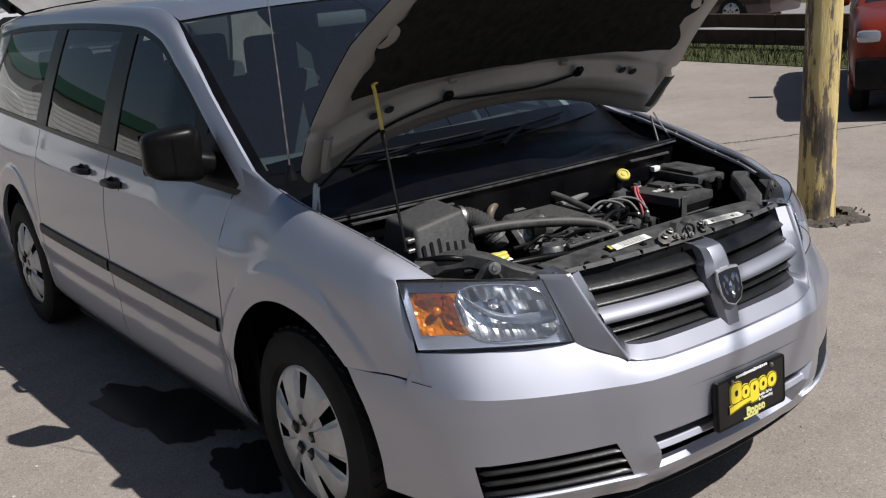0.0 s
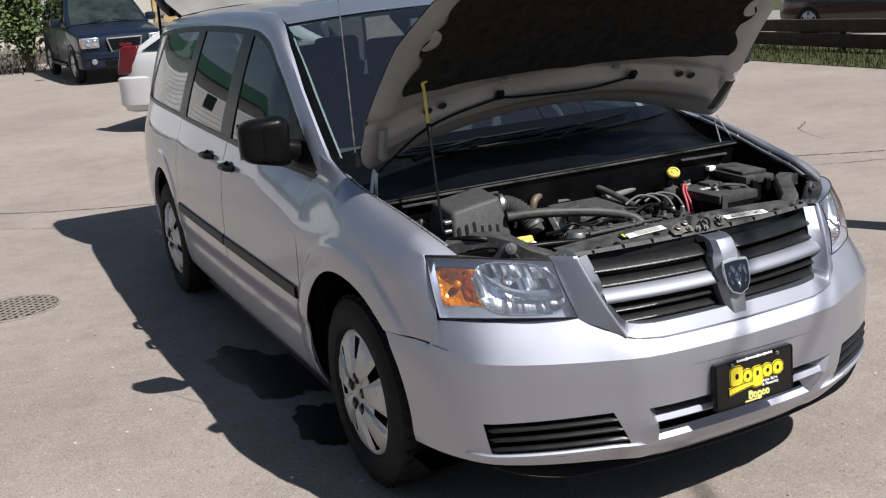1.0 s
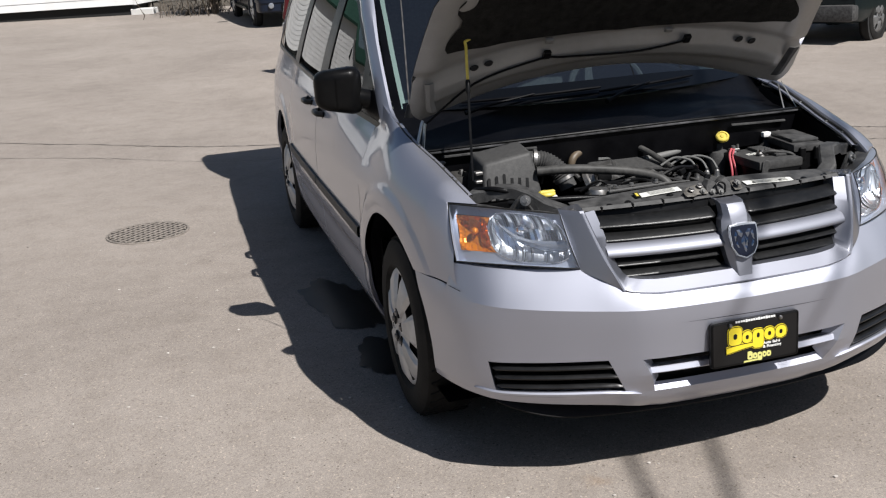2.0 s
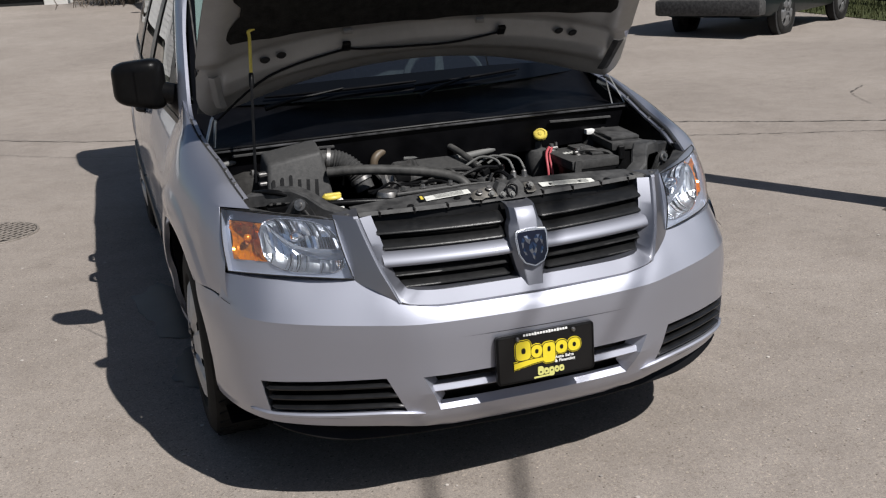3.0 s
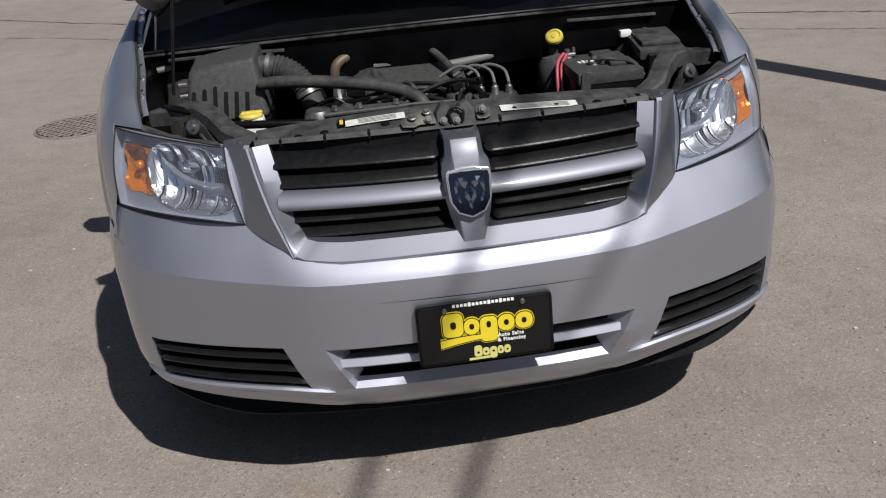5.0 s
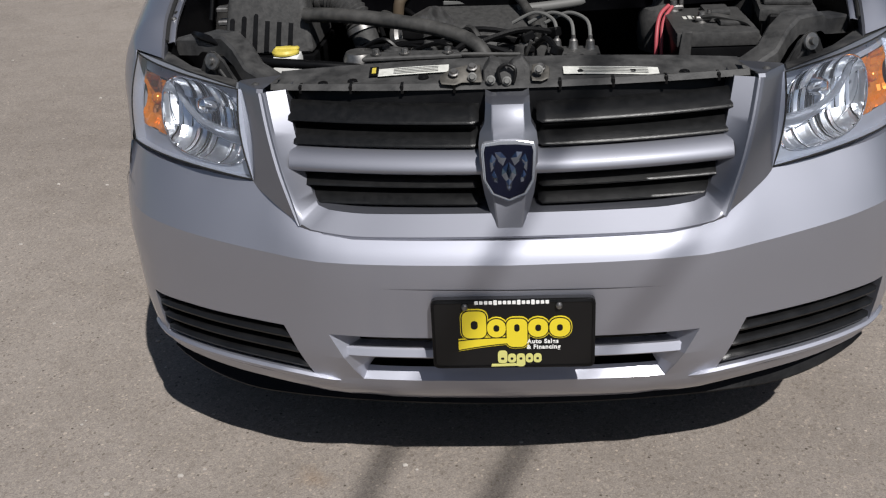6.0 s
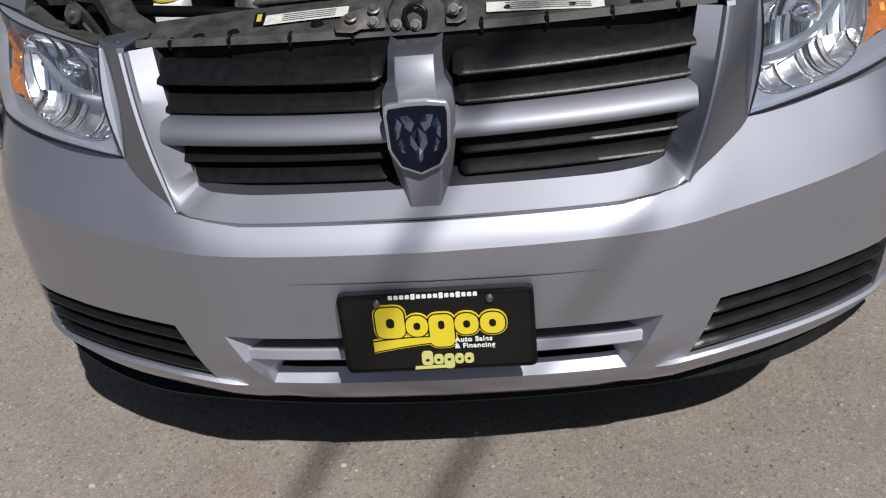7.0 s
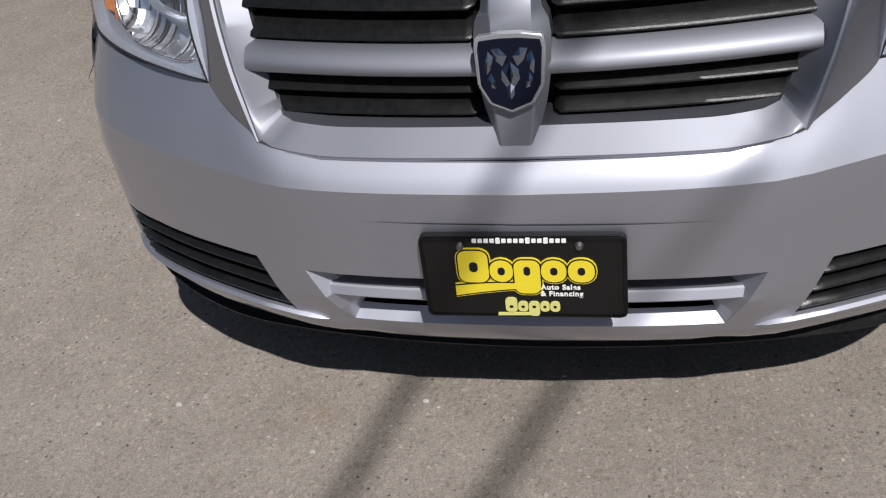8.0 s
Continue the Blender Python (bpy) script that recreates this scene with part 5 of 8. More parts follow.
    rod(bm, [lens_pt(p.x, p.y, 0.034) for p in curve_pts([(0.375, 0.30, 0), (0.40, 0.48, 0), (0.455, 0.63, 0), (0.53, 0.73, 0)], 6)], 0.0012, 6)
    part("lamp_fin", bm, CHROME, lamp)
    # amber reflector, faceted
    bm = bmesh.new()
    tilt = {(a, b): (rf.uniform(-0.004, 0.004), rf.uniform(-0.004, 0.004)) for a in range(9) for b in range(9)}
    rows = []
    for i in range(19):
        row = []
        for j in range(19):
            v = lerp(0.18, 0.80, i / 18)
            u = lerp(0.048, bowl_edge(v), j / 18)
            d = 0.024 + 0.030 * max(0.0, 1 - ((u - 0.20) / 0.17) ** 2 - ((v - 0.48) / 0.34) ** 2) ** 0.6
            a, b = min(j // 3, 5), min(i // 3, 5)
            d += (tilt[a, b][0] * ((j % 3) / 2 - 0.5) + tilt[a, b][1] * ((i % 3) / 2 - 0.5)) * (0 < i < 18 and 0 < j < 18)
            row.append(lens_pt(u, v, d))
        rows.append(row)
    sheet(bm, rows)
    part("turn_signal", bm, AMBER, lamp, "amber faceted turn signal", smooth=5)
    bm = bmesh.new()
    bmesh.ops.create_uvsphere(bm, u_segments=14, v_segments=8, radius=0.013, matrix=Matrix.Translation(lens_pt(0.2, 0.45, 0.040)))
    part("signal_bulb", bm, AMBER, lamp)
    bm = bmesh.new()
    lathe(bm, [(0.0, 0.034), (0.010, 0.033), (0.015, 0.029), (0.018, 0.018), (0.019, 0.0)], 18, Matrix.Translation(lens_pt(0.60, 0.36, 0.084)) @ out.to_track_quat("Z", "Y").to_matrix().to_4x4())
    part("bulb_shield", bm, CHROME, lamp)
    # dark gasket round the lens
    bm = bmesh.new()
    rod(bm, rim_pts, 0.0018, 6, False)
    part("lamp_gasket", bm, SEAM, lamp)

# ---- hood, propped open ----
HINGE = Matrix.Translation((0, 1.100, 1.100)) @ pose(0, 0, 0, -46.0)   # local -y runs to the hood's nose
HLEN = 0.97


def hood_edge(t):
    """Half width at t from rear (0) to nose (1)."""
    return interp(t, [0, 0.02, 0.05, 0.1, 0.3, 0.6, 0.8, 0.92, 1.0], [0.752, 0.775, 0.790, 0.799, 0.797, 0.765, 0.70, 0.60, 0.47])


def hood_pt(u, t, drop=0.0):
    w = hood_edge(t)
    c = 1 - abs(u) ** 2
    rear = 0.150 * c * max(0.0, 1 - t * 1.6) + 0.052 * abs(u) ** 8 * max(0.0, 1 - t * 4)
    z = 0.055 * c + 0.05 * math.sin(math.pi * t) * 1.0 - 0.035 * abs(u) ** 6
    return Vector((w * u, -(rear + t * HLEN - 0.0), z - drop))


NU, NT = 72, 60
bm = bmesh.new()
top = [[hood_pt(lerp(-1, 1, j / NU), i / NT) for j in range(NU + 1)] for i in range(NT + 1)]
sheet(bm, top)
bmesh.ops.transform(bm, matrix=HINGE, verts=bm.verts[:])
hood = part("hood", bm, SILVER, van, "raised hood seen from its grey underside", smooth=60)
# inner panel with a rolled rim
bm = bmesh.new()
rows = []
for i in range(NT + 1):
    t = i / NT
    row = []
    for j in range(NU + 1):
        u = lerp(-1, 1, j / NU)
        e = min(min(t, 1 - t) * 9, (1 - abs(u)) * 8)
        d = 0.004 + 0.030 * min(1.0, e) ** 0.6
        d += 0.016 * step01((t - 0.085) / 0.03) * step01((0.205 - t) / 0.03) * step01((0.93 - abs(u)) / 0.05)
        d -= 0.012 * math.exp(-((t - 0.245) / 0.022) ** 2)
        d += 0.009 * step01((abs(u) - 0.86) / 0.02) * step01((0.955 - abs(u)) / 0.02) * step01((t - 0.22) / 0.05)
        row.append(hood_pt(u, t, d))
    rows.append(row)
sheet(bm, rows)
bmesh.ops.transform(bm, matrix=HINGE, verts=bm.verts[:])
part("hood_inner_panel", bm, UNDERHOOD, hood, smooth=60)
# black insulation pad with a scalloped edge
bm = bmesh.new()
rows = []
for i in range(15):
    s = i / 14
    row = []
    for j in range(41):
        u = lerp(-1, 1, j / 40)
        t0 = 0.275 + 0.075 * u * u - 0.008 * max(0.0, math.cos(u * 8)) ** 6
        t = lerp(t0, 0.93, s)
        wide = 0.865 + 0.03 * math.sin(s * 19)
        row.append(hood_pt(u * wide, t, 0.040 + 0.006 * min(1, min(s, 1 - s) * 8, (1 - abs(u)) * 8)))
    rows.append(row)
sheet(bm, rows)
bmesh.ops.transform(bm, matrix=HINGE, verts=bm.verts[:])
part("insulation_pad", bm, PAD, hood)


for u, t in ((-0.36, 0.262), (0.24, 0.256)):
    # small clips that hold the pad's edge
    bm = bmesh.new()
    box(bm, (-0.016, -0.010, -0.009), (0.016, 0.010, 0.006), 0.005, 2, HINGE @ Matrix.Translation(hood_pt(u, t + 0.07 * u * u, 0.046)))
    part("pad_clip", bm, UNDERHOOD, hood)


def hood_oval(u, t, rx, ry, material, name, drop=0.046):
    bm = bmesh.new()
    c = hood_pt(u, t, drop)
    lathe(bm, [(0, 0.0), (0.8, -0.002), (1.0, 0.002)], 18, HINGE @ Matrix.Translation(c) @ Matrix.Diagonal((rx, ry, 1, 1)))
    return part(name, bm, material, hood)


for sgn in (-1, 1):
    for u in (0.64, 0.71):
        hood_oval(sgn * u, 0.215, 0.017, 0.016, SEAM, "panel_hole", 0.044)
    hood_oval(sgn * 0.83, 0.13, 0.006, 0.006, SEAM, "panel_hole", 0.040)
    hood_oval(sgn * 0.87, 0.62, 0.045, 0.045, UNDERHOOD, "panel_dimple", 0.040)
    # hinge: dark plate on the panel, two bright straps down to the cowl's corner
    bm = bmesh.new()
    inner = [hood_pt(sgn * lerp(0.885, 0.915, k / 6), lerp(0.06, 0.25, k / 6), 0.045) for k in range(7)]
    outer = [hood_pt(sgn * lerp(0.925, 0.955, k / 6), lerp(0.06, 0.25, k / 6), 0.045) for k in range(7)]
    outer[0], inner[6] = lerp(outer[0], outer[1], 0.5), lerp(inner[6], inner[5], 0.6)
    sheet(bm, [[HINGE @ p for p in inner], [HINGE @ lerp(p, q, 0.5) + Vector((0, -0.004, -0.004)) for p, q in zip(inner, outer)], [HINGE @ p for p in outer]])
    thicken(bm, 0.004)
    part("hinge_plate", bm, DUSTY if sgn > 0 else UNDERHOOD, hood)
    for top, foot in (((0.742, 1.006, 1.100), (0.762, 0.985, 0.990)), ((0.752, 1.000, 1.112), (0.802, 0.948, 0.992))):
        bm = bmesh.new()
        a, b = Vector((sgn * top[0], top[1], top[2])), Vector((sgn * foot[0], foot[1], foot[2]))
        d, w = Vector((sgn * 0.0018, -0.001, 0)), Vector((sgn * 0.002, 0.006, 0.002))
        sheet(bm, [[p - d - w, p - d + w, p + d + w, p + d - w, p - d - w] for p in (a, lerp(a, b, 0.12) + w * 0.6, lerp(a, b, 0.85) + w * 0.6, b)])
        strap = part("hood_hinge", bm, CLEANSTEEL, hood, "bright steel hinge strap")
        bm = bmesh.new()
        lathe(bm, [(0, 0.008), (0.006, 0.008), (0.0075, 0.0)], 8, Matrix.Translation(b + Vector((-sgn * 0.003, 0, 0.008))) @ pose(0, 0, 0, 0, -sgn * 90, 0))
        part("hinge_rivet", bm, STEEL, strap)
# washer hose clipped to the panel
bm = bmesh.new()
rod(bm, [HINGE @ p for p in curve_pts([hood_pt(-0.95, 0.02, 0.05), hood_pt(-0.7, 0.14, 0.055), hood_pt(-0.40, 0.185, 0.06), hood_pt(-0.28, 0.17, 0.06), hood_pt(-0.1, 0.15, 0.06), hood_pt(0.12, 0.15, 0.06), hood_pt(0.33, 0.195, 0.055)], 6)], 0.0045, 6)
part("washer_hose", bm, BLACK, hood)
bm = bmesh.new()
for u, t in ((-0.36, 0.195), (0.35, 0.21)):
    box(bm, (-0.014, -0.018, -0.012), (0.014, 0.018, 0.006), 0.003, 1, HINGE @ Matrix.Translation(hood_pt(u, t, 0.05)))
pieces("washer_nozzle", bm, BLACK, hood)
# prop rod with a yellow grip
tip = Vector((-0.624, 0.828, 1.400))
foot = Vector((-0.680, 0.655, 0.945))
bm = bmesh.new()
rod(bm, [foot, lerp(foot, tip, 0.72)], 0.0045, 8)
prop = part("prop_rod", bm, BLACK, van)
bm = bmesh.new()
rod(bm, [lerp(foot, tip, 0.62), lerp(foot, tip, 0.64), lerp(foot, tip, 0.71), lerp(foot, tip, 0.72)], [0.006, 0.0085, 0.0085, 0.007], 10)
part("prop_grip", bm, BLACK, prop)
bm = bmesh.new()
a = lerp(foot, tip, 0.72)
rod(bm, curve_pts([a, lerp(foot, tip, 0.95), tip, tip + Vector((0.05, 0.02, 0.012))], 5), 0.0055, 8)
part("prop_tip", bm, YELLOW, prop, "yellow coated rod end")

# ---- mirrors ----
for sgn in (-1, 1):
    bm = bmesh.new()
    box(bm, (-0.090, -0.052, -0.098), (0.108, 0.052, 0.096), 0.05, 6)
    for v in bm.verts:
        v.co.z *= 1 - 0.27 * max(0.0, v.co.x) / 0.11
        v.co.y += -0.022 * (1 - (v.co.x / 0.11) ** 2) * (v.co.y < 0)
        v.co.z += 0.06 * v.co.x
        v.co.x *= sgn
    bmesh.ops.transform(bm, matrix=Matrix.Translation((sgn * 0.940, 1.610, 1.180)) @ pose(0, 0, 0, 0, 0, sgn * 10), verts=bm.verts[:])
    MIRRORBLACK = varied(mat("mirror_plastic", (0.008, 0.008, 0.009), 0.5, 0, 0.10), 14.0, (0.003, 0.003, 0.0035), (0.006, 0.006, 0.006), rough=(0.24, 0.34), bump=0.05, bump_scale=400)
    mir = part("door_mirror", bm, MIRRORBLACK, van, "black door mirror shell", smooth=60)
    bm = bmesh.new()
    rod(bm, [(sgn * 0.78, 1.56, 1.125), (sgn * 0.82, 1.57, 1.13), (sgn * 0.89, 1.59, 1.150)], [0.05, 0.042, 0.04], 12)
    part("mirror_arm", bm, MIRRORBLACK, mir)
    bm = bmesh.new()
    sheet(bm, [[(sgn * (0.950 + x), 1.668, 1.180 + z) for x in (-0.07, 0.085)] for z in (-0.07, 0.07)])
    part("mirror_glass", bm, CHROME, mir)

# antenna
bm = bmesh.new()
lathe(bm, [(0.0, 0.05), (0.010, 0.048), (0.013, 0.03), (0.020, 0.012), (0.022, 0.0)], 16, pose(-0.768, 1.125, 1.112))
ant = part("antenna_base", bm, BLACK, van)
bm = bmesh.new()
rod(bm, [(-0.768, 1.125, 1.155), (-0.768, 1.13, 1.45), (-0.772, 1.135, 1.80)], [0.003, 0.0025, 0.002], 6)
part("antenna_mast", bm, STEEL, ant)

# ---- cowl and engine bay ----
bm = bmesh.new()
xs = [lerp(-0.80, 0.80, k / 24) for k in range(25)]
def cowl_row(y_c, y_s, z_c, z_s):
    return [(x, lerp(y_c, y_s, (x / 0.8) ** 2), lerp(z_c, z_s, (x / 0.8) ** 2)) for x in xs]
def cowl_fold(rows):
    """Moulded swells and a raised lid towards the passenger's end."""
    out = []
    for k, row in enumerate(rows):
        out.append([(x, y, z + (0.0 if k < 3 or k == len(rows) - 1 else 0.007 * math.sin(x * 9.0 + k * 0.9) + 0.016 * step01((0.19 - abs(x - 0.50)) / 0.05) * (k in (4, 5, 6)))) for x, y, z in row])
    return out
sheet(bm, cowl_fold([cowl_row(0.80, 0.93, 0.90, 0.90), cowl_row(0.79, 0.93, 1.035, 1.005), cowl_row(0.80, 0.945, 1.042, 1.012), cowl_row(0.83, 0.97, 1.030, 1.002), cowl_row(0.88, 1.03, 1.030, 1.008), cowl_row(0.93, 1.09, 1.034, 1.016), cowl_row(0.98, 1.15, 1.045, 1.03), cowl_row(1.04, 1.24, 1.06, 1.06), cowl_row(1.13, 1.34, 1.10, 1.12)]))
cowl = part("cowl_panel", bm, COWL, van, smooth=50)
bm = bmesh.new()
rod(bm, cowl_row(0.786, 0.926, 1.042, 1.012), 0.0042, 8)
part("cowl_seal", bm, varied(mat("gloss_rubber", (0.008, 0.008, 0.009), 0.25, 0, 0.35), 18.0, (0.004, 0.004, 0.004), (0.012, 0.012, 0.012), rough=(0.15, 0.5)), cowl)
# folded strip under the seal, broken pale glints painted into its colour
bm = bmesh.new()
lip = cowl_row(0.7815, 0.9215, 1.0335, 1.0035)
sheet(bm, [[Vector(p) + Vector((0, a, b)) for p in lip] for a, b in ((0.0, -0.004), (-0.003, -0.002), (-0.003, 0.001), (0.003, 0.0035))])
part("cowl_glint_strip", bm, varied(mat("painted_glint_edge", (0.2, 0.2, 0.2), 0.5), 14.0, (0.003, 0.003, 0.003), (0.085, 0.085, 0.09)), cowl)
for u0, u1 in ((-0.72, 0.02), (0.0, 0.62)):
    bm = bmesh.new()
    rod(bm, [screen_pt(lerp(u0, u1, k / 10), 0.018 + 0.022 * k / 10) + Vector((0, -0.012, 0.016)) for k in range(11)], [0.004] + [0.006] * 9 + [0.004], 6)
    blade = part("wiper_blade", bm, COWL, cowl)
    bm = bmesh.new()
    a, b = screen_pt(u0 - 0.02, 0.0) + Vector((0, -0.10, 0.0)), screen_pt(lerp(u0, u1, 0.5), 0.028) + Vector((0, -0.014, 0.024))
    rod(bm, [a, lerp(a, b, 0.3) + Vector((0, 0, 0.006)), b], [0.010, 0.007, 0.004], 8)
    part("wiper_arm", bm, COWL, blade)
for pts in ([(-0.715, 0.886, 0.994), (-0.55, 0.842, 1.002), (-0.386, 0.808, 1.003)], [(0.41, 0.812, 0.999), (0.54, 0.840, 0.990), (0.69, 0.880, 0.979)]):
    # folded metal edges of the firewall
    bm = bmesh.new()
    fl = curve_pts(pts, 6)
    sheet(bm, [[p + Vector((0, a, b)) for p in fl] for a, b in ((-0.006, -0.004), (-0.006, 0.001), (0.002, 0.003), (0.012, -0.004))])
    part("firewall_flange", bm, DUSTY, cowl)
# bay walls and floor
bm = bmesh.new()
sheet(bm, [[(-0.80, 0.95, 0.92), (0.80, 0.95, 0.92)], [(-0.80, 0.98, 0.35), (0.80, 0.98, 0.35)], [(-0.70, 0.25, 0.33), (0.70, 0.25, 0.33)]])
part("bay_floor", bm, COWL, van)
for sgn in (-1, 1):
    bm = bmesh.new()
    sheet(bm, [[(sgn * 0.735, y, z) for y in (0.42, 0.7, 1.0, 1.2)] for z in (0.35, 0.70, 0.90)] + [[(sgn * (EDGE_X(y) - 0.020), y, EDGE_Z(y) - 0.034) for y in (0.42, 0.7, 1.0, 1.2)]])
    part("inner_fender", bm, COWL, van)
    # strut tower with its three nuts
    bm = bmesh.new()
    lathe(bm, [(0.0, 0.07), (0.045, 0.07), (0.06, 0.062), (0.085, 0.055), (0.10, 0.03), (0.115, -0.12)], 24, pose(sgn * 0.655, 0.93, 0.865))
    tower = part("strut_tower", bm, BAY, van)
    bm = bmesh.new()
    for k in range(3):
        a = 2.1 * k + 0.5
        lathe(bm, [(0, 0.018), (0.007, 0.018), (0.009, 0.012), (0.009, 0.0)], 6, pose(sgn * 0.655 + 0.062 * math.cos(a), 0.93 + 0.062 * math.sin(a), 0.925))
    pieces("tower_nut", bm, STEEL, tower)
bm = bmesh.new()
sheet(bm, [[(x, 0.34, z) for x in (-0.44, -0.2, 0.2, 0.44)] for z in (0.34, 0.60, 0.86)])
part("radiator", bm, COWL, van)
# radiator support with its cover
bm = bmesh.new()
rows = []
for y0, z0 in ((0.195, 0.902), (0.205, 0.912), (0.235, 0.918), (0.275, 0.926), (0.315, 0.930), (0.335, 0.915), (0.34, 0.86)):
    rows.append([(x, y0 + 0.18 * x * x, z0 - 0.03 * (x / 0.5) ** 2 * (y0 > 0.22)) for x in np.linspace(-0.46, 0.46, 33)])
sheet(bm, rows)
support = part("radiator_cover", bm, DUSTY, van)
bm = bmesh.new()
for x in np.linspace(-0.40, 0.40, 9):
    if abs(x) > 0.07:
        box(bm, (x - 0.003, 0.195 + 0.18 * x * x, 0.895), (x + 0.003, 0.217 + 0.18 * x * x, 0.914 - 0.02 * x * x), 0.001, 1)
pieces("cover_rib", bm, BLACK, support)
for sgn in (-1, 1):
    # bracket reaching out to the lamp
    bm = bmesh.new()
    path = [Vector((sgn * x, y, z)) for x, y, z in ((0.40, 0.325, 0.895), (0.470, 0.338, 0.892), (0.520, 0.372, 0.912), (0.556, 0.432, 0.938), (0.590, 0.482, 0.950), (0.645, 0.520, 0.948), (0.660, 0.535, 0.936), (0.715, 0.565, 0.930))]
    rows = [[p + Vector((sgn * a, b, c)) for p in path] for a, b, c in ((0.019, -0.022, -0.035), (0.018, -0.021, -0.002), (0.014, -0.017, 0.004), (-0.012, 0.017, 0.004), (-0.016, 0.021, -0.002), (-0.017, 0.022, -0.04))]
    sheet(bm, rows)
    br = part("lamp_bracket", bm, DUSTY, van)
    bm = bmesh.new()
    foot_at = lambda u, v, w: Vector((sgn * 0.602 + u * 0.9, 0.362 + w + u * sgn * 0.5 - 0.25 * v, 0.925 + v))
    prism(bm, [(-0.056, -0.045), (-0.026, 0.004), (-0.012, 0.021), (0.0, 0.025), (0.012, 0.021), (0.026, 0.004), (0.056, -0.045)], foot_at, 0.014)
    bmesh.ops.bevel(bm, geom=bm.edges[:], offset=0.004, segments=2, affect="EDGES")
    foot_part = part("bracket_foot", bm, DUSTY, br)
    for u in (-0.026, 0.0, 0.026):
        bm = bmesh.new()
        rod(bm, [foot_at(u * 0.5, -0.014, -0.002), foot_at(u * 1.25, -0.042, -0.002)], 0.0035, 6)
        part("foot_rib", bm, DUST, foot_part)
    bm = bmesh.new()
    stud = Matrix.Translation((sgn * 0.602, 0.358, 0.929)) @ pose(0, 0, 0, 75, 0, sgn * 28)
    lathe(bm, [(0, 0.014), (0.008, 0.014), (0.009, 0.006), (0.017, 0.005), (0.018, 0.0)], 16, stud)
    part("bolt", bm, STEEL, br)
    # top of the lamp body behind the lens
    bm = bmesh.new()
    sheet(bm, [[(sgn * 0.535, 0.262, 0.902), (sgn * 0.66, 0.36, 0.911), (sgn * 0.80, 0.505, 0.914)], [(sgn * 0.55, 0.33, 0.895), (sgn * 0.67, 0.43, 0.90), (sgn * 0.76, 0.54, 0.91)], [(sgn * 0.56, 0.36, 0.83), (sgn * 0.67, 0.46, 0.83), (sgn * 0.75, 0.56, 0.83)]])
    part("lamp_body", bm, DUSTY, van)
# labels and latch
for x0, x1, y0, y1 in ((-0.250, -0.112, 0.245, 0.275), (0.108, 0.290, 0.222, 0.252)):
    bm = bmesh.new()
    zz = lambda x, y: interp(y, [0.205, 0.235, 0.275, 0.315], [0.912, 0.918, 0.926, 0.930]) - 0.03 * (x / 0.5) ** 2 + 0.004
    yy = lambda x, q: lerp(y0, y1, q) + 0.10 * x * x
    sheet(bm, [[(x, yy(x, q), zz(x, yy(x, q) - 0.18 * x * x) + 0.001) for x in np.linspace(x0, x1, 9)] for q in (0, 0.5, 1)])
    lab = part("warning_label", bm, PAPER, support, "white paper sticker with fine grey print")
    bm = bmesh.new()
    for q in (0.2, 0.4, 0.6, 0.8):
        sheet(bm, [[(x, yy(x, q + h), zz(x, yy(x, q) - 0.18 * x * x) + 0.0022) for x in np.linspace(x0 + 0.03, x1 - 0.02, 7)] for h in (-0.05, 0.05)])
    part("label_line", bm, GREYBAR, lab)
bm = bmesh.new()
prism(bm, [(-0.045, 0.0), (-0.045, 0.035), (-0.03, 0.055), (-0.012, 0.048), (0, 0.03), (0.012, 0.048), (0.03, 0.055), (0.045, 0.035), (0.045, 0.0)], lambda u, v, w: Vector((u, 0.205 + w + v * 0.35, 0.898 + v)), 0.03)
bmesh.ops.bevel(bm, geom=bm.edges[:], offset=0.003, segments=1, affect="EDGES")
latch = part("hood_latch", bm, DUSTY, van)
bm = bmesh.new()
for x, z in ((-0.065, 0.925), (0.06, 0.935), (0.0, 0.915), (-0.03, 0.918)):
    lathe(bm, [(0, 0.008), (0.005, 0.008), (0.006, 0.003), (0.009, 0.002), (0.009, 0)], 10, pose(x, 0.200, z, 70))
pieces("latch_bolt", bm, GREYHOSE, latch)
bm = bmesh.new()
rod(bm, curve_pts([(-0.012, 0.198, 0.912), (-0.016, 0.205, 0.935), (0.0, 0.210, 0.944), (0.016, 0.205, 0.935), (0.012, 0.198, 0.912)], 5), 0.0035, 8)
part("latch_hook", bm, BLACK, latch)
PLATEMETAL = varied(mat("grimy_metal", (0.09, 0.085, 0.075), 0.6, 0.5), 40.0, (0.05, 0.047, 0.042), (0.15, 0.14, 0.125), rough=(0.45, 0.7))
for outline in ([(-0.125, 0.004), (-0.128, 0.022), (-0.108, 0.040), (-0.078, 0.050), (-0.050, 0.050), (-0.046, 0.006), (-0.085, 0.010), (-0.098, 0.000)],
                [(0.046, 0.006), (0.048, 0.046), (0.066, 0.050), (0.082, 0.038), (0.080, 0.012), (0.066, 0.004)]):
    bm = bmesh.new()
    prism(bm, outline, lambda u, v, w: Vector((u, 0.190 + w * 0.7 + v * 0.85, 0.912 + v * 0.45 + w * 0.7)), 0.006)
    bmesh.ops.bevel(bm, geom=bm.edges[:], offset=0.0015, segments=1, affect="EDGES")
    part("latch_plate", bm, PLATEMETAL, latch)
bm = bmesh.new()
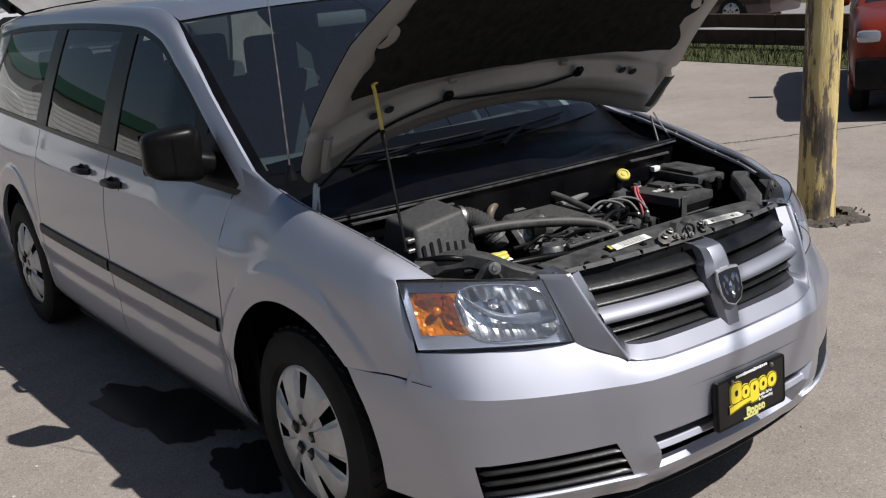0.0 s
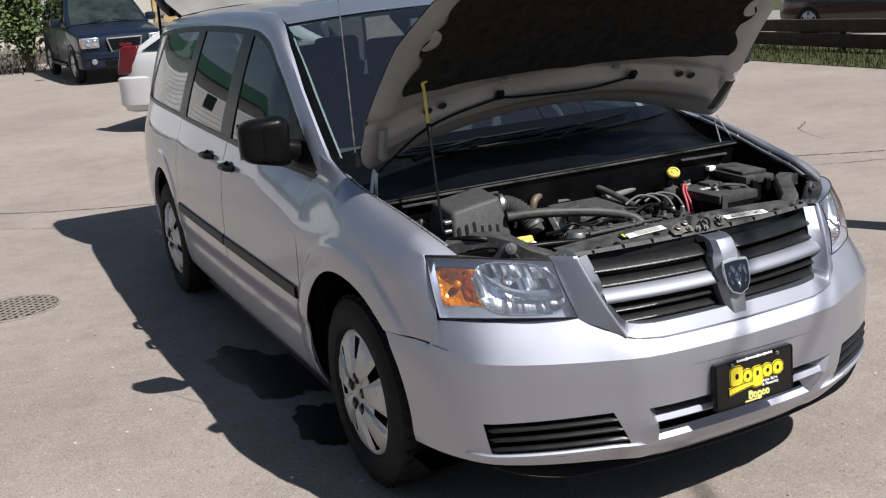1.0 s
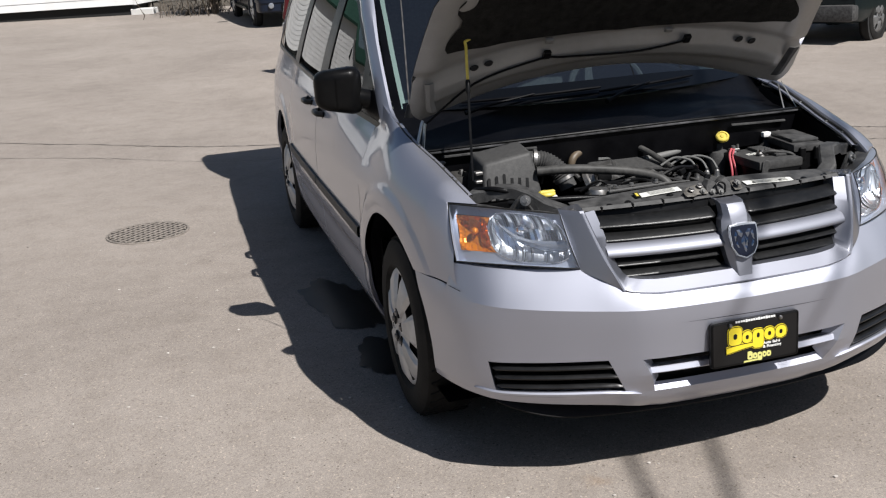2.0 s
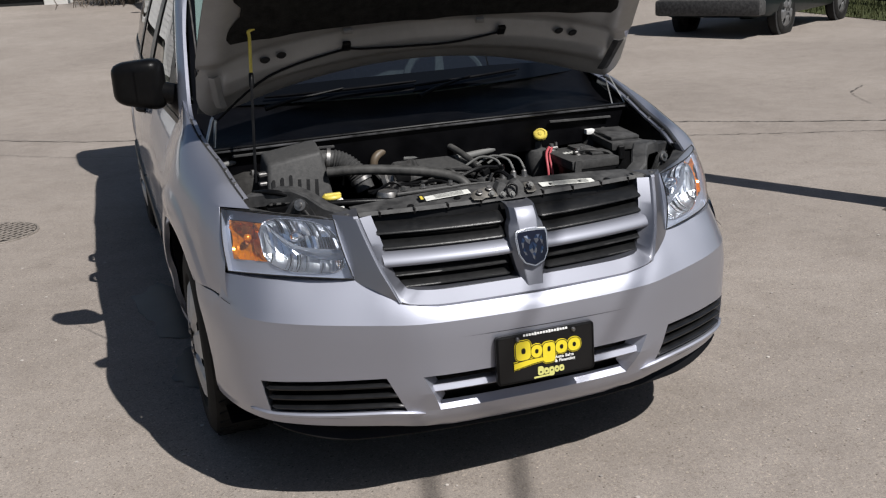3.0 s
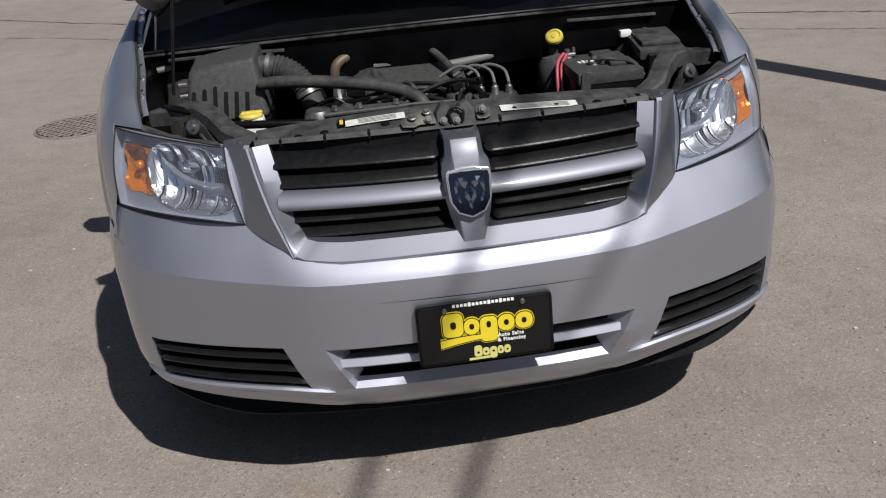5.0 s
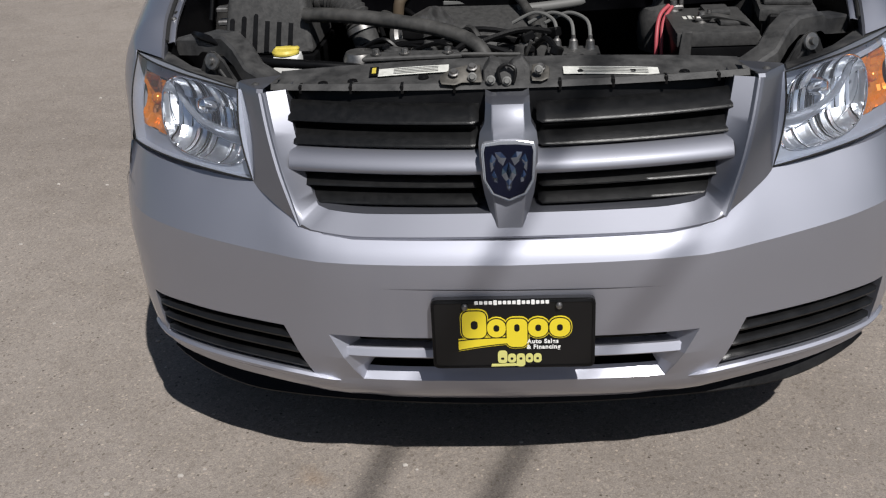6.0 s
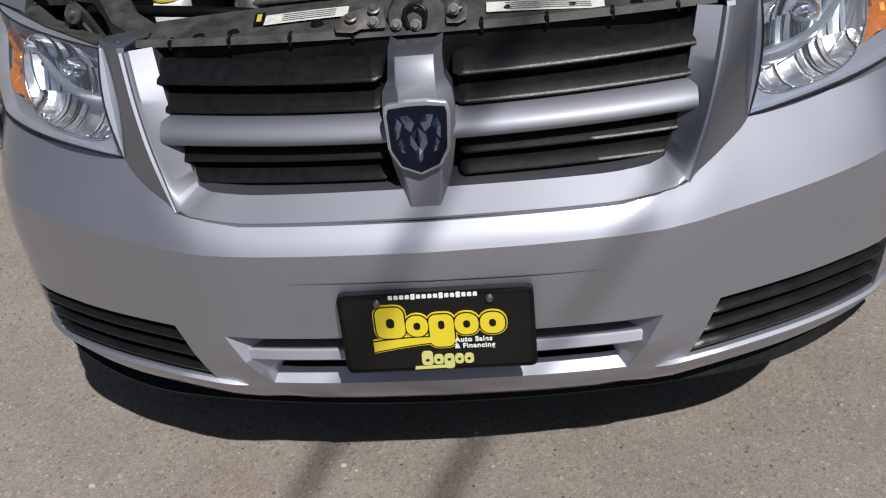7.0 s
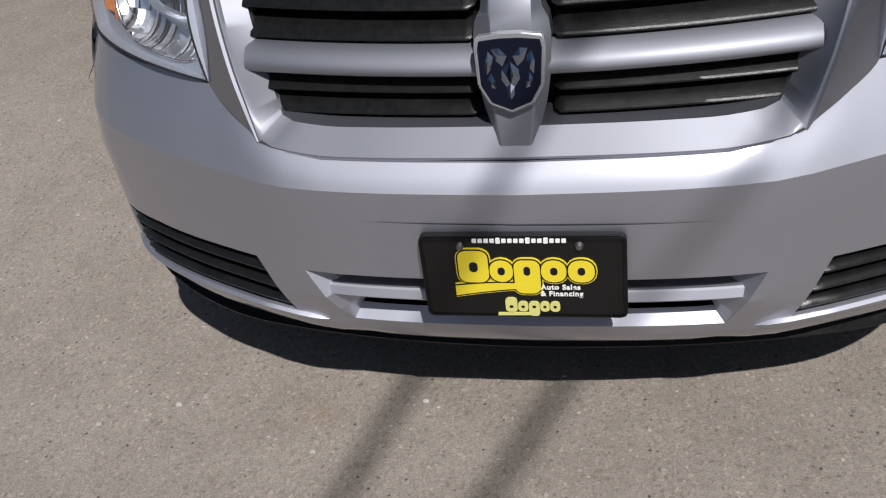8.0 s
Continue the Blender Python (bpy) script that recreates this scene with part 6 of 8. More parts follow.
for u, v in ((-0.10, 0.022), (-0.065, 0.036), (0.064, 0.030)):
    lathe(bm, [(0, 0.007), (0.006, 0.007), (0.007, 0.003), (0.010, 0.002), (0.010, 0)], 10, pose(u, 0.190 + v * 0.85, 0.921 + v * 0.45, 28))
pieces("plate_bolt", bm, STEEL, latch)
# push pins in the cover
bm = bmesh.new()
for x in (-0.36, -0.30, -0.16, 0.14, 0.24, 0.34):
    y = 0.232 + 0.18 * x * x
    lathe(bm, [(0, 0.004), (0.005, 0.004), (0.006, 0.0025), (0.010, 0.002), (0.011, -0.003)], 12, pose(x, y, 0.9195 - 0.03 * (x / 0.5) ** 2, 12))
pieces("push_pin", bm, BLACK, support)
# black and yellow mark at the end of the first sticker
bm = bmesh.new()
sheet(bm, [[(x, 0.248 + 0.03 * q + 0.10 * x * x, 0.9255 - 0.03 * (x / 0.5) ** 2 + 0.009 * q) for x in (-0.268, -0.259, -0.250)] for q in (0, 0.5, 1)])
mark = part("sticker_mark", bm, SIGNBLACK, support)
bm = bmesh.new()
sheet(bm, [[(x, 0.254 + 0.018 * q + 0.10 * x * x, 0.9285 - 0.03 * (x / 0.5) ** 2 + 0.006 * q) for x in (-0.263, -0.259, -0.255)] for q in (0, 0.5, 1)])
part("sticker_symbol", bm, YELLOW, mark)

# air box: tapered lid; raised black capsules stand for the shade in its front grooves
def solid(lo, hi, bevel, seg=3):
    """A closed block between two quads of corner points, edges rounded."""
    bm = bmesh.new()
    a, b = [bm.verts.new(p) for p in lo], [bm.verts.new(p) for p in hi]
    bm.faces.new(a[::-1])
    bm.faces.new(b)
    for k in range(4):
        bm.faces.new((a[k], a[(k + 1) % 4], b[(k + 1) % 4], b[k]))
    bmesh.ops.recalc_face_normals(bm, faces=bm.faces[:])
    bmesh.ops.bevel(bm, geom=bm.edges[:], offset=bevel, segments=seg, affect="EDGES", profile=0.6)
    return bm


airbox = part("air_box", solid([(-0.655, 0.618, 0.868), (-0.440, 0.618, 0.868), (-0.430, 0.850, 0.868), (-0.650, 0.850, 0.868)], [(-0.636, 0.668, 0.996), (-0.462, 0.660, 1.022), (-0.450, 0.815, 1.034), (-0.630, 0.828, 1.008)], 0.014), DUST, van, "dusty black ribbed air filter box")
part("air_box_base", solid([(-0.640, 0.630, 0.74), (-0.450, 0.630, 0.74), (-0.450, 0.840, 0.74), (-0.640, 0.840, 0.74)], [(-0.660, 0.612, 0.866), (-0.436, 0.612, 0.866), (-0.426, 0.856, 0.866), (-0.655, 0.856, 0.866)], 0.006, 2), BLACK, airbox)
for k in range(6):
    x, zt = -0.634 + 0.0275 * k, 0.943 + 0.0042 * k
    on_front = lambda u, v, w: Vector((x + u + 0.10 * (v - 0.87), 0.6165 + 0.36 * (v - 0.868) - 0.94 * w, v + 0.34 * w))
    bm = bmesh.new()
    outline = [(-0.0055, 0.876), (0.0055, 0.876)] + [(0.0055 * math.cos(a), zt + 0.0055 * math.sin(a)) for a in np.linspace(0, math.pi, 7)]
    prism(bm, outline, on_front, 0.0035)
    part("air_box_groove_shade", bm, BLACK, airbox)
for z in (0.935, 0.965):
    bm = bmesh.new()
    box(bm, (-0.668, 0.66, z - 0.006), (-0.640, 0.69, z + 0.006), 0.003, 1)
    part("air_box_clip", bm, STEEL, airbox)
# ribbed intake elbow with steel clamps
duct = curve_pts([(-0.478, 0.735, 0.978), (-0.428, 0.725, 0.977), (-0.388, 0.715, 0.966), (-0.354, 0.700, 0.940), (-0.335, 0.685, 0.908), (-0.322, 0.672, 0.872)], 9)
bm = bmesh.new()
rod(bm, duct, [0.031 + 0.0045 * (k % 2) * (12 < k < 36) for k in range(len(duct))], 18)
inlet = part("intake_duct", bm, DUST, van)
for k in (9, 37):
    bm = bmesh.new()
    d = (duct[k + 1] - duct[k]).normalized()
    rod(bm, [duct[k] - d * 0.006, duct[k] + d * 0.006], 0.0375, 20)
    part("hose_clamp", bm, STEEL, inlet)
# engine top
bm = bmesh.new()
box(bm, (-0.20, 0.62, 0.78), (0.10, 0.86, 0.93), 0.03, 3)
for w in bm.verts:
    w.co.z -= 0.25 * max(0, 0.80 - w.co.y) * (w.co.z > 0.88)
engine = part("intake_manifold", bm, DUST, van)
bm = bmesh.new()
box(bm, (-0.15, 0.80, 0.925), (-0.055, 0.822, 0.940), 0.004, 1)
part("manifold_rail", bm, GREYHOSE, engine)
bm = bmesh.new()
for k in range(4):
    x = -0.16 + k * 0.07
    box(bm, (x, 0.56, 0.78), (x + 0.045, 0.68, 0.885), 0.014, 2)
pieces("manifold_runner", bm, DUST, engine)
bm = bmesh.new()
lathe(bm, [(0, 0.06), (0.045, 0.058), (0.052, 0.045), (0.054, 0.0)], 20, pose(-0.16, 0.56, 0.83))
lathe(bm, [(0, 0.02), (0.07, 0.018), (0.075, 0.0)], 20, pose(-0.20, 0.48, 0.83, 10))
box(bm, (-0.38, 0.44, 0.80), (-0.16, 0.52, 0.845), 0.012, 2)
box(bm, (-0.33, 0.52, 0.78), (-0.22, 0.62, 0.84), 0.014, 2)
box(bm, (-0.05, 0.46, 0.74), (0.10, 0.58, 0.83), 0.015, 2)
part("engine_front_cover", bm, BAY, engine)
bm = bmesh.new()
box(bm, (0.090, 0.505, 0.83), (0.205, 0.565, 0.882), 0.008, 2, pose(0, 0, 0, 0, 0, 0))
coil = part("ignition_coil", bm, DUST, engine)
for k in range(3):
    x, y = 0.112 + 0.036 * k, 0.545 - 0.006 * k
    bm = bmesh.new()
    lathe(bm, [(0, 0.030), (0.0045, 0.030), (0.005, 0.022), (0.009, 0.018), (0.010, 0.008), (0.012, 0.0)], 12, pose(x, y, 0.882))
    part("coil_post", bm, STEEL, engine)
    bm = bmesh.new()
    rod(bm, curve_pts([(x, y, 0.908), (x - 0.006, y + 0.035, 0.936), (x - 0.045, y + 0.075, 0.944), (x - 0.095, y + 0.085, 0.920)], 6), 0.0042, 8)
    part("plug_lead", bm, GREYHOSE, engine)
bm = bmesh.new()
for k in range(4):
    box(bm, (0.088 + 0.036 * k, 0.497, 0.835), (0.097 + 0.036 * k, 0.507, 0.878), 0.002, 1)
pieces("coil_rib", bm, BLACK, engine)
bm = bmesh.new()
box(bm, (-0.30, 0.42, 0.55), (0.30, 0.80, 0.80), 0.03, 2)
part("engine_block", bm, BAY, van)
# hoses
for nm, pts, r, mt in (
        ("coolant_hose", [(-0.455, 0.63, 0.955), (-0.36, 0.60, 0.957), (-0.26, 0.57, 0.95), (-0.14, 0.53, 0.935), (-0.06, 0.48, 0.91), (-0.03, 0.44, 0.86)], 0.0165, HOSE),
        ("vacuum_hose", [(-0.26, 0.80, 0.90), (-0.25, 0.80, 0.945), (-0.21, 0.82, 0.964), (-0.15, 0.85, 0.962), (-0.09, 0.86, 0.975)], 0.014, TANHOSE),
        ("heater_hose", [(0.03, 0.78, 0.915), (0.12, 0.80, 0.918), (0.20, 0.82, 0.925), (0.245, 0.84, 0.945), (0.262, 0.85, 0.972)], 0.012, GREYHOSE),
        ("fuel_line", [(0.0, 0.84, 0.965), (0.03, 0.78, 0.95), (0.06, 0.70, 0.92), (0.08, 0.62, 0.89)], 0.011, HOSE),
        ("wiring_loom", [(-0.62, 0.47, 0.90), (-0.5, 0.42, 0.905), (-0.38, 0.40, 0.90), (-0.25, 0.40, 0.885)], 0.010, BLACK),
        ("wiring_loom", [(-0.70, 0.58, 0.93), (-0.66, 0.50, 0.945), (-0.60, 0.47, 0.93), (-0.54, 0.45, 0.90)], 0.009, BLACK),
        ("brake_line", [(-0.75, 0.90, 0.965), (-0.55, 0.93, 0.98), (-0.35, 0.93, 0.985)], 0.009, GREYHOSE),
        ("brake_line", [(-0.76, 0.93, 0.99), (-0.5, 0.90, 1.005), (-0.25, 0.86, 1.015)], 0.005, STEEL),
        ("positive_cable", [(0.388, 0.772, 0.914), (0.364, 0.745, 0.896), (0.353, 0.71, 0.85), (0.353, 0.69, 0.76)], 0.0048, RED),
        ("positive_cable", [(0.396, 0.768, 0.912), (0.372, 0.735, 0.888), (0.364, 0.70, 0.85), (0.365, 0.68, 0.76)], 0.0042, RED)):
    bm = bmesh.new()
    rod(bm, curve_pts(pts, 7), r, 12)
    part(nm, bm, mt, van)
# throttle body and small fittings round the engine
bm = bmesh.new()
lathe(bm, [(0.0, 0.06), (0.050, 0.06), (0.054, 0.05), (0.054, -0.03), (0.062, -0.035), (0.062, -0.05), (0, -0.05)], 22, pose(-0.19, 0.675, 0.885, 0, 62, -30))
throttle = part("throttle_body", bm, STEEL, van, "cast metal throttle body")
bm = bmesh.new()
box(bm, (-0.235, 0.61, 0.895), (-0.175, 0.65, 0.925), 0.006, 2)
part("throttle_motor", bm, BLACK, throttle)
bm = bmesh.new()
rod(bm, curve_pts([(-0.30, 0.45, 0.890), (-0.24, 0.43, 0.900), (-0.17, 0.44, 0.896), (-0.10, 0.47, 0.885)], 5), 0.018, 12)
lathe(bm, [(0, 0.028), (0.030, 0.026), (0.036, 0.014), (0.037, 0.0)], 18, pose(-0.31, 0.45, 0.888))
part("thermostat_housing", bm, STEEL, van)
bm = bmesh.new()
prism(bm, [(-0.10, -0.018), (-0.085, 0.016), (-0.02, 0.02), (0.06, 0.012), (0.10, 0.02), (0.11, -0.012)], lambda u, v, w: Vector((-0.20 + u, 0.405 + v * 0.9, 0.908 + w + 0.10 * v)), 0.010)
bmesh.ops.bevel(bm, geom=bm.edges[:], offset=0.003, segments=1, affect="EDGES")
mount = part("mount_bracket", bm, DUST, van)
bm = bmesh.new()
for x in (-0.27, -0.21, -0.12):
    lathe(bm, [(0, 0.012), (0.007, 0.012), (0.008, 0.004), (0.012, 0.003), (0.012, 0)], 8, pose(x, 0.405, 0.918))
pieces("mount_bolt", bm, STEEL, mount)
for x, y, z, r, h in ((-0.24, 0.50, 0.885, 0.026, 0.022), (-0.17, 0.52, 0.880, 0.020, 0.034), (-0.09, 0.545, 0.885, 0.024, 0.026), (0.04, 0.54, 0.878, 0.022, 0.020)):
    bm = bmesh.new()
    lathe(bm, [(0, h), (r * 0.55, h), (r * 0.6, h * 0.75), (r, h * 0.6), (r * 1.05, 0), (r * 1.05, -0.04)], 16, pose(x, y, z, -8, 6))
    boss = part("sensor_housing", bm, DUST, van)
    bm = bmesh.new()
    box(bm, (-0.010, -r - 0.016, 0.0), (0.010, -r + 0.004, 0.014), 0.003, 1, pose(x, y, z, -8, 6, 60 * x * 10))
    part("sensor_plug", bm, BLACK, boss)
rr = random.Random(77)
for k in range(16):
    # plugs along the wiring
    x, y = rr.uniform(-0.34, 0.12), rr.uniform(0.42, 0.60)
    z = 0.880 + rr.uniform(-0.015, 0.035)
    bm = bmesh.new()
    box(bm, (-0.015, -0.010, -0.010), (0.015, 0.010, 0.010), 0.003, 1, pose(x, y, z, rr.uniform(-20, 20), rr.uniform(-20, 20), rr.uniform(0, 180)))
    plug = part("wiring_plug", bm, rr.choice((BLACK, DUST, GREYHOSE, BLACK)), van)
    bm = bmesh.new()
    a = Vector((x, y, z))
    b = Vector((rr.uniform(-0.36, 0.14), rr.uniform(0.42, 0.62), 0.868 + rr.uniform(-0.02, 0.03)))
    rod(bm, curve_pts([a, lerp(a, b, 0.4) + Vector((0, 0, rr.uniform(0.01, 0.04))), b], 6), rr.choice((0.004, 0.005, 0.007)), 6)
    part("wire", bm, rr.choice((BLACK, HOSE, BLACK)), plug)
# dipstick, coil rail bolts, loom clips
bm = bmesh.new()
rod(bm, curve_pts([(0.03, 0.52, 0.80), (0.04, 0.50, 0.87), (0.055, 0.49, 0.915)], 5), 0.004, 8)
part("dipstick_tube", bm, STEEL, van)
bm = bmesh.new()
for k in range(7):
    x = -0.17 + 0.04 * k
    lathe(bm, [(0, 0.010), (0.006, 0.010), (0.007, 0.004), (0.010, 0.003), (0.010, 0)], 8, pose(x, 0.845 - 0.01 * (k % 2), 0.930))
pieces("rail_bolt", bm, STEEL, engine)
for k in range(5):
    bm = bmesh.new()
    x = -0.36 + 0.05 * k
    rod(bm, curve_pts([(x, 0.84, 0.86), (x + 0.01, 0.82, 0.90 + 0.008 * (k % 3)), (x + 0.05, 0.78, 0.90), (x + 0.07, 0.74, 0.87)], 5), 0.006 + 0.002 * (k % 2), 8)
    part("vacuum_line", bm, HOSE if k % 2 else BLACK, van)
for x0, x1, y, z in ((-0.66, -0.30, 0.90, 0.955), (0.05, 0.36, 0.885, 0.945), (0.42, 0.70, 0.90, 0.965)):
    bm = bmesh.new()
    rod(bm, curve_pts([(x0, y + 0.02, z), (lerp(x0, x1, 0.35), y - 0.01, z + 0.012), (lerp(x0, x1, 0.7), y + 0.01, z - 0.006), (x1, y + 0.02, z + 0.005)], 7), 0.009, 8)
    loom = part("wiring_loom", bm, BLACK, van)
    bm = bmesh.new()
    for q in (0.25, 0.6, 0.85):
        box(bm, (-0.006, -0.012, -0.012), (0.006, 0.012, 0.014), 0.002, 1, pose(lerp(x0, x1, q), y + 0.002, z + 0.004))
    pieces("loom_clip", bm, GREYHOSE, loom)
# battery
bm = bmesh.new()
box(bm, (0.378, 0.565, 0.68), (0.552, 0.800, 0.868), 0.006, 2)
battery = part("battery", bm, BLACK, van, "black car battery with a dusty top")
bm = bmesh.new()
box(bm, (0.375, 0.562, 0.868), (0.555, 0.803, 0.900), 0.006, 2)
part("battery_lid", bm, DUST, battery)
for lo, hi in (((0.462, 0.715, 0.900), (0.522, 0.782, 0.912)), ((0.478, 0.615, 0.900), (0.545, 0.675, 0.911))):
    bm = bmesh.new()
    box(bm, lo, hi, 0.005, 2)
    part("vent_cap", bm, DUST, battery)
for x, y, w in ((0.400, 0.778, 0.018), (0.445, 0.660, 0.016)):
    bm = bmesh.new()
    lathe(bm, [(0, 0.024), (0.008, 0.024), (0.010, 0.004), (0.015, 0.0)], 12, pose(x, y, 0.900))
    box(bm, (x - w, y - 0.010, 0.903), (x + w * 1.3, y + 0.012, 0.914), 0.003, 1)
    lathe(bm, [(0, 0.016), (0.005, 0.016), (0.006, 0.0)], 6, pose(x + w, y, 0.912))
    part("battery_terminal", bm, STEEL, battery)
bm = bmesh.new()
rod(bm, curve_pts([(0.445, 0.655, 0.912), (0.470, 0.640, 0.918), (0.500, 0.630, 0.914), (0.540, 0.610, 0.905), (0.565, 0.600, 0.87)], 6), 0.006, 8)
part("earth_cable", bm, HOSE, battery)
bm = bmesh.new()
for k in range(4):
    # worn print on the lid, a few pale flecks
    box(bm, (0.410 + 0.012 * k, 0.690, 0.9002), (0.418 + 0.012 * k, 0.712 + 0.006 * (k % 2), 0.9012), 0, 1)
pieces("lid_print", bm, PAPER, battery)
bm = bmesh.new()
prism(bm, [(-0.015, 0.0), (0.015, 0.0), (0.012, 0.10), (-0.010, 0.10)], lambda u, v, w: Vector((0.388 + u + 0.08 * v, 0.556 - w + 0.04 * v, 0.805 + v)), 0.005)
bmesh.ops.bevel(bm, geom=bm.edges[:], offset=0.0015, segments=1, affect="EDGES")
part("battery_strap", bm, DUST, battery)
bm = bmesh.new()
box(bm, (0.380, 0.560, 0.835), (0.550, 0.566, 0.842), 0.002, 1)
part("case_ridge", bm, DUSTY, battery)
# fuse box with a stepped lid
bm = bmesh.new()
FB = Matrix.Translation((0.645, 0.750, 0.84)) @ pose(0, 0, 0, 0, 0, -8)
box(bm, (-0.056, -0.118, -0.06), (0.056, 0.118, 0.062), 0.008, 2, FB)
fuse = part("fuse_box", bm, BLACK, van)
bm = bmesh.new()
box(bm, (-0.062, -0.124, 0.062), (0.062, 0.124, 0.090), 0.006, 2, FB)
lid = part("fuse_box_lid", bm, DUSTY, fuse)
bm = bmesh.new()
box(bm, (-0.050, -0.085, 0.090), (0.056, 0.116, 0.103), 0.006, 2, FB)
part("lid_step", bm, DUSTY, lid)
for x in (-0.03, 0.028):
    bm = bmesh.new()
    box(bm, (x - 0.012, -0.136, 0.030), (x + 0.012, -0.118, 0.080), 0.004, 1, FB)
    part("fuse_box_clip", bm, BLACK, fuse)
bm = bmesh.new()
box(bm, (0.575, 0.845, 0.925), (0.610, 0.870, 0.945), 0.006, 2)
part("connector", bm, WHITE, van)
# coolant reservoir with a yellow cap, washer cap
bm = bmesh.new()
lathe(bm, [(0, 0.0), (0.040, 0.0), (0.046, 0.04), (0.044, 0.085), (0.034, 0.105), (0.016, 0.112), (0.014, 0.138)], 20, pose(0.370, 0.850, 0.795, 8))
tank = part("coolant_tank", bm, DUST, van)
bm = bmesh.new()
CAP = pose(0.372, 0.812, 0.954, 40, 0, -22) @ Matrix.Diagonal((1.12, 1.12, 1.0, 1))
lathe(bm, [(0, 0.010), (0.006, 0.010), (0.008, 0.0075), (0.014, 0.0075), (0.016, 0.011), (0.020, 0.011), (0.0225, 0.008), (0.023, 0.0), (0.019, -0.006), (0.0, -0.006)], 24, CAP)
part("coolant_cap", bm, YELLOW, tank, "round yellow filler cap")
bm = bmesh.new()
box(bm, (-0.505, 0.46, 0.84), (-0.445, 0.52, 0.905), 0.012, 2)
wash = part("washer_filler", bm, WHITE, van)
bm = bmesh.new()
lathe(bm, [(0, 0.010), (0.026, 0.009), (0.030, 0.004), (0.030, 0.0)], 18, pose(-0.478, 0.490, 0.906))
box(bm, (-0.502, 0.484, 0.911), (-0.448, 0.500, 0.919), 0.003, 1)
part("washer_cap", bm, YELLOW, wash, "yellow washer fluid cap")

# ---- interior ----
bm = bmesh.new()
sheet(bm, [[(x, y + 0.12 * (x / 0.8) ** 2, z) for x in np.linspace(-0.76, 0.76, 13)] for y, z in ((1.16, 1.085), (1.35, 1.105), (1.60, 1.10), (1.68, 1.05), (1.70, 0.85))])
part("dashboard", bm, DASH, van)
for sx in (-0.38, 0.38):
    bm = bmesh.new()
    box(bm, (sx - 0.25, 2.0, 0.45), (sx + 0.25, 2.5, 0.65), 0.06, 3)
    seat = part("front_seat", bm, SEAT, van)
    bm = bmesh.new()
    box(bm, (-0.24, -0.07, 0), (0.24, 0.07, 0.62), 0.06, 3, pose(sx, 2.48, 0.62, -14))
    part("seat_back", bm, SEAT, seat)
    bm = bmesh.new()
    box(bm, (-0.13, -0.05, 0), (0.13, 0.05, 0.17), 0.045, 3, pose(sx, 2.67, 1.26, -10))
    part("headrest", bm, SEAT, seat)
bm = bmesh.new()
box(bm, (-0.65, 3.35, 0.6), (0.65, 3.5, 1.25), 0.06, 2)
box(bm, (-0.65, 4.25, 0.6), (0.65, 4.4, 1.28), 0.06, 2)
pieces("rear_bench", bm, SEAT, van)
bm = bmesh.new()
for y in (3.46, 4.36):
    for x in (-0.42, 0.0, 0.42):
        box(bm, (x - 0.15, y - 0.05, 1.22), (x + 0.15, y + 0.05, 1.45), 0.045, 3)
pieces("rear_headrest", bm, SEAT, van)
for sgn in (-1, 1):
    bm = bmesh.new()
    rows = [[screen_edge(k / 12) + Vector((-a, 0.05 + b, -0.03 - c)) for k in range(13)] for a, b, c in ((0.0, 0.0, 0.0), (0.035, 0.02, 0.0), (0.045, 0.08, 0.02))]
    rows = [[Vector((sgn * p.x, p.y, p.z)) for p in r] for r in rows]
    sheet(bm, rows)
    part("pillar_trim", bm, TRIMLIGHT, van)
bm = bmesh.new()
bm_ring = [Vector((0.38 + 0.19 * math.cos(a), 1.84 + 0.06 * math.sin(a), 1.02 + 0.17 * math.sin(a))) for a in np.linspace(0, 2 * math.pi, 25)]
rod(bm, bm_ring, 0.016, 8, False)
rod(bm, [(0.20, 1.84, 1.02), (0.38, 1.86, 1.0), (0.56, 1.84, 1.02)], 0.02, 8)
part("steering_wheel", bm, SEAT, van)
bm = bmesh.new()
sheet(bm, [[(x, y, 1.585 + 0.03 * (1 - (x / 0.65) ** 2)) for x in np.linspace(-0.62, 0.62, 7)] for y in (2.1, 3.0, 4.0, 5.0)])
part("headliner", bm, TRIMLIGHT, van)
box_bm = bmesh.new()
box(box_bm, (-0.12, 1.98, 1.52), (0.12, 2.01, 1.58), 0.02, 2)
part("rear_view_mirror", box_bm, DASH, van)

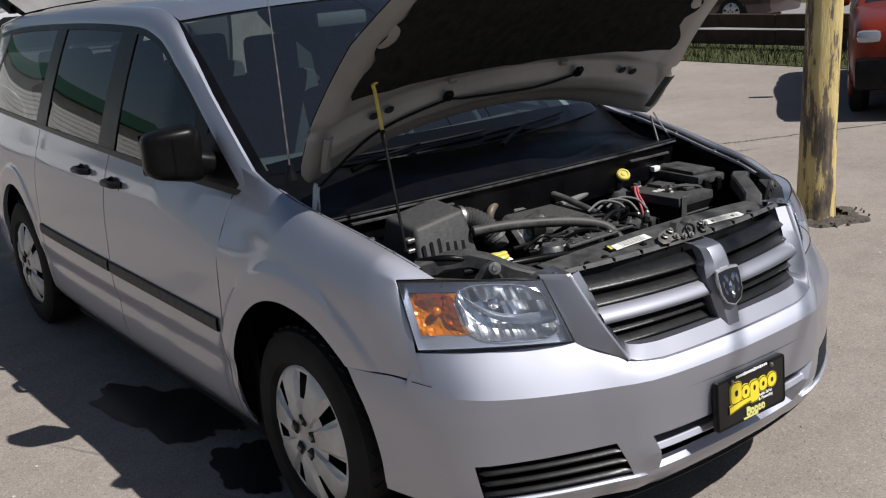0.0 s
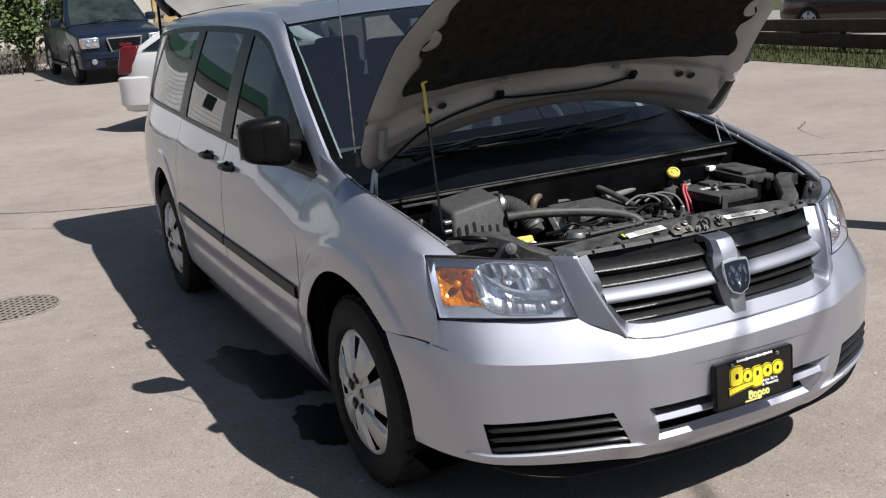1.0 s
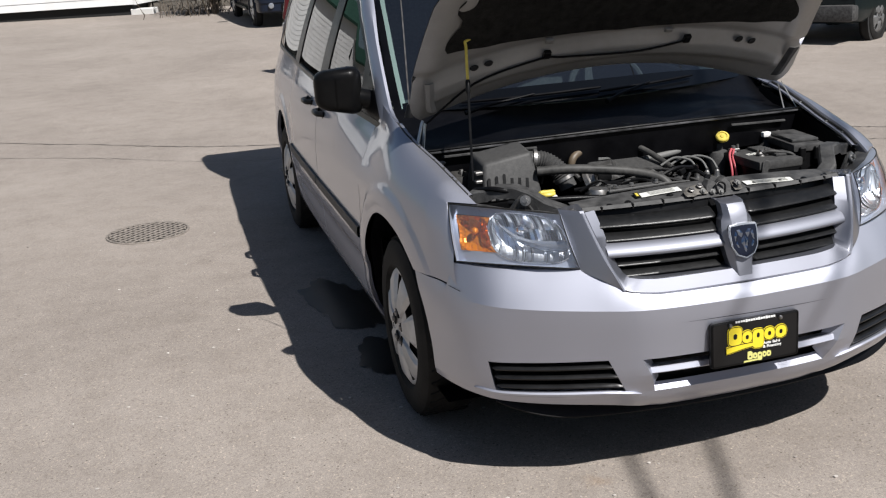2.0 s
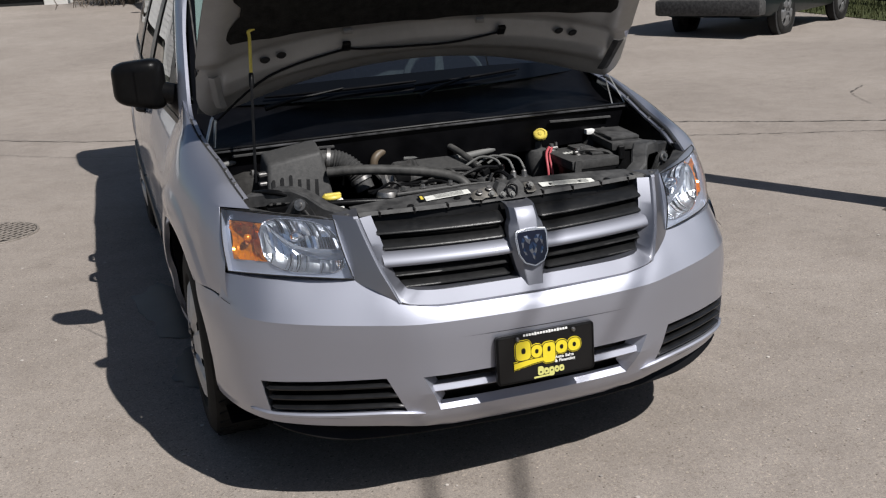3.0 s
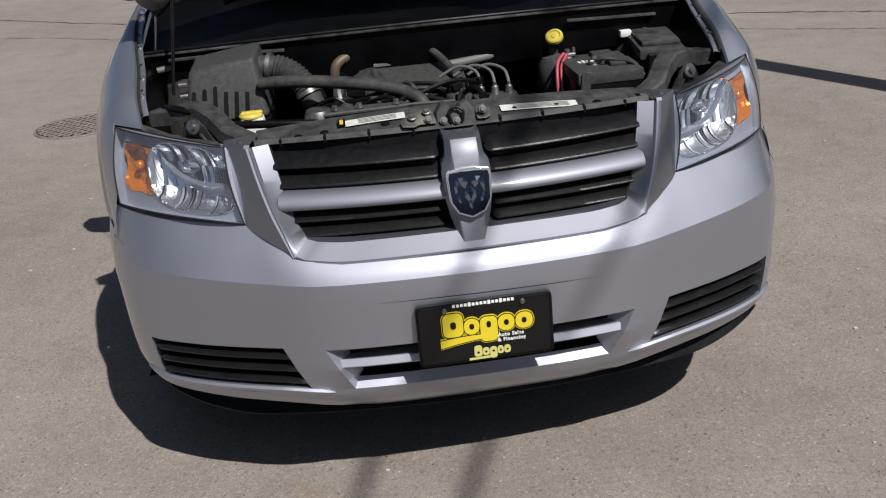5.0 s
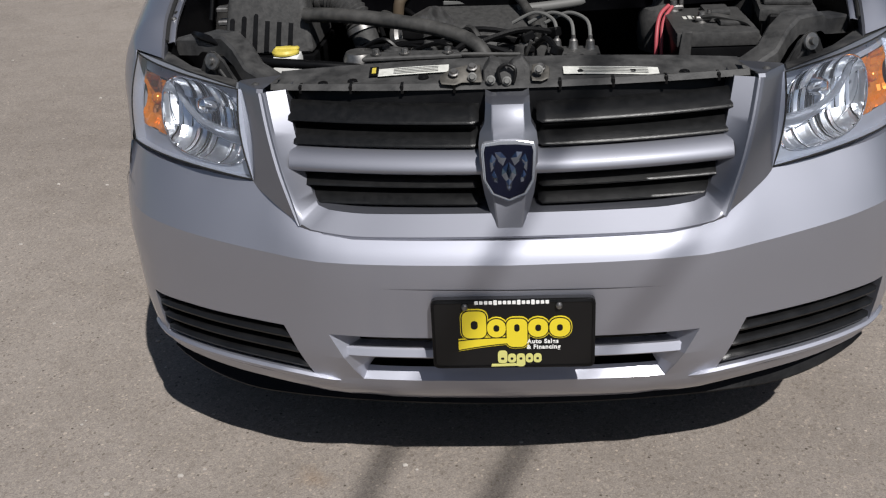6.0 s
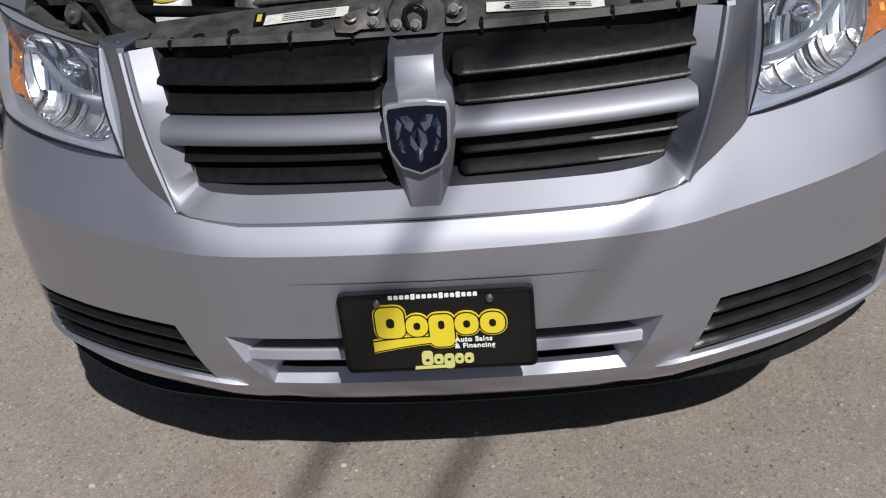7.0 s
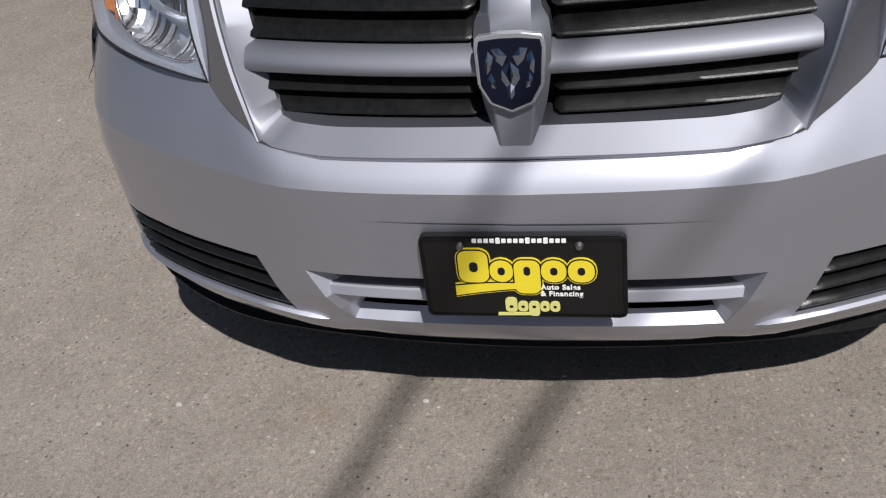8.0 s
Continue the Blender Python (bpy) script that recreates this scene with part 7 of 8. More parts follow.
# ==== LOT ====
# yellow-painted wooden pole
POLE = bpy.data.materials.new("flaking_yellow_wood")
POLE.use_nodes = True
def build_pole_material(m):
    nt = m.node_tree
    b = nt.nodes["Principled BSDF"]
    b.inputs["Roughness"].default_value = 0.8
    co = nt.nodes.new("ShaderNodeTexCoord")
    mp = node(m, "ShaderNodeMapping", Scale=(9.0, 9.0, 1.6))
    nt.links.new(co.outputs["Object"], mp.inputs["Vector"])
    no = node(m, "ShaderNodeTexNoise", Scale=1.6, Detail=9.0, Roughness=0.72)
    nt.links.new(mp.outputs[0], no.inputs["Vector"])
    r = nt.nodes.new("ShaderNodeValToRGB")
    stops = [(0.30, (0.030, 0.024, 0.018)), (0.455, (0.155, 0.12, 0.085)), (0.475, (0.47, 0.36, 0.14)), (0.66, (0.60, 0.48, 0.22))]
    while len(r.color_ramp.elements) < 4:
        r.color_ramp.elements.new(0.5)
    for e, (p, c) in zip(r.color_ramp.elements, stops):
        e.position, e.color = p, (*c, 1)
    # broad patches where the paint has gone
    mp2 = node(m, "ShaderNodeMapping", Scale=(5.0, 5.0, 1.5), Location=(0.3, 0.1, 0.55))
    nt.links.new(co.outputs["Object"], mp2.inputs["Vector"])
    big = node(m, "ShaderNodeTexNoise", Scale=1.0, Detail=3.0)
    nt.links.new(mp2.outputs[0], big.inputs["Vector"])
    ma = nt.nodes.new("ShaderNodeMath")
    ma.operation = "MULTIPLY_ADD"
    ma.inputs[1].default_value = 0.7
    nt.links.new(big.outputs["Fac"], ma.inputs[0])
    off = nt.nodes.new("ShaderNodeMath")
    off.operation = "ADD"
    off.inputs[1].default_value = -0.345
    nt.links.new(no.outputs["Fac"], off.inputs[0])
    nt.links.new(off.outputs[0], ma.inputs[2])
    nt.links.new(ma.outputs[0], r.inputs["Fac"])
    nt.links.new(r.outputs["Color"], b.inputs["Base Color"])
    bp = node(m, "ShaderNodeBump", Strength=0.8, Distance=0.02)
    nt.links.new(no.outputs["Fac"], bp.inputs["Height"])
    nt.links.new(bp.outputs["Normal"], b.inputs["Normal"])
build_pole_material(POLE)
pole = thing("utility_pole", pose(3.36, 2.00, 0, 1.2, 0.8, 0), "wooden utility pole with flaking yellow paint standing in the paving", "pole")
bm = bmesh.new()
rings = lathe(bm, [(0.128, -0.05), (0.118, 0.1), (0.110, 0.5), (0.106, 1.2), (0.104, 2.2), (0.10, 4.0), (0.095, 7.2), (0.0, 7.22)], 36)
bmesh.ops.subdivide_edges(bm, edges=[e for e in bm.edges if abs(e.verts[0].co.z - e.verts[1].co.z) > 0.2], cuts=24)
for v in bm.verts:
    k = 1 + 0.05 * noise.noise(Vector((v.co.x * 9, v.co.y * 9, v.co.z * 0.9))) + 0.035 * noise.noise(Vector((v.co.x * 30, v.co.y * 30, v.co.z * 7.0)))
    v.co.x *= k
    v.co.y *= k
part("pole_shaft", bm, POLE, pole)
DIRT = varied(mat("loose_dirt", (0.1, 0.08, 0.06), 0.95), 30.0, (0.025, 0.021, 0.017), (0.10, 0.085, 0.068), bump=0.8, bump_scale=60)
bm = bmesh.new()
rnd = random.Random(5)
rows = []
for r, h in ((0.10, 0.034), (0.14, 0.026), (0.19, 0.010), (0.235, -0.008)):
    rows.append([(3.42 + r * 1.35 * math.cos(a) * (1 + 0.2 * math.sin(3 * a) + 0.1 * math.sin(11 * a)), 1.95 + r * math.sin(a) * (1 + 0.2 * math.cos(5 * a)), h + 0.006 * math.sin(9 * a + r * 40)) for a in np.linspace(0, 2 * math.pi, 73)])
sheet(bm, rows)
for k in range(70):
    # clods and bark crumbs
    a, q = rnd.uniform(0, 2 * math.pi), rnd.random() ** 0.7 * 0.22
    size = rnd.uniform(0.004, 0.012)
    c = Matrix.Translation((3.44 + q * 1.3 * math.cos(a), 1.95 + q * math.sin(a), 0.018 * max(0.0, 1 - q / 0.3) + size * 0.3)) @ pose(0, 0, 0, rnd.uniform(0, 360), rnd.uniform(0, 360), 0)
    box(bm, (-size, -size * 0.6, -size * 0.5), (size, size * 0.6, size * 0.5), 0, 1, c)
tagged(part("dirt_mound", bm, DIRT, smooth=0), "small mound of dark dirt round the pole's foot", "dirt", kind="stuff")
# overhead service cables whose shadows cross the bumper
for k, (sx, sy, dx, dy) in enumerate(((-0.365, -0.03, 0.070, 0.294), (-0.097, -0.02, 0.110, 0.284))):
    z = 6.0
    cx, cy = sx - SUN_DX * z, sy - SUN_DY * z
    q = Vector((dx, dy, 0)).normalized()
    bm = bmesh.new()
    rod(bm, [Vector((cx, cy, z)) + q * d + Vector((0, 0, 0.0006 * d * d)) for d in (-20, -10, -4, 0, 4, 10, 20)], 0.017, 8)
    tagged(part("overhead_cable", bm, BLACK), "dark overhead service cable strung high above the lot", "cable", group="overhead cables")

# cracks filled with tar
TAR = varied(mat("tar", (0.05, 0.045, 0.04), 0.8), 20.0, (0.04, 0.036, 0.032), (0.12, 0.105, 0.09))
def crack(pts, w, seed):
    rr = random.Random(seed)
    fine = curve_pts([(x, y, 0) for x, y in pts], 30)
    bm = bmesh.new()
    rows = [[], []]
    for p in fine:
        j = rr.uniform(-0.02, 0.02)
        ww = w * rr.uniform(0.4, 1.3)
        z = ground_z(p.x, p.y) + 0.004
        rows[0].append((p.x, p.y + j - ww, z))
        rows[1].append((p.x, p.y + j + ww, z))
    sheet(bm, rows)
    tagged(part("pavement_crack", bm, TAR), "thin dark crack line running across the paving", "crack", group="pavement cracks", kind="structure")
crack([(-9.0, 13.0), (-3.3, 9.29), (-1.13, 7.60), (1.0, 6.75), (2.4, 6.0), (3.58, 5.35), (4.33, 4.80), (5.31, 4.16), (6.0, 3.85), (9, 2.6)], 0.012, 3)
crack([(-9.0, 11.4), (-3.18, 8.29), (-1.15, 6.75), (0.5, 6.3), (2.4, 5.3), (3.28, 4.76), (4.3, 4.2), (5.2, 3.75)], 0.006, 4)
crack([(5.6, 5.0), (5.9, 5.6), (6.3, 5.9)], 0.007, 7)
# drain grate
IRON = varied(mat("cast_iron", (0.1, 0.09, 0.08), 0.7, 0.3), 30.0, (0.17, 0.15, 0.13), (0.32, 0.28, 0.245), bump=0.4)
drain = thing("drain_grate", pose(-1.86, 4.40, 0.0), "round cast iron drain grate with diamond holes set in the paving", "drain")
# flat dark disc painted for the shade below the bars
bm = bmesh.new()
lathe(bm, [(0.0, 0.003), (0.275, 0.003)], 40)
part("drain_shade_disc", bm, SEAM, drain)
bm = bmesh.new()
lathe(bm, [(0.262, 0.004), (0.263, 0.009), (0.276, 0.009), (0.279, 0.002)], 40)
part("grate_rim", bm, IRON, drain)
for q in (45, -45):
    for k in range(-5, 6):
        o = k * 0.047
        half = math.sqrt(max(0.0, 0.256 ** 2 - o * o))
        bm = bmesh.new()
        box(bm, (-half, o - 0.0062, 0.004), (half, o + 0.0062, 0.0115 + (0.0006 if q > 0 else 0)), 0.002, 1, pose(0, 0, 0, 0, 0, q))
        part("grate_bar", bm, IRON, drain)
# wet patch under the passenger side
WET = varied(mat("wet_paving", (0.02, 0.02, 0.02), 0.35), 6.0, (0.012, 0.011, 0.011), (0.035, 0.032, 0.03), rough=(0.2, 0.5))
def puddle(cx, cy, rx, ry, turn, seed):
    rr = random.Random(seed)
    ph = [rr.uniform(0, 6.3) for _ in range(6)]
    bm = bmesh.new()
    ring = []
    for k in range(72):
        a = 2 * math.pi * k / 72
        f = 1 + sum(q * math.sin(n * a + p) for n, q, p in zip((2, 3, 5, 9, 14, 23), (0.10, 0.11, 0.08, 0.06, 0.04, 0.025), ph))
        x, y = rx * f * math.cos(a), ry * f * math.sin(a)
        ring.append(bm.verts.new((cx + x * math.cos(turn) - y * math.sin(turn), cy + x * math.sin(turn) + y * math.cos(turn), 0.0042)))
    bm.faces.new(ring)
    return bm


for args in ((-0.87, 2.30, 0.19, 0.44, 0.16, 9), (-0.84, 1.56, 0.13, 0.24, -0.2, 4)):
    tagged(part("wet_patch", puddle(*args), WET), "dark wet patch on the paving beside the van", "stain", kind="structure")
# loose pebbles and grit
bm = bmesh.new()
rr = random.Random(12)
for k in range(260):
    x, y = rr.uniform(-3.2, 3.0), rr.uniform(-0.9, 4.5)
    r = rr.uniform(0.0025, 0.007)
    ret = bmesh.ops.create_icosphere(bm, subdivisions=1, radius=r, matrix=Matrix.Translation((x, y, r * 0.4)) @ Matrix.Diagonal((1.3, 1.0, 0.7, 1)))
PEB = varied(mat("pebble", (0.4, 0.38, 0.34), 0.9), 3.0, (0.12, 0.10, 0.09), (0.62, 0.58, 0.53))
tagged(part("loose_gravel", bm, PEB), "scattered small loose pebbles on the paving", "gravel", kind="stuff")

# ==== OTHER VEHICLES ====
def station_ring(w, zb, zm, zt, crown):
    """Half section from the sill's middle up over a rounded shoulder to the top's middle."""
    pts = [(0, zb), (w * 0.80, zb), (w * 0.93, zb + 0.03), (w * 0.975, zb + 0.10), (w * 0.995, lerp(zb, zm, 0.6)), (w, zm)]
    pts += [(w * 0.995, lerp(zm, zt, 0.45)), (w * 0.975, lerp(zm, zt, 0.72)), (w * 0.93, lerp(zm, zt, 0.91)), (w * 0.86, zt - 0.004), (w * 0.74, zt + crown * 0.3), (w * 0.45, zt + crown * 0.75), (0, zt + crown)]
    return pts


def parked_car(name, m, label, paintwork, stations, cabin, wheels_y, r, track, glass_mat, group="parked vehicles", cuts=(0.0, 0.36, 0.70, 1.0), arch=None, cover=HUBCAP):
    """stations: (y, half width, z low, z mid, z top); cabin: (y base front, y roof front, y roof rear, y base rear, z base, z roof, half base, half roof)."""
    car = thing(name, m, label, "car", group)
    bm = bmesh.new()
    rows = []
    for y, w, zb, zm, zt in stations:
        pts = [(x, y, z) for x, z in station_ring(w, zb, zm, zt, 0.035)]
        rows.append([(-x, yy, z) for x, yy, z in pts[::-1]][:-1] + pts)
    fine = [curve_pts([row[j] for row in rows], 5) for j in range(len(rows[0]))]
    sheet(bm, fine)
    for end in (0, -1):
        # the nose and the tail bulge outward from their rims
        ring = [Vector(c[end]) for c in fine]
        mid = sum(ring, Vector()) / len(ring)
        out = -0.05 if end == 0 else 0.05
        shells = [[lerp(p, mid, k) + Vector((0, out * math.sin(k * math.pi / 2), 0)) for p in ring] for k in (0.0, 0.06, 0.16, 0.4, 0.7, 0.97)]
        sheet(bm, shells)
    bmesh.ops.remove_doubles(bm, verts=bm.verts[:], dist=0.001)
    bmesh.ops.recalc_face_normals(bm, faces=bm.faces[:])
    body = part("body", bm, paintwork, car, smooth=40)
    bf, rf, rr_, br, zb, zr, hb, hr = cabin
    def cab(y, z, side, push=0.0):
        t = (z - zb) / (zr - zb)
        return Vector((side * (lerp(hb, hr, t) + 0.025 * math.sin(math.pi * min(1.0, max(0.0, t))) + push), y, z))
    # side outline of the greenhouse, rounded where screen and roof meet
    outline = [(lerp(bf, rf, k), lerp(zb, zr, k)) for k in (0.0, 0.25, 0.5, 0.75, 0.92)]
    outline += [(rf + 0.10, zr - 0.012), (rf + 0.30, zr + 0.004), (lerp(rf, rr_, 0.55), zr + 0.008), (rr_ - 0.20, zr - 0.004), (rr_, zr - 0.022)]
    outline += [(lerp(rr_, br, k), lerp(zr, zb, k)) for k in (0.15, 0.4, 0.7, 1.0)]
    us = [-1.0, -0.985, -0.94, -0.86, -0.7, -0.4, 0.0, 0.4, 0.7, 0.86, 0.94, 0.985, 1.0]
    def roof_pt(u, y, z, lift=0.0):
        e = cab(y, z, 1).x
        c = 1 - abs(u) ** 3.0
        steep = 1.0 if y < rf or y > rr_ else 0.0
        return Vector((e * u, y + (-0.09 if y < rf else 0.05 if y > rr_ else 0.0) * c, z + (0.055 - 0.035 * steep) * c + lift))
    bm = bmesh.new()
    sheet(bm, [[roof_pt(u, y, z) for u in us] for y, z in outline])
    for side in (-1, 1):
        edge = [roof_pt(side, y, z) for y, z in outline]
        foot = [Vector((side * hb, lerp(bf, br, k / (len(outline) - 1)), zb - 0.02)) for k in range(len(outline))]
        sheet(bm, [[lerp(a, b, k / 5) + Vector((side * 0.02 * math.sin(math.pi * k / 5), 0, 0)) for a, b in zip(edge, foot)] for k in range(6)])
    bmesh.ops.remove_doubles(bm, verts=bm.verts[:], dist=0.001)
    bmesh.ops.recalc_face_normals(bm, faces=bm.faces[:])
    part("cabin", bm, paintwork, car, smooth=45)
    # glazing set just proud of the cabin
    bm = bmesh.new()
    sheet(bm, [[roof_pt(u, lerp(bf, rf, t), lerp(zb, zr, t)) + Vector((0, -0.014, 0.008)) for u in np.linspace(-0.91, 0.91, 11)] for t in (0.03, 0.25, 0.5, 0.75, 0.89)])
    part("windscreen", bm, glass_mat, car)
    bm = bmesh.new()
    sheet(bm, [[roof_pt(u, lerp(rr_, br, t), lerp(zr, zb, t)) + Vector((0, 0.014, 0.008)) for u in np.linspace(-0.86, 0.86, 9)] for t in (0.16, 0.4, 0.6, 0.74)])
    part("rear_window", bm, glass_mat, car)
    for side in (-1, 1):
        lo = lambda f: lerp(bf + 0.26, br - 0.18, f)
        hi = lambda f: lerp(rf + 0.10, rr_ - 0.10, f)
        z0, z1 = zb + 0.05, zr - 0.065
        for a, b in zip(cuts, cuts[1:]):
            bm = bmesh.new()
            a2, b2 = a + 0.022, b - 0.022
            sheet(bm, [[cab(lerp(lo(f), hi(f), k / 5), lerp(z0, z1, k / 5), side, 0.022) for f in (a2, lerp(a2, b2, 0.5), b2)] for k in range(6)])
            part("side_window", bm, glass_mat, car)
        for f in cuts[1:-1]:
            # door shut line below the pillar
            bm = bmesh.new()
            wy = lo(f)
            wid = interp(wy, [q[0] for q in stations], [q[1] for q in stations])
            rod(bm, [(side * (wid * 0.985 + 0.002), wy, zb - 0.10), (side * (wid + 0.002), wy, 0.66), (side * (wid * 0.985 + 0.002), wy, 0.42)], 0.006, 5)
            part("door_gap", bm, SEAM, car)
        for wy in wheels_y:
            # dark disc on the uncut side stands for the shade round the wheel
            bm = bmesh.new()
            lathe(bm, [(0, 0.0), (r * 1.15, 0.0), (r * 1.15, -0.10)], 28, Matrix.Translation((side * (track + 0.105), wy, r)) @ pose(0, 0, 0, 0, side * 90, 0))
            part("arch_shade_disc", bm, SEAM, car)
            if arch:
                bm = bmesh.new()
                lip = [Vector((side * (track + 0.118), wy + r * 1.19 * math.cos(a), r + r * 1.19 * math.sin(a))) for a in np.linspace(-0.12 * math.pi, 1.12 * math.pi, 19)]
                rod(bm, lip, 0.022, 6)
                part("arch_lip", bm, arch, car)
            wheel(car, side * (track + 0.03), wy, r, side, 0.0, r, 0.20, 5, cover)
    return car


def car_box(car, name, lo, hi, material, bevel=0.02):
    bm = bmesh.new()
    box(bm, lo, hi, bevel, 2)
    return part(name, bm, material, car)


DARKGLASS = mat("dark_car_glass", (0.012, 0.014, 0.016), 0.04, 0.0, 0.8)
SMOKEGLASS = varied(mat("smoked_green_glass", (0.016, 0.022, 0.021), 0.06, 0.0, 0.5), 2.5, (0.010, 0.014, 0.014), (0.034, 0.044, 0.042))
TAILRED = mat("tail_lamp_red", (0.11, 0.004, 0.010), 0.16)
CLEARLAMP = mat("clear_lamp", (0.36, 0.38, 0.42), 0.15, 0.6)
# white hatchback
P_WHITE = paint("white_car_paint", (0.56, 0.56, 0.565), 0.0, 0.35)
hx, hy = math.cos(radians(-42)), math.sin(radians(-42))
wheel_at = Vector((0.91, 11.98, 0))
centre = wheel_at + Vector((hx, hy, 0)) * 1.32 + Vector((-hy, hx, 0)) * 0.79
m = Matrix.Translation((centre.x, centre.y, ground_z(0.5, 12.3))) @ pose(0, 0, 0, 0, 0, 90 - 42)
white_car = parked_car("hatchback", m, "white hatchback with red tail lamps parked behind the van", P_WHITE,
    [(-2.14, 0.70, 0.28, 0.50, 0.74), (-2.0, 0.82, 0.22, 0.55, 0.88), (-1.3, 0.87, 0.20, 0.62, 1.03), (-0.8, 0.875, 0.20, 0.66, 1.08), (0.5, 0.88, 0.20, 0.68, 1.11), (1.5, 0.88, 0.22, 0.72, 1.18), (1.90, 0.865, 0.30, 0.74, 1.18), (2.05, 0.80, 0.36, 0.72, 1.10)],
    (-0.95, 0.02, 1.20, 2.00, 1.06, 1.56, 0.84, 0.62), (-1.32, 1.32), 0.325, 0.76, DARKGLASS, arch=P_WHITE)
for sd in (-1, 1):
    lamp_bm = bmesh.new()
    box(lamp_bm, (-0.085, -0.14, -0.19), (0.085, 0.14, 0.19), 0.05, 3)
    for v in lamp_bm.verts:
        k = (v.co.z + 0.20) / 0.40
        v.co.y += -0.13 * k
        v.co.x *= 0.6 + 0.7 * k * (1 - 0.5 * k)
    bmesh.ops.transform(lamp_bm, matrix=Matrix.Translation((sd * 0.79, 2.07, 1.00)), verts=lamp_bm.verts[:])
    part("tail_lamp", lamp_bm, TAILRED, white_car, smooth=40)
# rear bumper: rounded corners, a step under the lamps and a ledge above the lower lip
bm = bmesh.new()
bumper_line = curve_pts([(-0.885, 1.68, 0), (-0.90, 1.85, 0), (-0.89, 2.08, 0), (-0.78, 2.24, 0), (-0.40, 2.30, 0), (0.0, 2.31, 0), (0.40, 2.30, 0), (0.78, 2.24, 0), (0.89, 2.08, 0), (0.90, 1.85, 0), (0.885, 1.68, 0)], 4)
def bumper_row(z, grow):
    return [Vector((p.x * (1 + grow * 0.9), 1.60 + (p.y - 1.60) * (1 + grow * 1.5), z)) for p in map(Vector, bumper_line)]
sheet(bm, [bumper_row(z, q) for z, q in ((0.29, -0.12), (0.31, -0.05), (0.375, -0.035), (0.39, -0.004), (0.43, 0.0), (0.62, -0.006), (0.70, 0.0), (0.755, -0.004), (0.775, -0.025), (0.785, -0.09), (0.79, -0.20))])
bmesh.ops.recalc_face_normals(bm, faces=bm.faces[:])
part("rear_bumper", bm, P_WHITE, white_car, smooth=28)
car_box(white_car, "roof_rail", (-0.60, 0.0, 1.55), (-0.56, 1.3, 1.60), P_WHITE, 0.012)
# blue sport utility car
P_BLUE = paint("dark_blue_paint", (0.006, 0.011, 0.024), 0.0, 0.36, 0.35)
m = Matrix.Translation((1.50, 22.45, ground_z(1.5, 22.45))) @ pose(0, 0, 0, 2.0, 0, 2.8)
blue_car = parked_car("sport_utility_car", m, "dark blue sport utility car parked facing the camera", P_BLUE,
    [(-2.36, 0.80, 0.36, 0.64, 0.94), (-2.22, 0.895, 0.33, 0.68, 1.01), (-1.9, 0.93, 0.30, 0.72, 1.06), (-1.4, 0.94, 0.30, 0.74, 1.12), (-0.95, 0.945, 0.30, 0.76, 1.17), (0.8, 0.945, 0.30, 0.76, 1.19), (2.0, 0.93, 0.32, 0.76, 1.19), (2.38, 0.86, 0.38, 0.70, 1.12)],
    (-1.05, -0.22, 2.02, 2.34, 1.16, 1.79, 0.87, 0.68), (-1.52, 1.52), 0.37, 0.815, SMOKEGLASS, cuts=(0.0, 0.34, 0.66, 1.0), arch=P_BLUE)
for sd in (-1, 1):
    lamp_bm = bmesh.new()
    box(lamp_bm, (-0.18, -0.10, -0.11), (0.18, 0.14, 0.11), 0.03, 3)
    for v in lamp_bm.verts:
        # the lamp wraps back round the fender
        v.co.y += 0.12 * max(0.0, v.co.x * sd + 0.02)
    bmesh.ops.transform(lamp_bm, matrix=Matrix.Translation((sd * 0.69, -2.33, 0.85)), verts=lamp_bm.verts[:])
    lamp = part("head_lamp", lamp_bm, CLEARLAMP, blue_car, smooth=40)
    for k in range(2):
        bm = bmesh.new()
        lathe(bm, [(0.0, 0.02), (0.045, 0.012), (0.062, 0.0), (0.066, -0.02)], 16, Matrix.Translation((sd * (0.60 + 0.13 * k), -2.435, 0.85)) @ pose(0, 0, 0, 90, 0, 0))
        part("reflector", bm, CHROME, lamp)
    car_box(blue_car, "turn_signal", (sd * 0.835 - 0.04, -2.40, 0.76), (sd * 0.835 + 0.055, -2.16, 0.94), AMBER, 0.03)
    bm = bmesh.new()
    lathe(bm, [(0.0, 0.03), (0.045, 0.025), (0.06, 0.010), (0.064, -0.03)], 18, Matrix.Translation((sd * 0.66, -2.455, 0.47)) @ pose(0, 0, 0, 90, 0, 0))
    part("fog_lamp", bm, CLEARLAMP, blue_car)
    car_box(blue_car, "door_mirror", (sd * 1.04 - 0.11, -0.72, 1.16), (sd * 1.04 + 0.11, -0.56, 1.34), P_BLUE, 0.06)
    car_box(blue_car, "roof_rack_bar", (sd * 0.58 - 0.018, -0.05, 1.81), (sd * 0.58 + 0.018, 1.9, 1.86), BLACK, 0.012)
    for yy in (0.0, 0.9, 1.8):
        car_box(blue_car, "rack_foot", (sd * 0.58 - 0.022, yy - 0.04, 1.77), (sd * 0.58 + 0.022, yy + 0.04, 1.835), BLACK, 0.012)
    car_box(blue_car, "running_board", (sd * 0.93 - 0.05, -0.95, 0.31), (sd * 0.93 + 0.05, 0.95, 0.37), BLACK, 0.02)
def grille_ring(w0, w1, z0, z1, y0, y1):
    return [(-w0, y0, z0), (w0, y0, z0), (w1, y1, z1), (-w1, y1, z1)]
bm = bmesh.new()
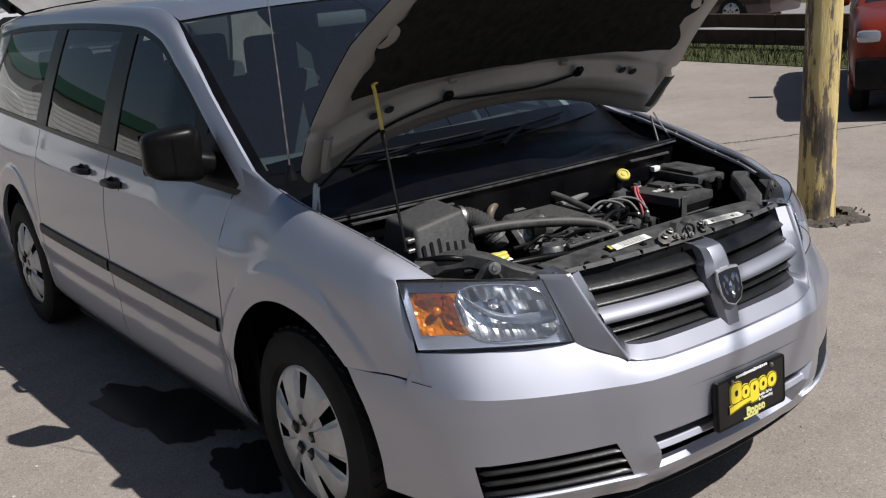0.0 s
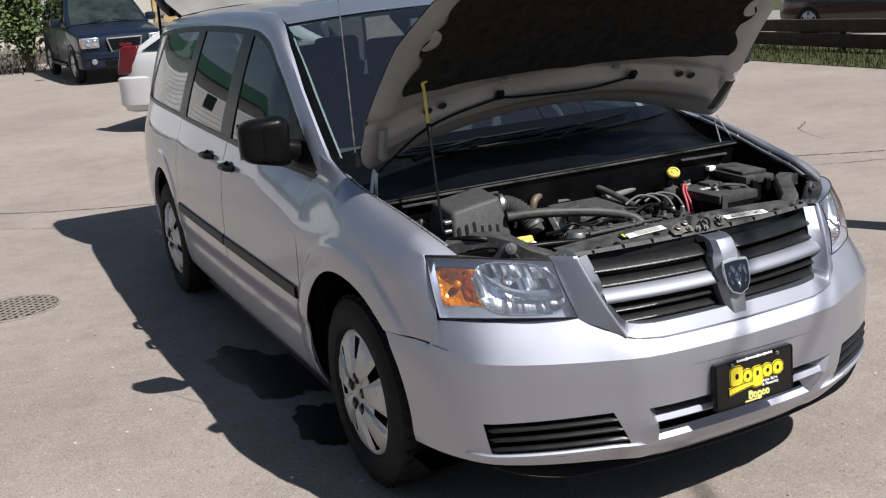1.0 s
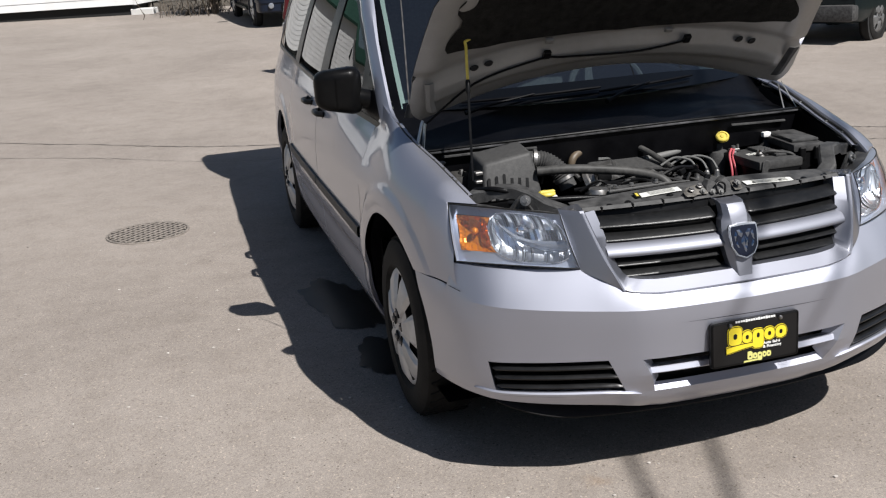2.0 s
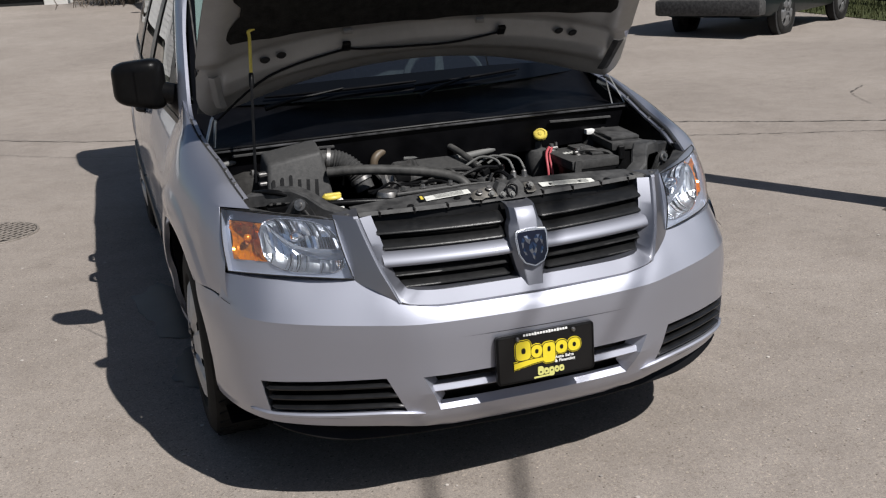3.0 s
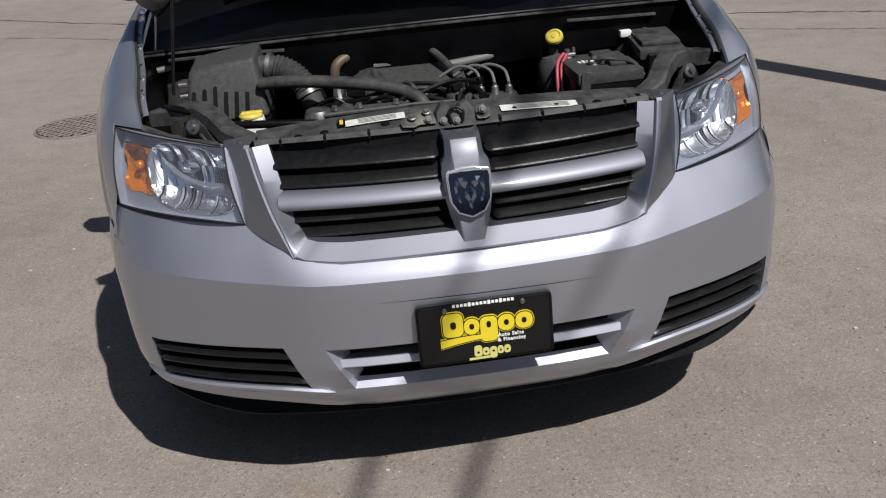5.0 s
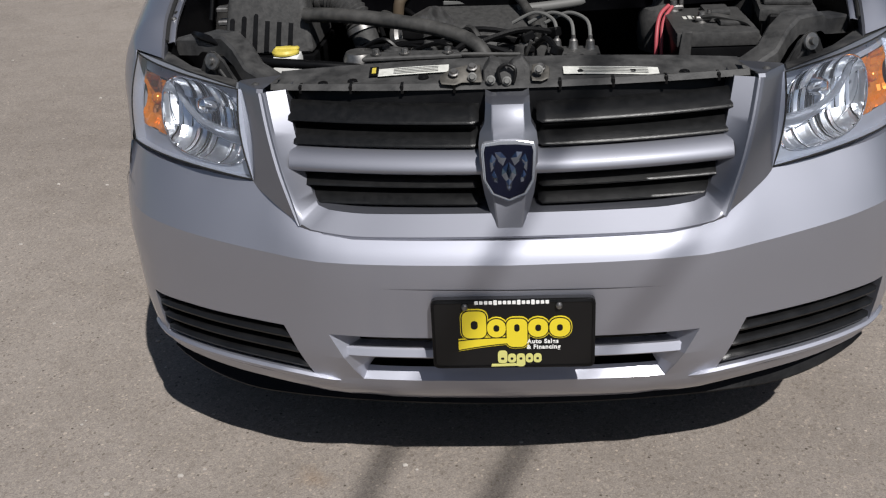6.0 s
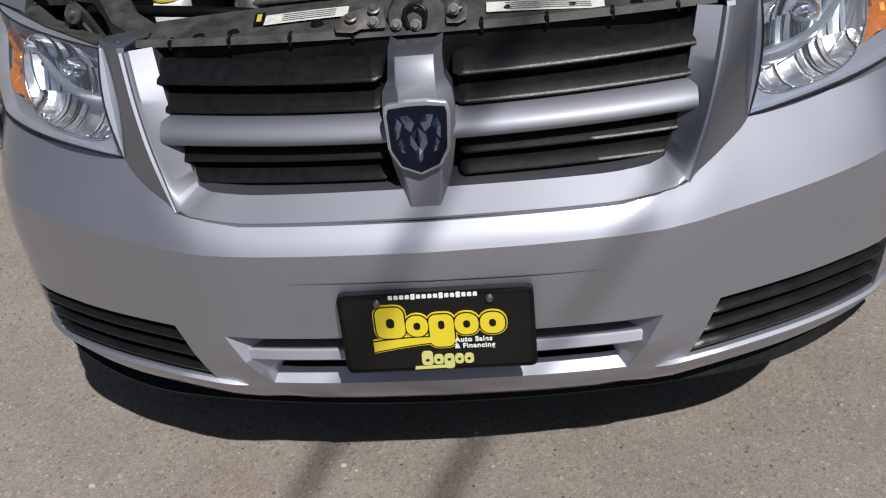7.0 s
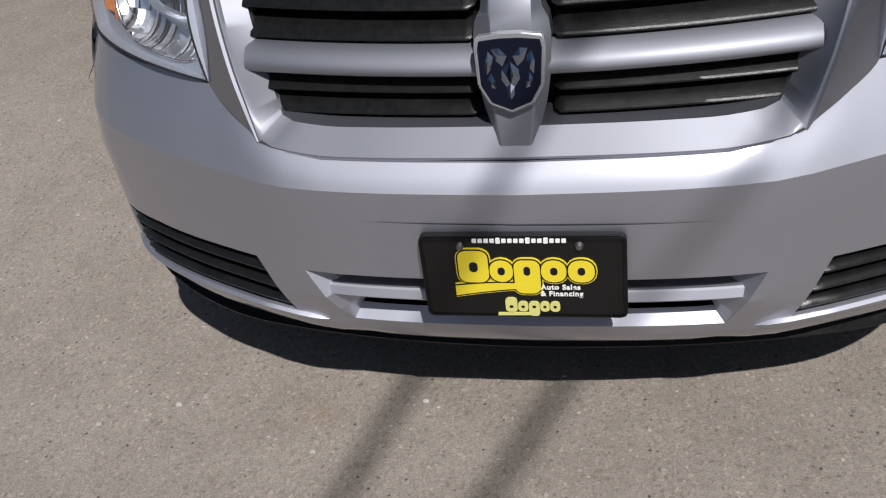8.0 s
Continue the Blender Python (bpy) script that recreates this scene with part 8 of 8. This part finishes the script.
# bright trapezoid frame round the mesh
outer, inner = grille_ring(0.30, 0.38, 0.60, 0.935, -2.475, -2.425), grille_ring(0.262, 0.335, 0.635, 0.902, -2.485, -2.435)
for k in range(4):
    rod(bm, [lerp(Vector(outer[k]), Vector(inner[k]), 0.5), lerp(Vector(outer[(k + 1) % 4]), Vector(inner[(k + 1) % 4]), 0.5)], 0.018, 8)
grille = part("grille", bm, CHROME, blue_car)
bm = bmesh.new()
bm.faces.new([bm.verts.new(Vector(p) + Vector((0, -0.004, 0))) for p in outer])
part("grille_backing", bm, COWL, grille)
bm = bmesh.new()
for k in range(5):
    z = 0.67 + 0.05 * k
    w = lerp(0.27, 0.335, (z - 0.635) / 0.27)
    box(bm, (-w, -2.476 + 0.18 * (z - 0.635), z - 0.005), (w, -2.462 + 0.18 * (z - 0.635), z + 0.005), 0.002, 1)
pieces("grille_slat", bm, DUSTY, grille)
car_box(grille, "grille_badge", (-0.13, -2.485, 0.745), (0.13, -2.455, 0.80), TAILRED, 0.006)
bm = bmesh.new()
bumper_line = curve_pts([(-0.93, -2.00, 0), (-0.925, -2.18, 0), (-0.86, -2.36, 0), (-0.62, -2.45, 0), (-0.25, -2.485, 0), (0.25, -2.485, 0), (0.62, -2.45, 0), (0.86, -2.36, 0), (0.925, -2.18, 0), (0.93, -2.00, 0)], 4)
sheet(bm, [[Vector((p.x * (1 + q), -2.0 + (p.y + 2.0) * (1 + q * 3), z)) for p in map(Vector, bumper_line)] for z, q in ((0.31, -0.08), (0.33, -0.02), (0.36, -0.005), (0.52, -0.004), (0.53, 0.010), (0.60, 0.014), (0.645, 0.008), (0.66, -0.03), (0.665, -0.08))])
bmesh.ops.recalc_face_normals(bm, faces=bm.faces[:])
part("front_bumper", bm, P_BLUE, blue_car, smooth=28)
car_box(blue_car, "bumper_intake", (-0.45, -2.492, 0.37), (0.45, -2.40, 0.50), BLACK, 0.02)
for sd in (-1, 1):
    bm = bmesh.new()
    rod(bm, [(sd * 0.42, -1.16, 1.215), (sd * 0.10, -1.10, 1.26)], 0.009, 6)
    part("wiper", bm, BLACK, blue_car)
# dark green utility car
P_GREEN = paint("dark_green_paint", (0.010, 0.016, 0.018), 0.3, 0.4, 0.25)
DULLCOVER = varied(mat("dull_wheel_cover", (0.16, 0.16, 0.16), 0.5, 0.4), 8.0, (0.12, 0.12, 0.12), (0.20, 0.20, 0.20))
m = Matrix.Translation((9.60, 12.05, 0.0)) @ pose(0, 0, 0, 0, 0, 122)
green_car = parked_car("utility_car", m, "dark green dusty utility car parked at the verge", P_GREEN,
    [(-1.76, 0.78, 0.50, 0.7, 0.98), (-1.62, 0.85, 0.42, 0.68, 1.02), (-1.2, 0.88, 0.28, 0.68, 1.04), (0.6, 0.885, 0.28, 0.70, 1.08), (1.8, 0.87, 0.30, 0.70, 1.08), (2.15, 0.82, 0.36, 0.66, 1.04)],
    (-1.0, -0.4, 1.85, 2.12, 1.04, 1.68, 0.82, 0.66), (-1.27, 1.27), 0.36, 0.74, DARKGLASS, cover=DULLCOVER)
for sd in (-1, 1):
    car_box(green_car, "tail_lamp", (sd * 0.74 - 0.08, 2.02, 0.78), (sd * 0.74 + 0.08, 2.18, 1.0), TAILRED, 0.02)
car_box(green_car, "rear_bumper", (-0.84, 2.02, 0.36), (0.84, 2.28, 0.60), DUSTY, 0.05)
# orange-red utility car
RED_WHEEL = (7.47, 4.30)
P_RED = paint("orange_red_paint", (0.17, 0.022, 0.010), 0.2, 0.4, 0.3)
m = Matrix.Translation((RED_WHEEL[0] + 1.62, RED_WHEEL[1] - 0.02, 0.0)) @ pose(0, 0, 0, 0, 0, 302)
red_car = parked_car("compact_utility_car", m, "orange-red compact utility car parked beyond the pole", P_RED,
    [(-2.16, 0.80, 0.32, 0.6, 0.84), (-2.0, 0.88, 0.27, 0.64, 0.94), (-1.2, 0.90, 0.26, 0.68, 1.02), (0.6, 0.895, 0.26, 0.70, 1.08), (1.8, 0.88, 0.28, 0.70, 1.08), (2.15, 0.82, 0.36, 0.66, 1.04)],
    (-0.75, 0.25, 1.70, 2.10, 1.02, 1.46, 0.82, 0.57), (-1.33, 1.33), 0.35, 0.76, DARKGLASS, arch=P_RED)
for sd in (-1, 1):
    car_box(red_car, "head_lamp", (sd * 0.72 - 0.12, -2.20, 0.74), (sd * 0.72 + 0.10, -2.00, 0.86), CLEARLAMP, 0.05)
    car_box(red_car, "door_mirror", (sd * 0.99 - 0.10, -0.42, 1.00), (sd * 0.99 + 0.10, -0.28, 1.16), P_RED, 0.05)
car_box(red_car, "front_bumper", (-0.86, -2.26, 0.30), (0.86, -2.05, 0.60), BLACK, 0.06)
car_box(red_car, "grille", (-0.45, -2.24, 0.66), (0.45, -2.14, 0.86), BLACK, 0.03)
# dark sedan standing on the road
P_DARK = paint("dark_maroon_paint", (0.03, 0.012, 0.012), 0.3, 0.3)
m = Matrix.Translation((18.0, 14.9, 0.0)) @ pose(0, 0, 0, 0, 0, 8)
sedan = parked_car("sedan", m, "dark sedan standing on the road beyond the guard rail", P_DARK,
    [(-2.3, 0.74, 0.28, 0.5, 0.72), (-2.0, 0.85, 0.24, 0.55, 0.84), (-1.0, 0.88, 0.22, 0.58, 0.95), (0.8, 0.88, 0.22, 0.58, 0.98), (1.9, 0.86, 0.24, 0.56, 0.96), (2.3, 0.76, 0.3, 0.52, 0.82)],
    (-1.05, -0.25, 0.95, 1.75, 0.92, 1.42, 0.82, 0.60), (-1.4, 1.4), 0.33, 0.76, DARKGLASS)

# ==== VERGE, RAIL, ROAD ====
GRASS = varied(mat("grass", (0.05, 0.07, 0.025), 0.9, 0, 0.1), 8.0, (0.028, 0.036, 0.014), (0.085, 0.092, 0.042), bump=0.6)
ROAD = varied(mat("road_asphalt", (0.2, 0.19, 0.18), 0.9), 3.0, (0.16, 0.155, 0.15), (0.25, 0.24, 0.225), bump=0.3, bump_scale=90)
def strip_x(name, x0, x1, y0, y1, z, material, label, lean=0.15):
    bm = bmesh.new()
    ys = list(np.linspace(y0, y1, 30))
    sheet(bm, [[(x0 + lean * (y - 8.4), y, z) for y in ys], [(x1 + lean * (y - 8.4), y, z) for y in ys]])
    return tagged(part(name, bm, material), label, name.split("_")[-1], kind="structure")
strip_x("verge", 10.9, 13.4, -30, 60, 0.012, GRASS, "narrow weedy grass verge along the lot's edge")
strip_x("road", 13.4, 24.0, -60, 110, 0.016, ROAD, "pale grey asphalt road beyond the guard rail")
strip_x("far_lawn", 24.0, 90.0, -60, 140, 0.02, GRASS, "wide green lawn on the far side of the road")
bm = bmesh.new()
rr = random.Random(21)
for k in range(5200):
    y = rr.uniform(2.0, 17.0)
    x = rr.uniform(10.8, 13.0) + 0.15 * (y - 8.4)
    h = rr.uniform(0.05, 0.17)
    a = rr.uniform(0, math.pi)
    w = 0.010
    l = Vector((rr.uniform(-0.05, 0.05), rr.uniform(-0.05, 0.05), h))
    d = Vector((math.cos(a) * w, math.sin(a) * w, 0))
    p = Vector((x, y, 0.01))
    bm.faces.new([bm.verts.new(q) for q in (p - d, p + d, p + l)])
tagged(part("grass_blades", bm, GRASS, smooth=0), "uneven tufts of short weedy green grass", "grass", kind="stuff")
RAILWOOD = varied(mat("brown_stained_timber", (0.07, 0.035, 0.015), 0.7), 4.0, (0.028, 0.013, 0.007), (0.075, 0.036, 0.019), bump=0.3)
rail = thing("guard_rail", pose(0, 0, 0), "low brown timber guard rail on short posts along the verge", "guard rail")
for z0, z1 in ((0.08, 0.33), (0.365, 0.60)):
    for k in range(8):
        y0, y1 = -12 + k * 4.2, -12 + (k + 1) * 4.2 - 0.02
        bm = bmesh.new()
        xx = lambda y: 12.75 + 0.15 * (y - 8.4)
        warp = 0.012 * math.sin(k * 2.3 + z0 * 9)
        secs = ((-0.05, z0 + 0.012), (-0.04, z0), (0.05, z0), (0.05, z1), (-0.04, z1), (-0.05, z1 - 0.012))
        rows = [[(xx(y) + d + warp * math.sin((y - y0) * 0.75), y, z + warp * math.sin((y - y0) * 0.9)) for d, z in secs + secs[:1]] for y in np.linspace(y0, y1, 7)]
        sheet(bm, rows)
        for end in (0, -1):
            bm.faces.new([bm.verts.new(p) for p in rows[end][:-1]])
        bmesh.ops.remove_doubles(bm, verts=bm.verts[:], dist=0.001)
        bmesh.ops.recalc_face_normals(bm, faces=bm.faces[:])
        part("plank", bm, RAILWOOD, rail)
for k in range(9):
    y = -11.5 + k * 4.2 + 2.3
    bm = bmesh.new()
    x = 12.75 + 0.15 * (y - 8.4) + 0.13
    box(bm, (x - 0.08, y - 0.08, -0.02), (x + 0.08, y + 0.08, 0.58), 0.01, 1)
    part("post", bm, RAILWOOD, rail)
# far white building across the road
FARWALL = varied(mat("far_pale_wall", (0.6, 0.59, 0.56), 0.8), 0.6, (0.5, 0.49, 0.47), (0.66, 0.65, 0.62))
far = thing("far_building", pose(64, 56, 0, 0, 0, 20), "long pale low building far beyond the road", "building")
bm = bmesh.new()
box(bm, (-5, -30, 0), (5, 30, 3.8), 0.02, 1)
part("wall", bm, FARWALL, far)
bm = bmesh.new()
box(bm, (-5.4, -30.4, 3.8), (5.4, 30.4, 4.3), 0.05, 1)
part("roof", bm, DUSTY, far)
for k in range(12):
    bm = bmesh.new()
    box(bm, (-5.06, -27 + k * 4.8, 0.9), (-5.0, -25 + k * 4.8, 2.6), 0.01, 1)
    part("window", bm, DARKGLASS, far)

# ==== BACK OF THE LOT ====
SIDING = varied(mat("white_vinyl_siding", (0.72, 0.72, 0.71), 0.55), 2.0, (0.66, 0.66, 0.65), (0.76, 0.76, 0.755), bump=0.03)
shed = thing("sided_building", pose(-1.86, 27.0, ground_z(-2, 27), 0, 0, -14.5), "white vinyl-sided low building raised on a dark skirt", "building")
bm = bmesh.new()
box(bm, (-14.0, 0.03, 0.28), (0.0, 5.0, 3.1), 0.0, 1)
part("wall", bm, SIDING, shed)
n_course = 14
for k in range(n_course):
    z = 0.28 + k * 0.2
    bm = bmesh.new()
    vs = [[(x, y, zz) for x in (-14.0, -0.06)] for y, zz in ((0.0, z), (-0.004, z + 0.004), (0.010, z + 0.196), (0.02, z + 0.198))]
    sheet(bm, vs)
    part("siding_board", bm, SIDING, shed, smooth=0)
    bm = bmesh.new()
    sheet(bm, [[(x, y, zz) for y in (0.06, 5.0)] for x, zz in ((0.0, z), (0.012, z + 0.004), (-0.012, z + 0.196), (-0.02, z + 0.198))])
    part("siding_board", bm, SIDING, shed, smooth=0)
bm = bmesh.new()
box(bm, (-0.07, -0.02, 0.27), (0.02, 0.07, 3.1), 0.005, 1)
part("corner_trim", bm, SIDING, shed)
bm = bmesh.new()
box(bm, (-14.0, 0.12, -0.6), (-0.15, 4.9, 0.28), 0.0, 1)
part("skirt", bm, SEAM, shed)
bm = bmesh.new()
box(bm, (-0.20, 0.05, -0.05), (0.42, 0.65, 0.16), 0.02, 1)
part("foundation_block", bm, FARWALL, shed)
bm = bmesh.new()
sheet(bm, [[(-14.3, -0.35, 3.08), (0.35, -0.35, 3.08)], [(-14.3, 2.5, 4.1), (0.35, 2.5, 4.1)], [(-14.3, 5.3, 3.08), (0.35, 5.3, 3.08)]])
thicken(bm, 0.12)
GREENROOF = varied(mat("green_metal_roof", (0.03, 0.08, 0.06), 0.7, 0, 0.2), 4.0, (0.022, 0.06, 0.045), (0.035, 0.085, 0.062))
part("roof", bm, GREENROOF, shed, smooth=0)
for x0 in (-5.0,):
    bm = bmesh.new()
    box(bm, (x0, -0.03, 1.7), (x0 + 0.5, 0.02, 2.4), 0.01, 1)
    part("window", bm, DARKGLASS, shed)
# beige wall of the neighbouring building
BEIGE = varied(mat("beige_render", (0.4, 0.37, 0.32), 0.9), 0.8, (0.34, 0.32, 0.28), (0.46, 0.43, 0.38), bump=0.2, bump_scale=20)
nb = thing("rendered_building", pose(8.0, 36.0, 0.6), "plain beige rendered building closing the back of the lot", "building")
bm = bmesh.new()
box(bm, (-11, 0, -0.5), (22, 8, 6.5), 0.0, 1)
part("wall", bm, BEIGE, nb)
bm = bmesh.new()
box(bm, (-11.3, -0.3, 6.5), (22.3, 8.3, 6.8), 0.0, 1)
part("roof", bm, DUSTY, nb)
OCHRE = varied(mat("ochre_door", (0.36, 0.24, 0.10), 0.7), 3.0, (0.30, 0.20, 0.085), (0.42, 0.29, 0.13))
for x0, w, h, mt, nm in ((-2.6, 1.5, 2.2, OCHRE, "door"), (-6.2, 2.2, 3.0, FARWALL, "panel_door"), (2.0, 2.4, 3.0, FARWALL, "panel_door"), (7.0, 2.4, 3.0, FARWALL, "panel_door")):
    bm = bmesh.new()
    box(bm, (x0, -0.07, -0.1), (x0 + w, 0.0, h), 0.02, 1)
    part(nm, bm, mt, nb)
for x0 in (-8.2, -3.4, -0.8):
    bm = bmesh.new()
    rod(bm, [(x0, -0.1, 0), (x0, -0.1, 6.4)], 0.06, 8)
    part("downpipe", bm, DUSTY, nb)
# weathered rail fence with dry brush
OLDWOOD = varied(mat("weathered_wood", (0.17, 0.15, 0.13), 0.9), 6.0, (0.11, 0.10, 0.085), (0.25, 0.225, 0.195), bump=0.4)
fz = ground_z(0, 28.5)
fence = thing("rail_fence", pose(-1.0, 28.6, fz), "weathered grey wooden rail fence before a beige wall", "fence")
for z in (0.35, 0.75, 1.05):
    bm = bmesh.new()
    box(bm, (-0.6, -0.03, z - 0.06), (5.5, 0.03, z + 0.06), 0.008, 1)
    part("rail", bm, OLDWOOD, fence)
for x in (-0.5, 0.9, 2.3, 3.7, 5.2):
    bm = bmesh.new()
    box(bm, (x - 0.06, 0.03, -0.1), (x + 0.06, 0.15, 1.25), 0.008, 1)
    part("post", bm, OLDWOOD, fence)
bm = bmesh.new()
rows = []
for x in np.linspace(-1.4, 6, 30):
    rows.append([(x, 27.6 + 0.15 * math.sin(x * 3), fz - 0.03), (x, 28.0, fz + 0.14 + 0.04 * math.sin(x * 7)), (x, 29.5, fz + 0.2), (x, 35.9, fz + 0.25)])
sheet(bm, rows)
tagged(part("dirt_bank", bm, DIRT), "low bank of dry brown dirt under the fence", "dirt", kind="structure")
TWIG = varied(mat("dry_twig", (0.1, 0.08, 0.06), 0.9), 9.0, (0.06, 0.048, 0.036), (0.16, 0.13, 0.10))
bm = bmesh.new()
rr = random.Random(31)
for k in range(90):
    p = Vector((rr.gauss(-0.25, 0.5), rr.gauss(25.6, 0.35), 0))
    p.z = ground_z(p.x, p.y)
    q = p + Vector((rr.uniform(-0.35, 0.35), rr.uniform(-0.3, 0.3), rr.uniform(0.1, 0.75)))
    rod(bm, [p, lerp(p, q, 0.5) + Vector((rr.uniform(-.06, .06), 0, rr.uniform(-.03, .06))), q], [0.012, 0.009, 0.003], 4, False)
tagged(part("dry_brush", bm, TWIG), "tangle of dry brown brush at the bush's foot", "brush", kind="stuff")
LEAF = varied(mat("bush_leaf", (0.07, 0.12, 0.03), 0.6), 3.0, (0.030, 0.060, 0.014), (0.115, 0.165, 0.045))
bush = thing("bush", pose(0.12, 25.3, ground_z(0, 25.4)), "tall leafy green bush beside the blue car", "bush")
bm = bmesh.new()
rr = random.Random(41)
limbs = []
for k in range(9):
    a = rr.uniform(0, 2 * math.pi)
    top = Vector((0.75 * math.cos(a) * rr.random(), 0.5 * math.sin(a) * rr.random(), rr.uniform(1.8, 3.1)))
    mid = Vector((top.x * 0.7, top.y * 0.7, top.z * 0.5))
    rod(bm, [(0.05 * math.cos(a), 0.05 * math.sin(a), 0), mid, top], [0.035, 0.022, 0.006], 6)
    limbs += [lerp(mid, top, t) for t in (0.0, 0.3, 0.6, 0.9)] + [mid * 0.7]
tagged(part("stem", bm, TWIG, bush), kind="stuff")
bm = bmesh.new()
for k in range(5200):
    # leaves in clusters about the limbs, the lower skirt thinner
    c = rr.choice(limbs) + Vector((rr.gauss(0, 0.22), rr.gauss(0, 0.26), rr.gauss(0, 0.20)))
    if c.z < 0.35 or noise.noise(c * 2.6) < -0.18 or (c.z < 0.9 and rr.random() < 0.45):
        continue
    l = rr.uniform(0.07, 0.15)
    d = Vector((rr.gauss(0, 1), rr.gauss(0, 1), rr.gauss(-0.2, 0.6))).normalized()
    e = d.orthogonal().normalized() * l * 0.36
    up = Vector((0, 0, 0.012))
    bm.faces.new([bm.verts.new(q) for q in (c, c + d * l * 0.35 + e + up, c + d * l * 0.75 + e * 0.7 + up, c + d * l, c + d * l * 0.75 - e * 0.7 + up, c + d * l * 0.35 - e + up)])
part("foliage", bm, LEAF, bush, smooth=0)
# unseen building added behind the camera, only for the reflections
street = thing("unseen_reflection_building", pose(-4, -26, 0), "plain grey building, unseen, added behind the camera for reflections", "building")
bm = bmesh.new()
box(bm, (-22, -6, 0), (22, 0, 5.0), 0.0, 1)
part("wall", bm, BEIGE, street)
bm = bmesh.new()
box(bm, (-22.3, -6.3, 5.0), (22.3, 0.3, 5.4), 0.0, 1)
part("roof", bm, DUSTY, street)
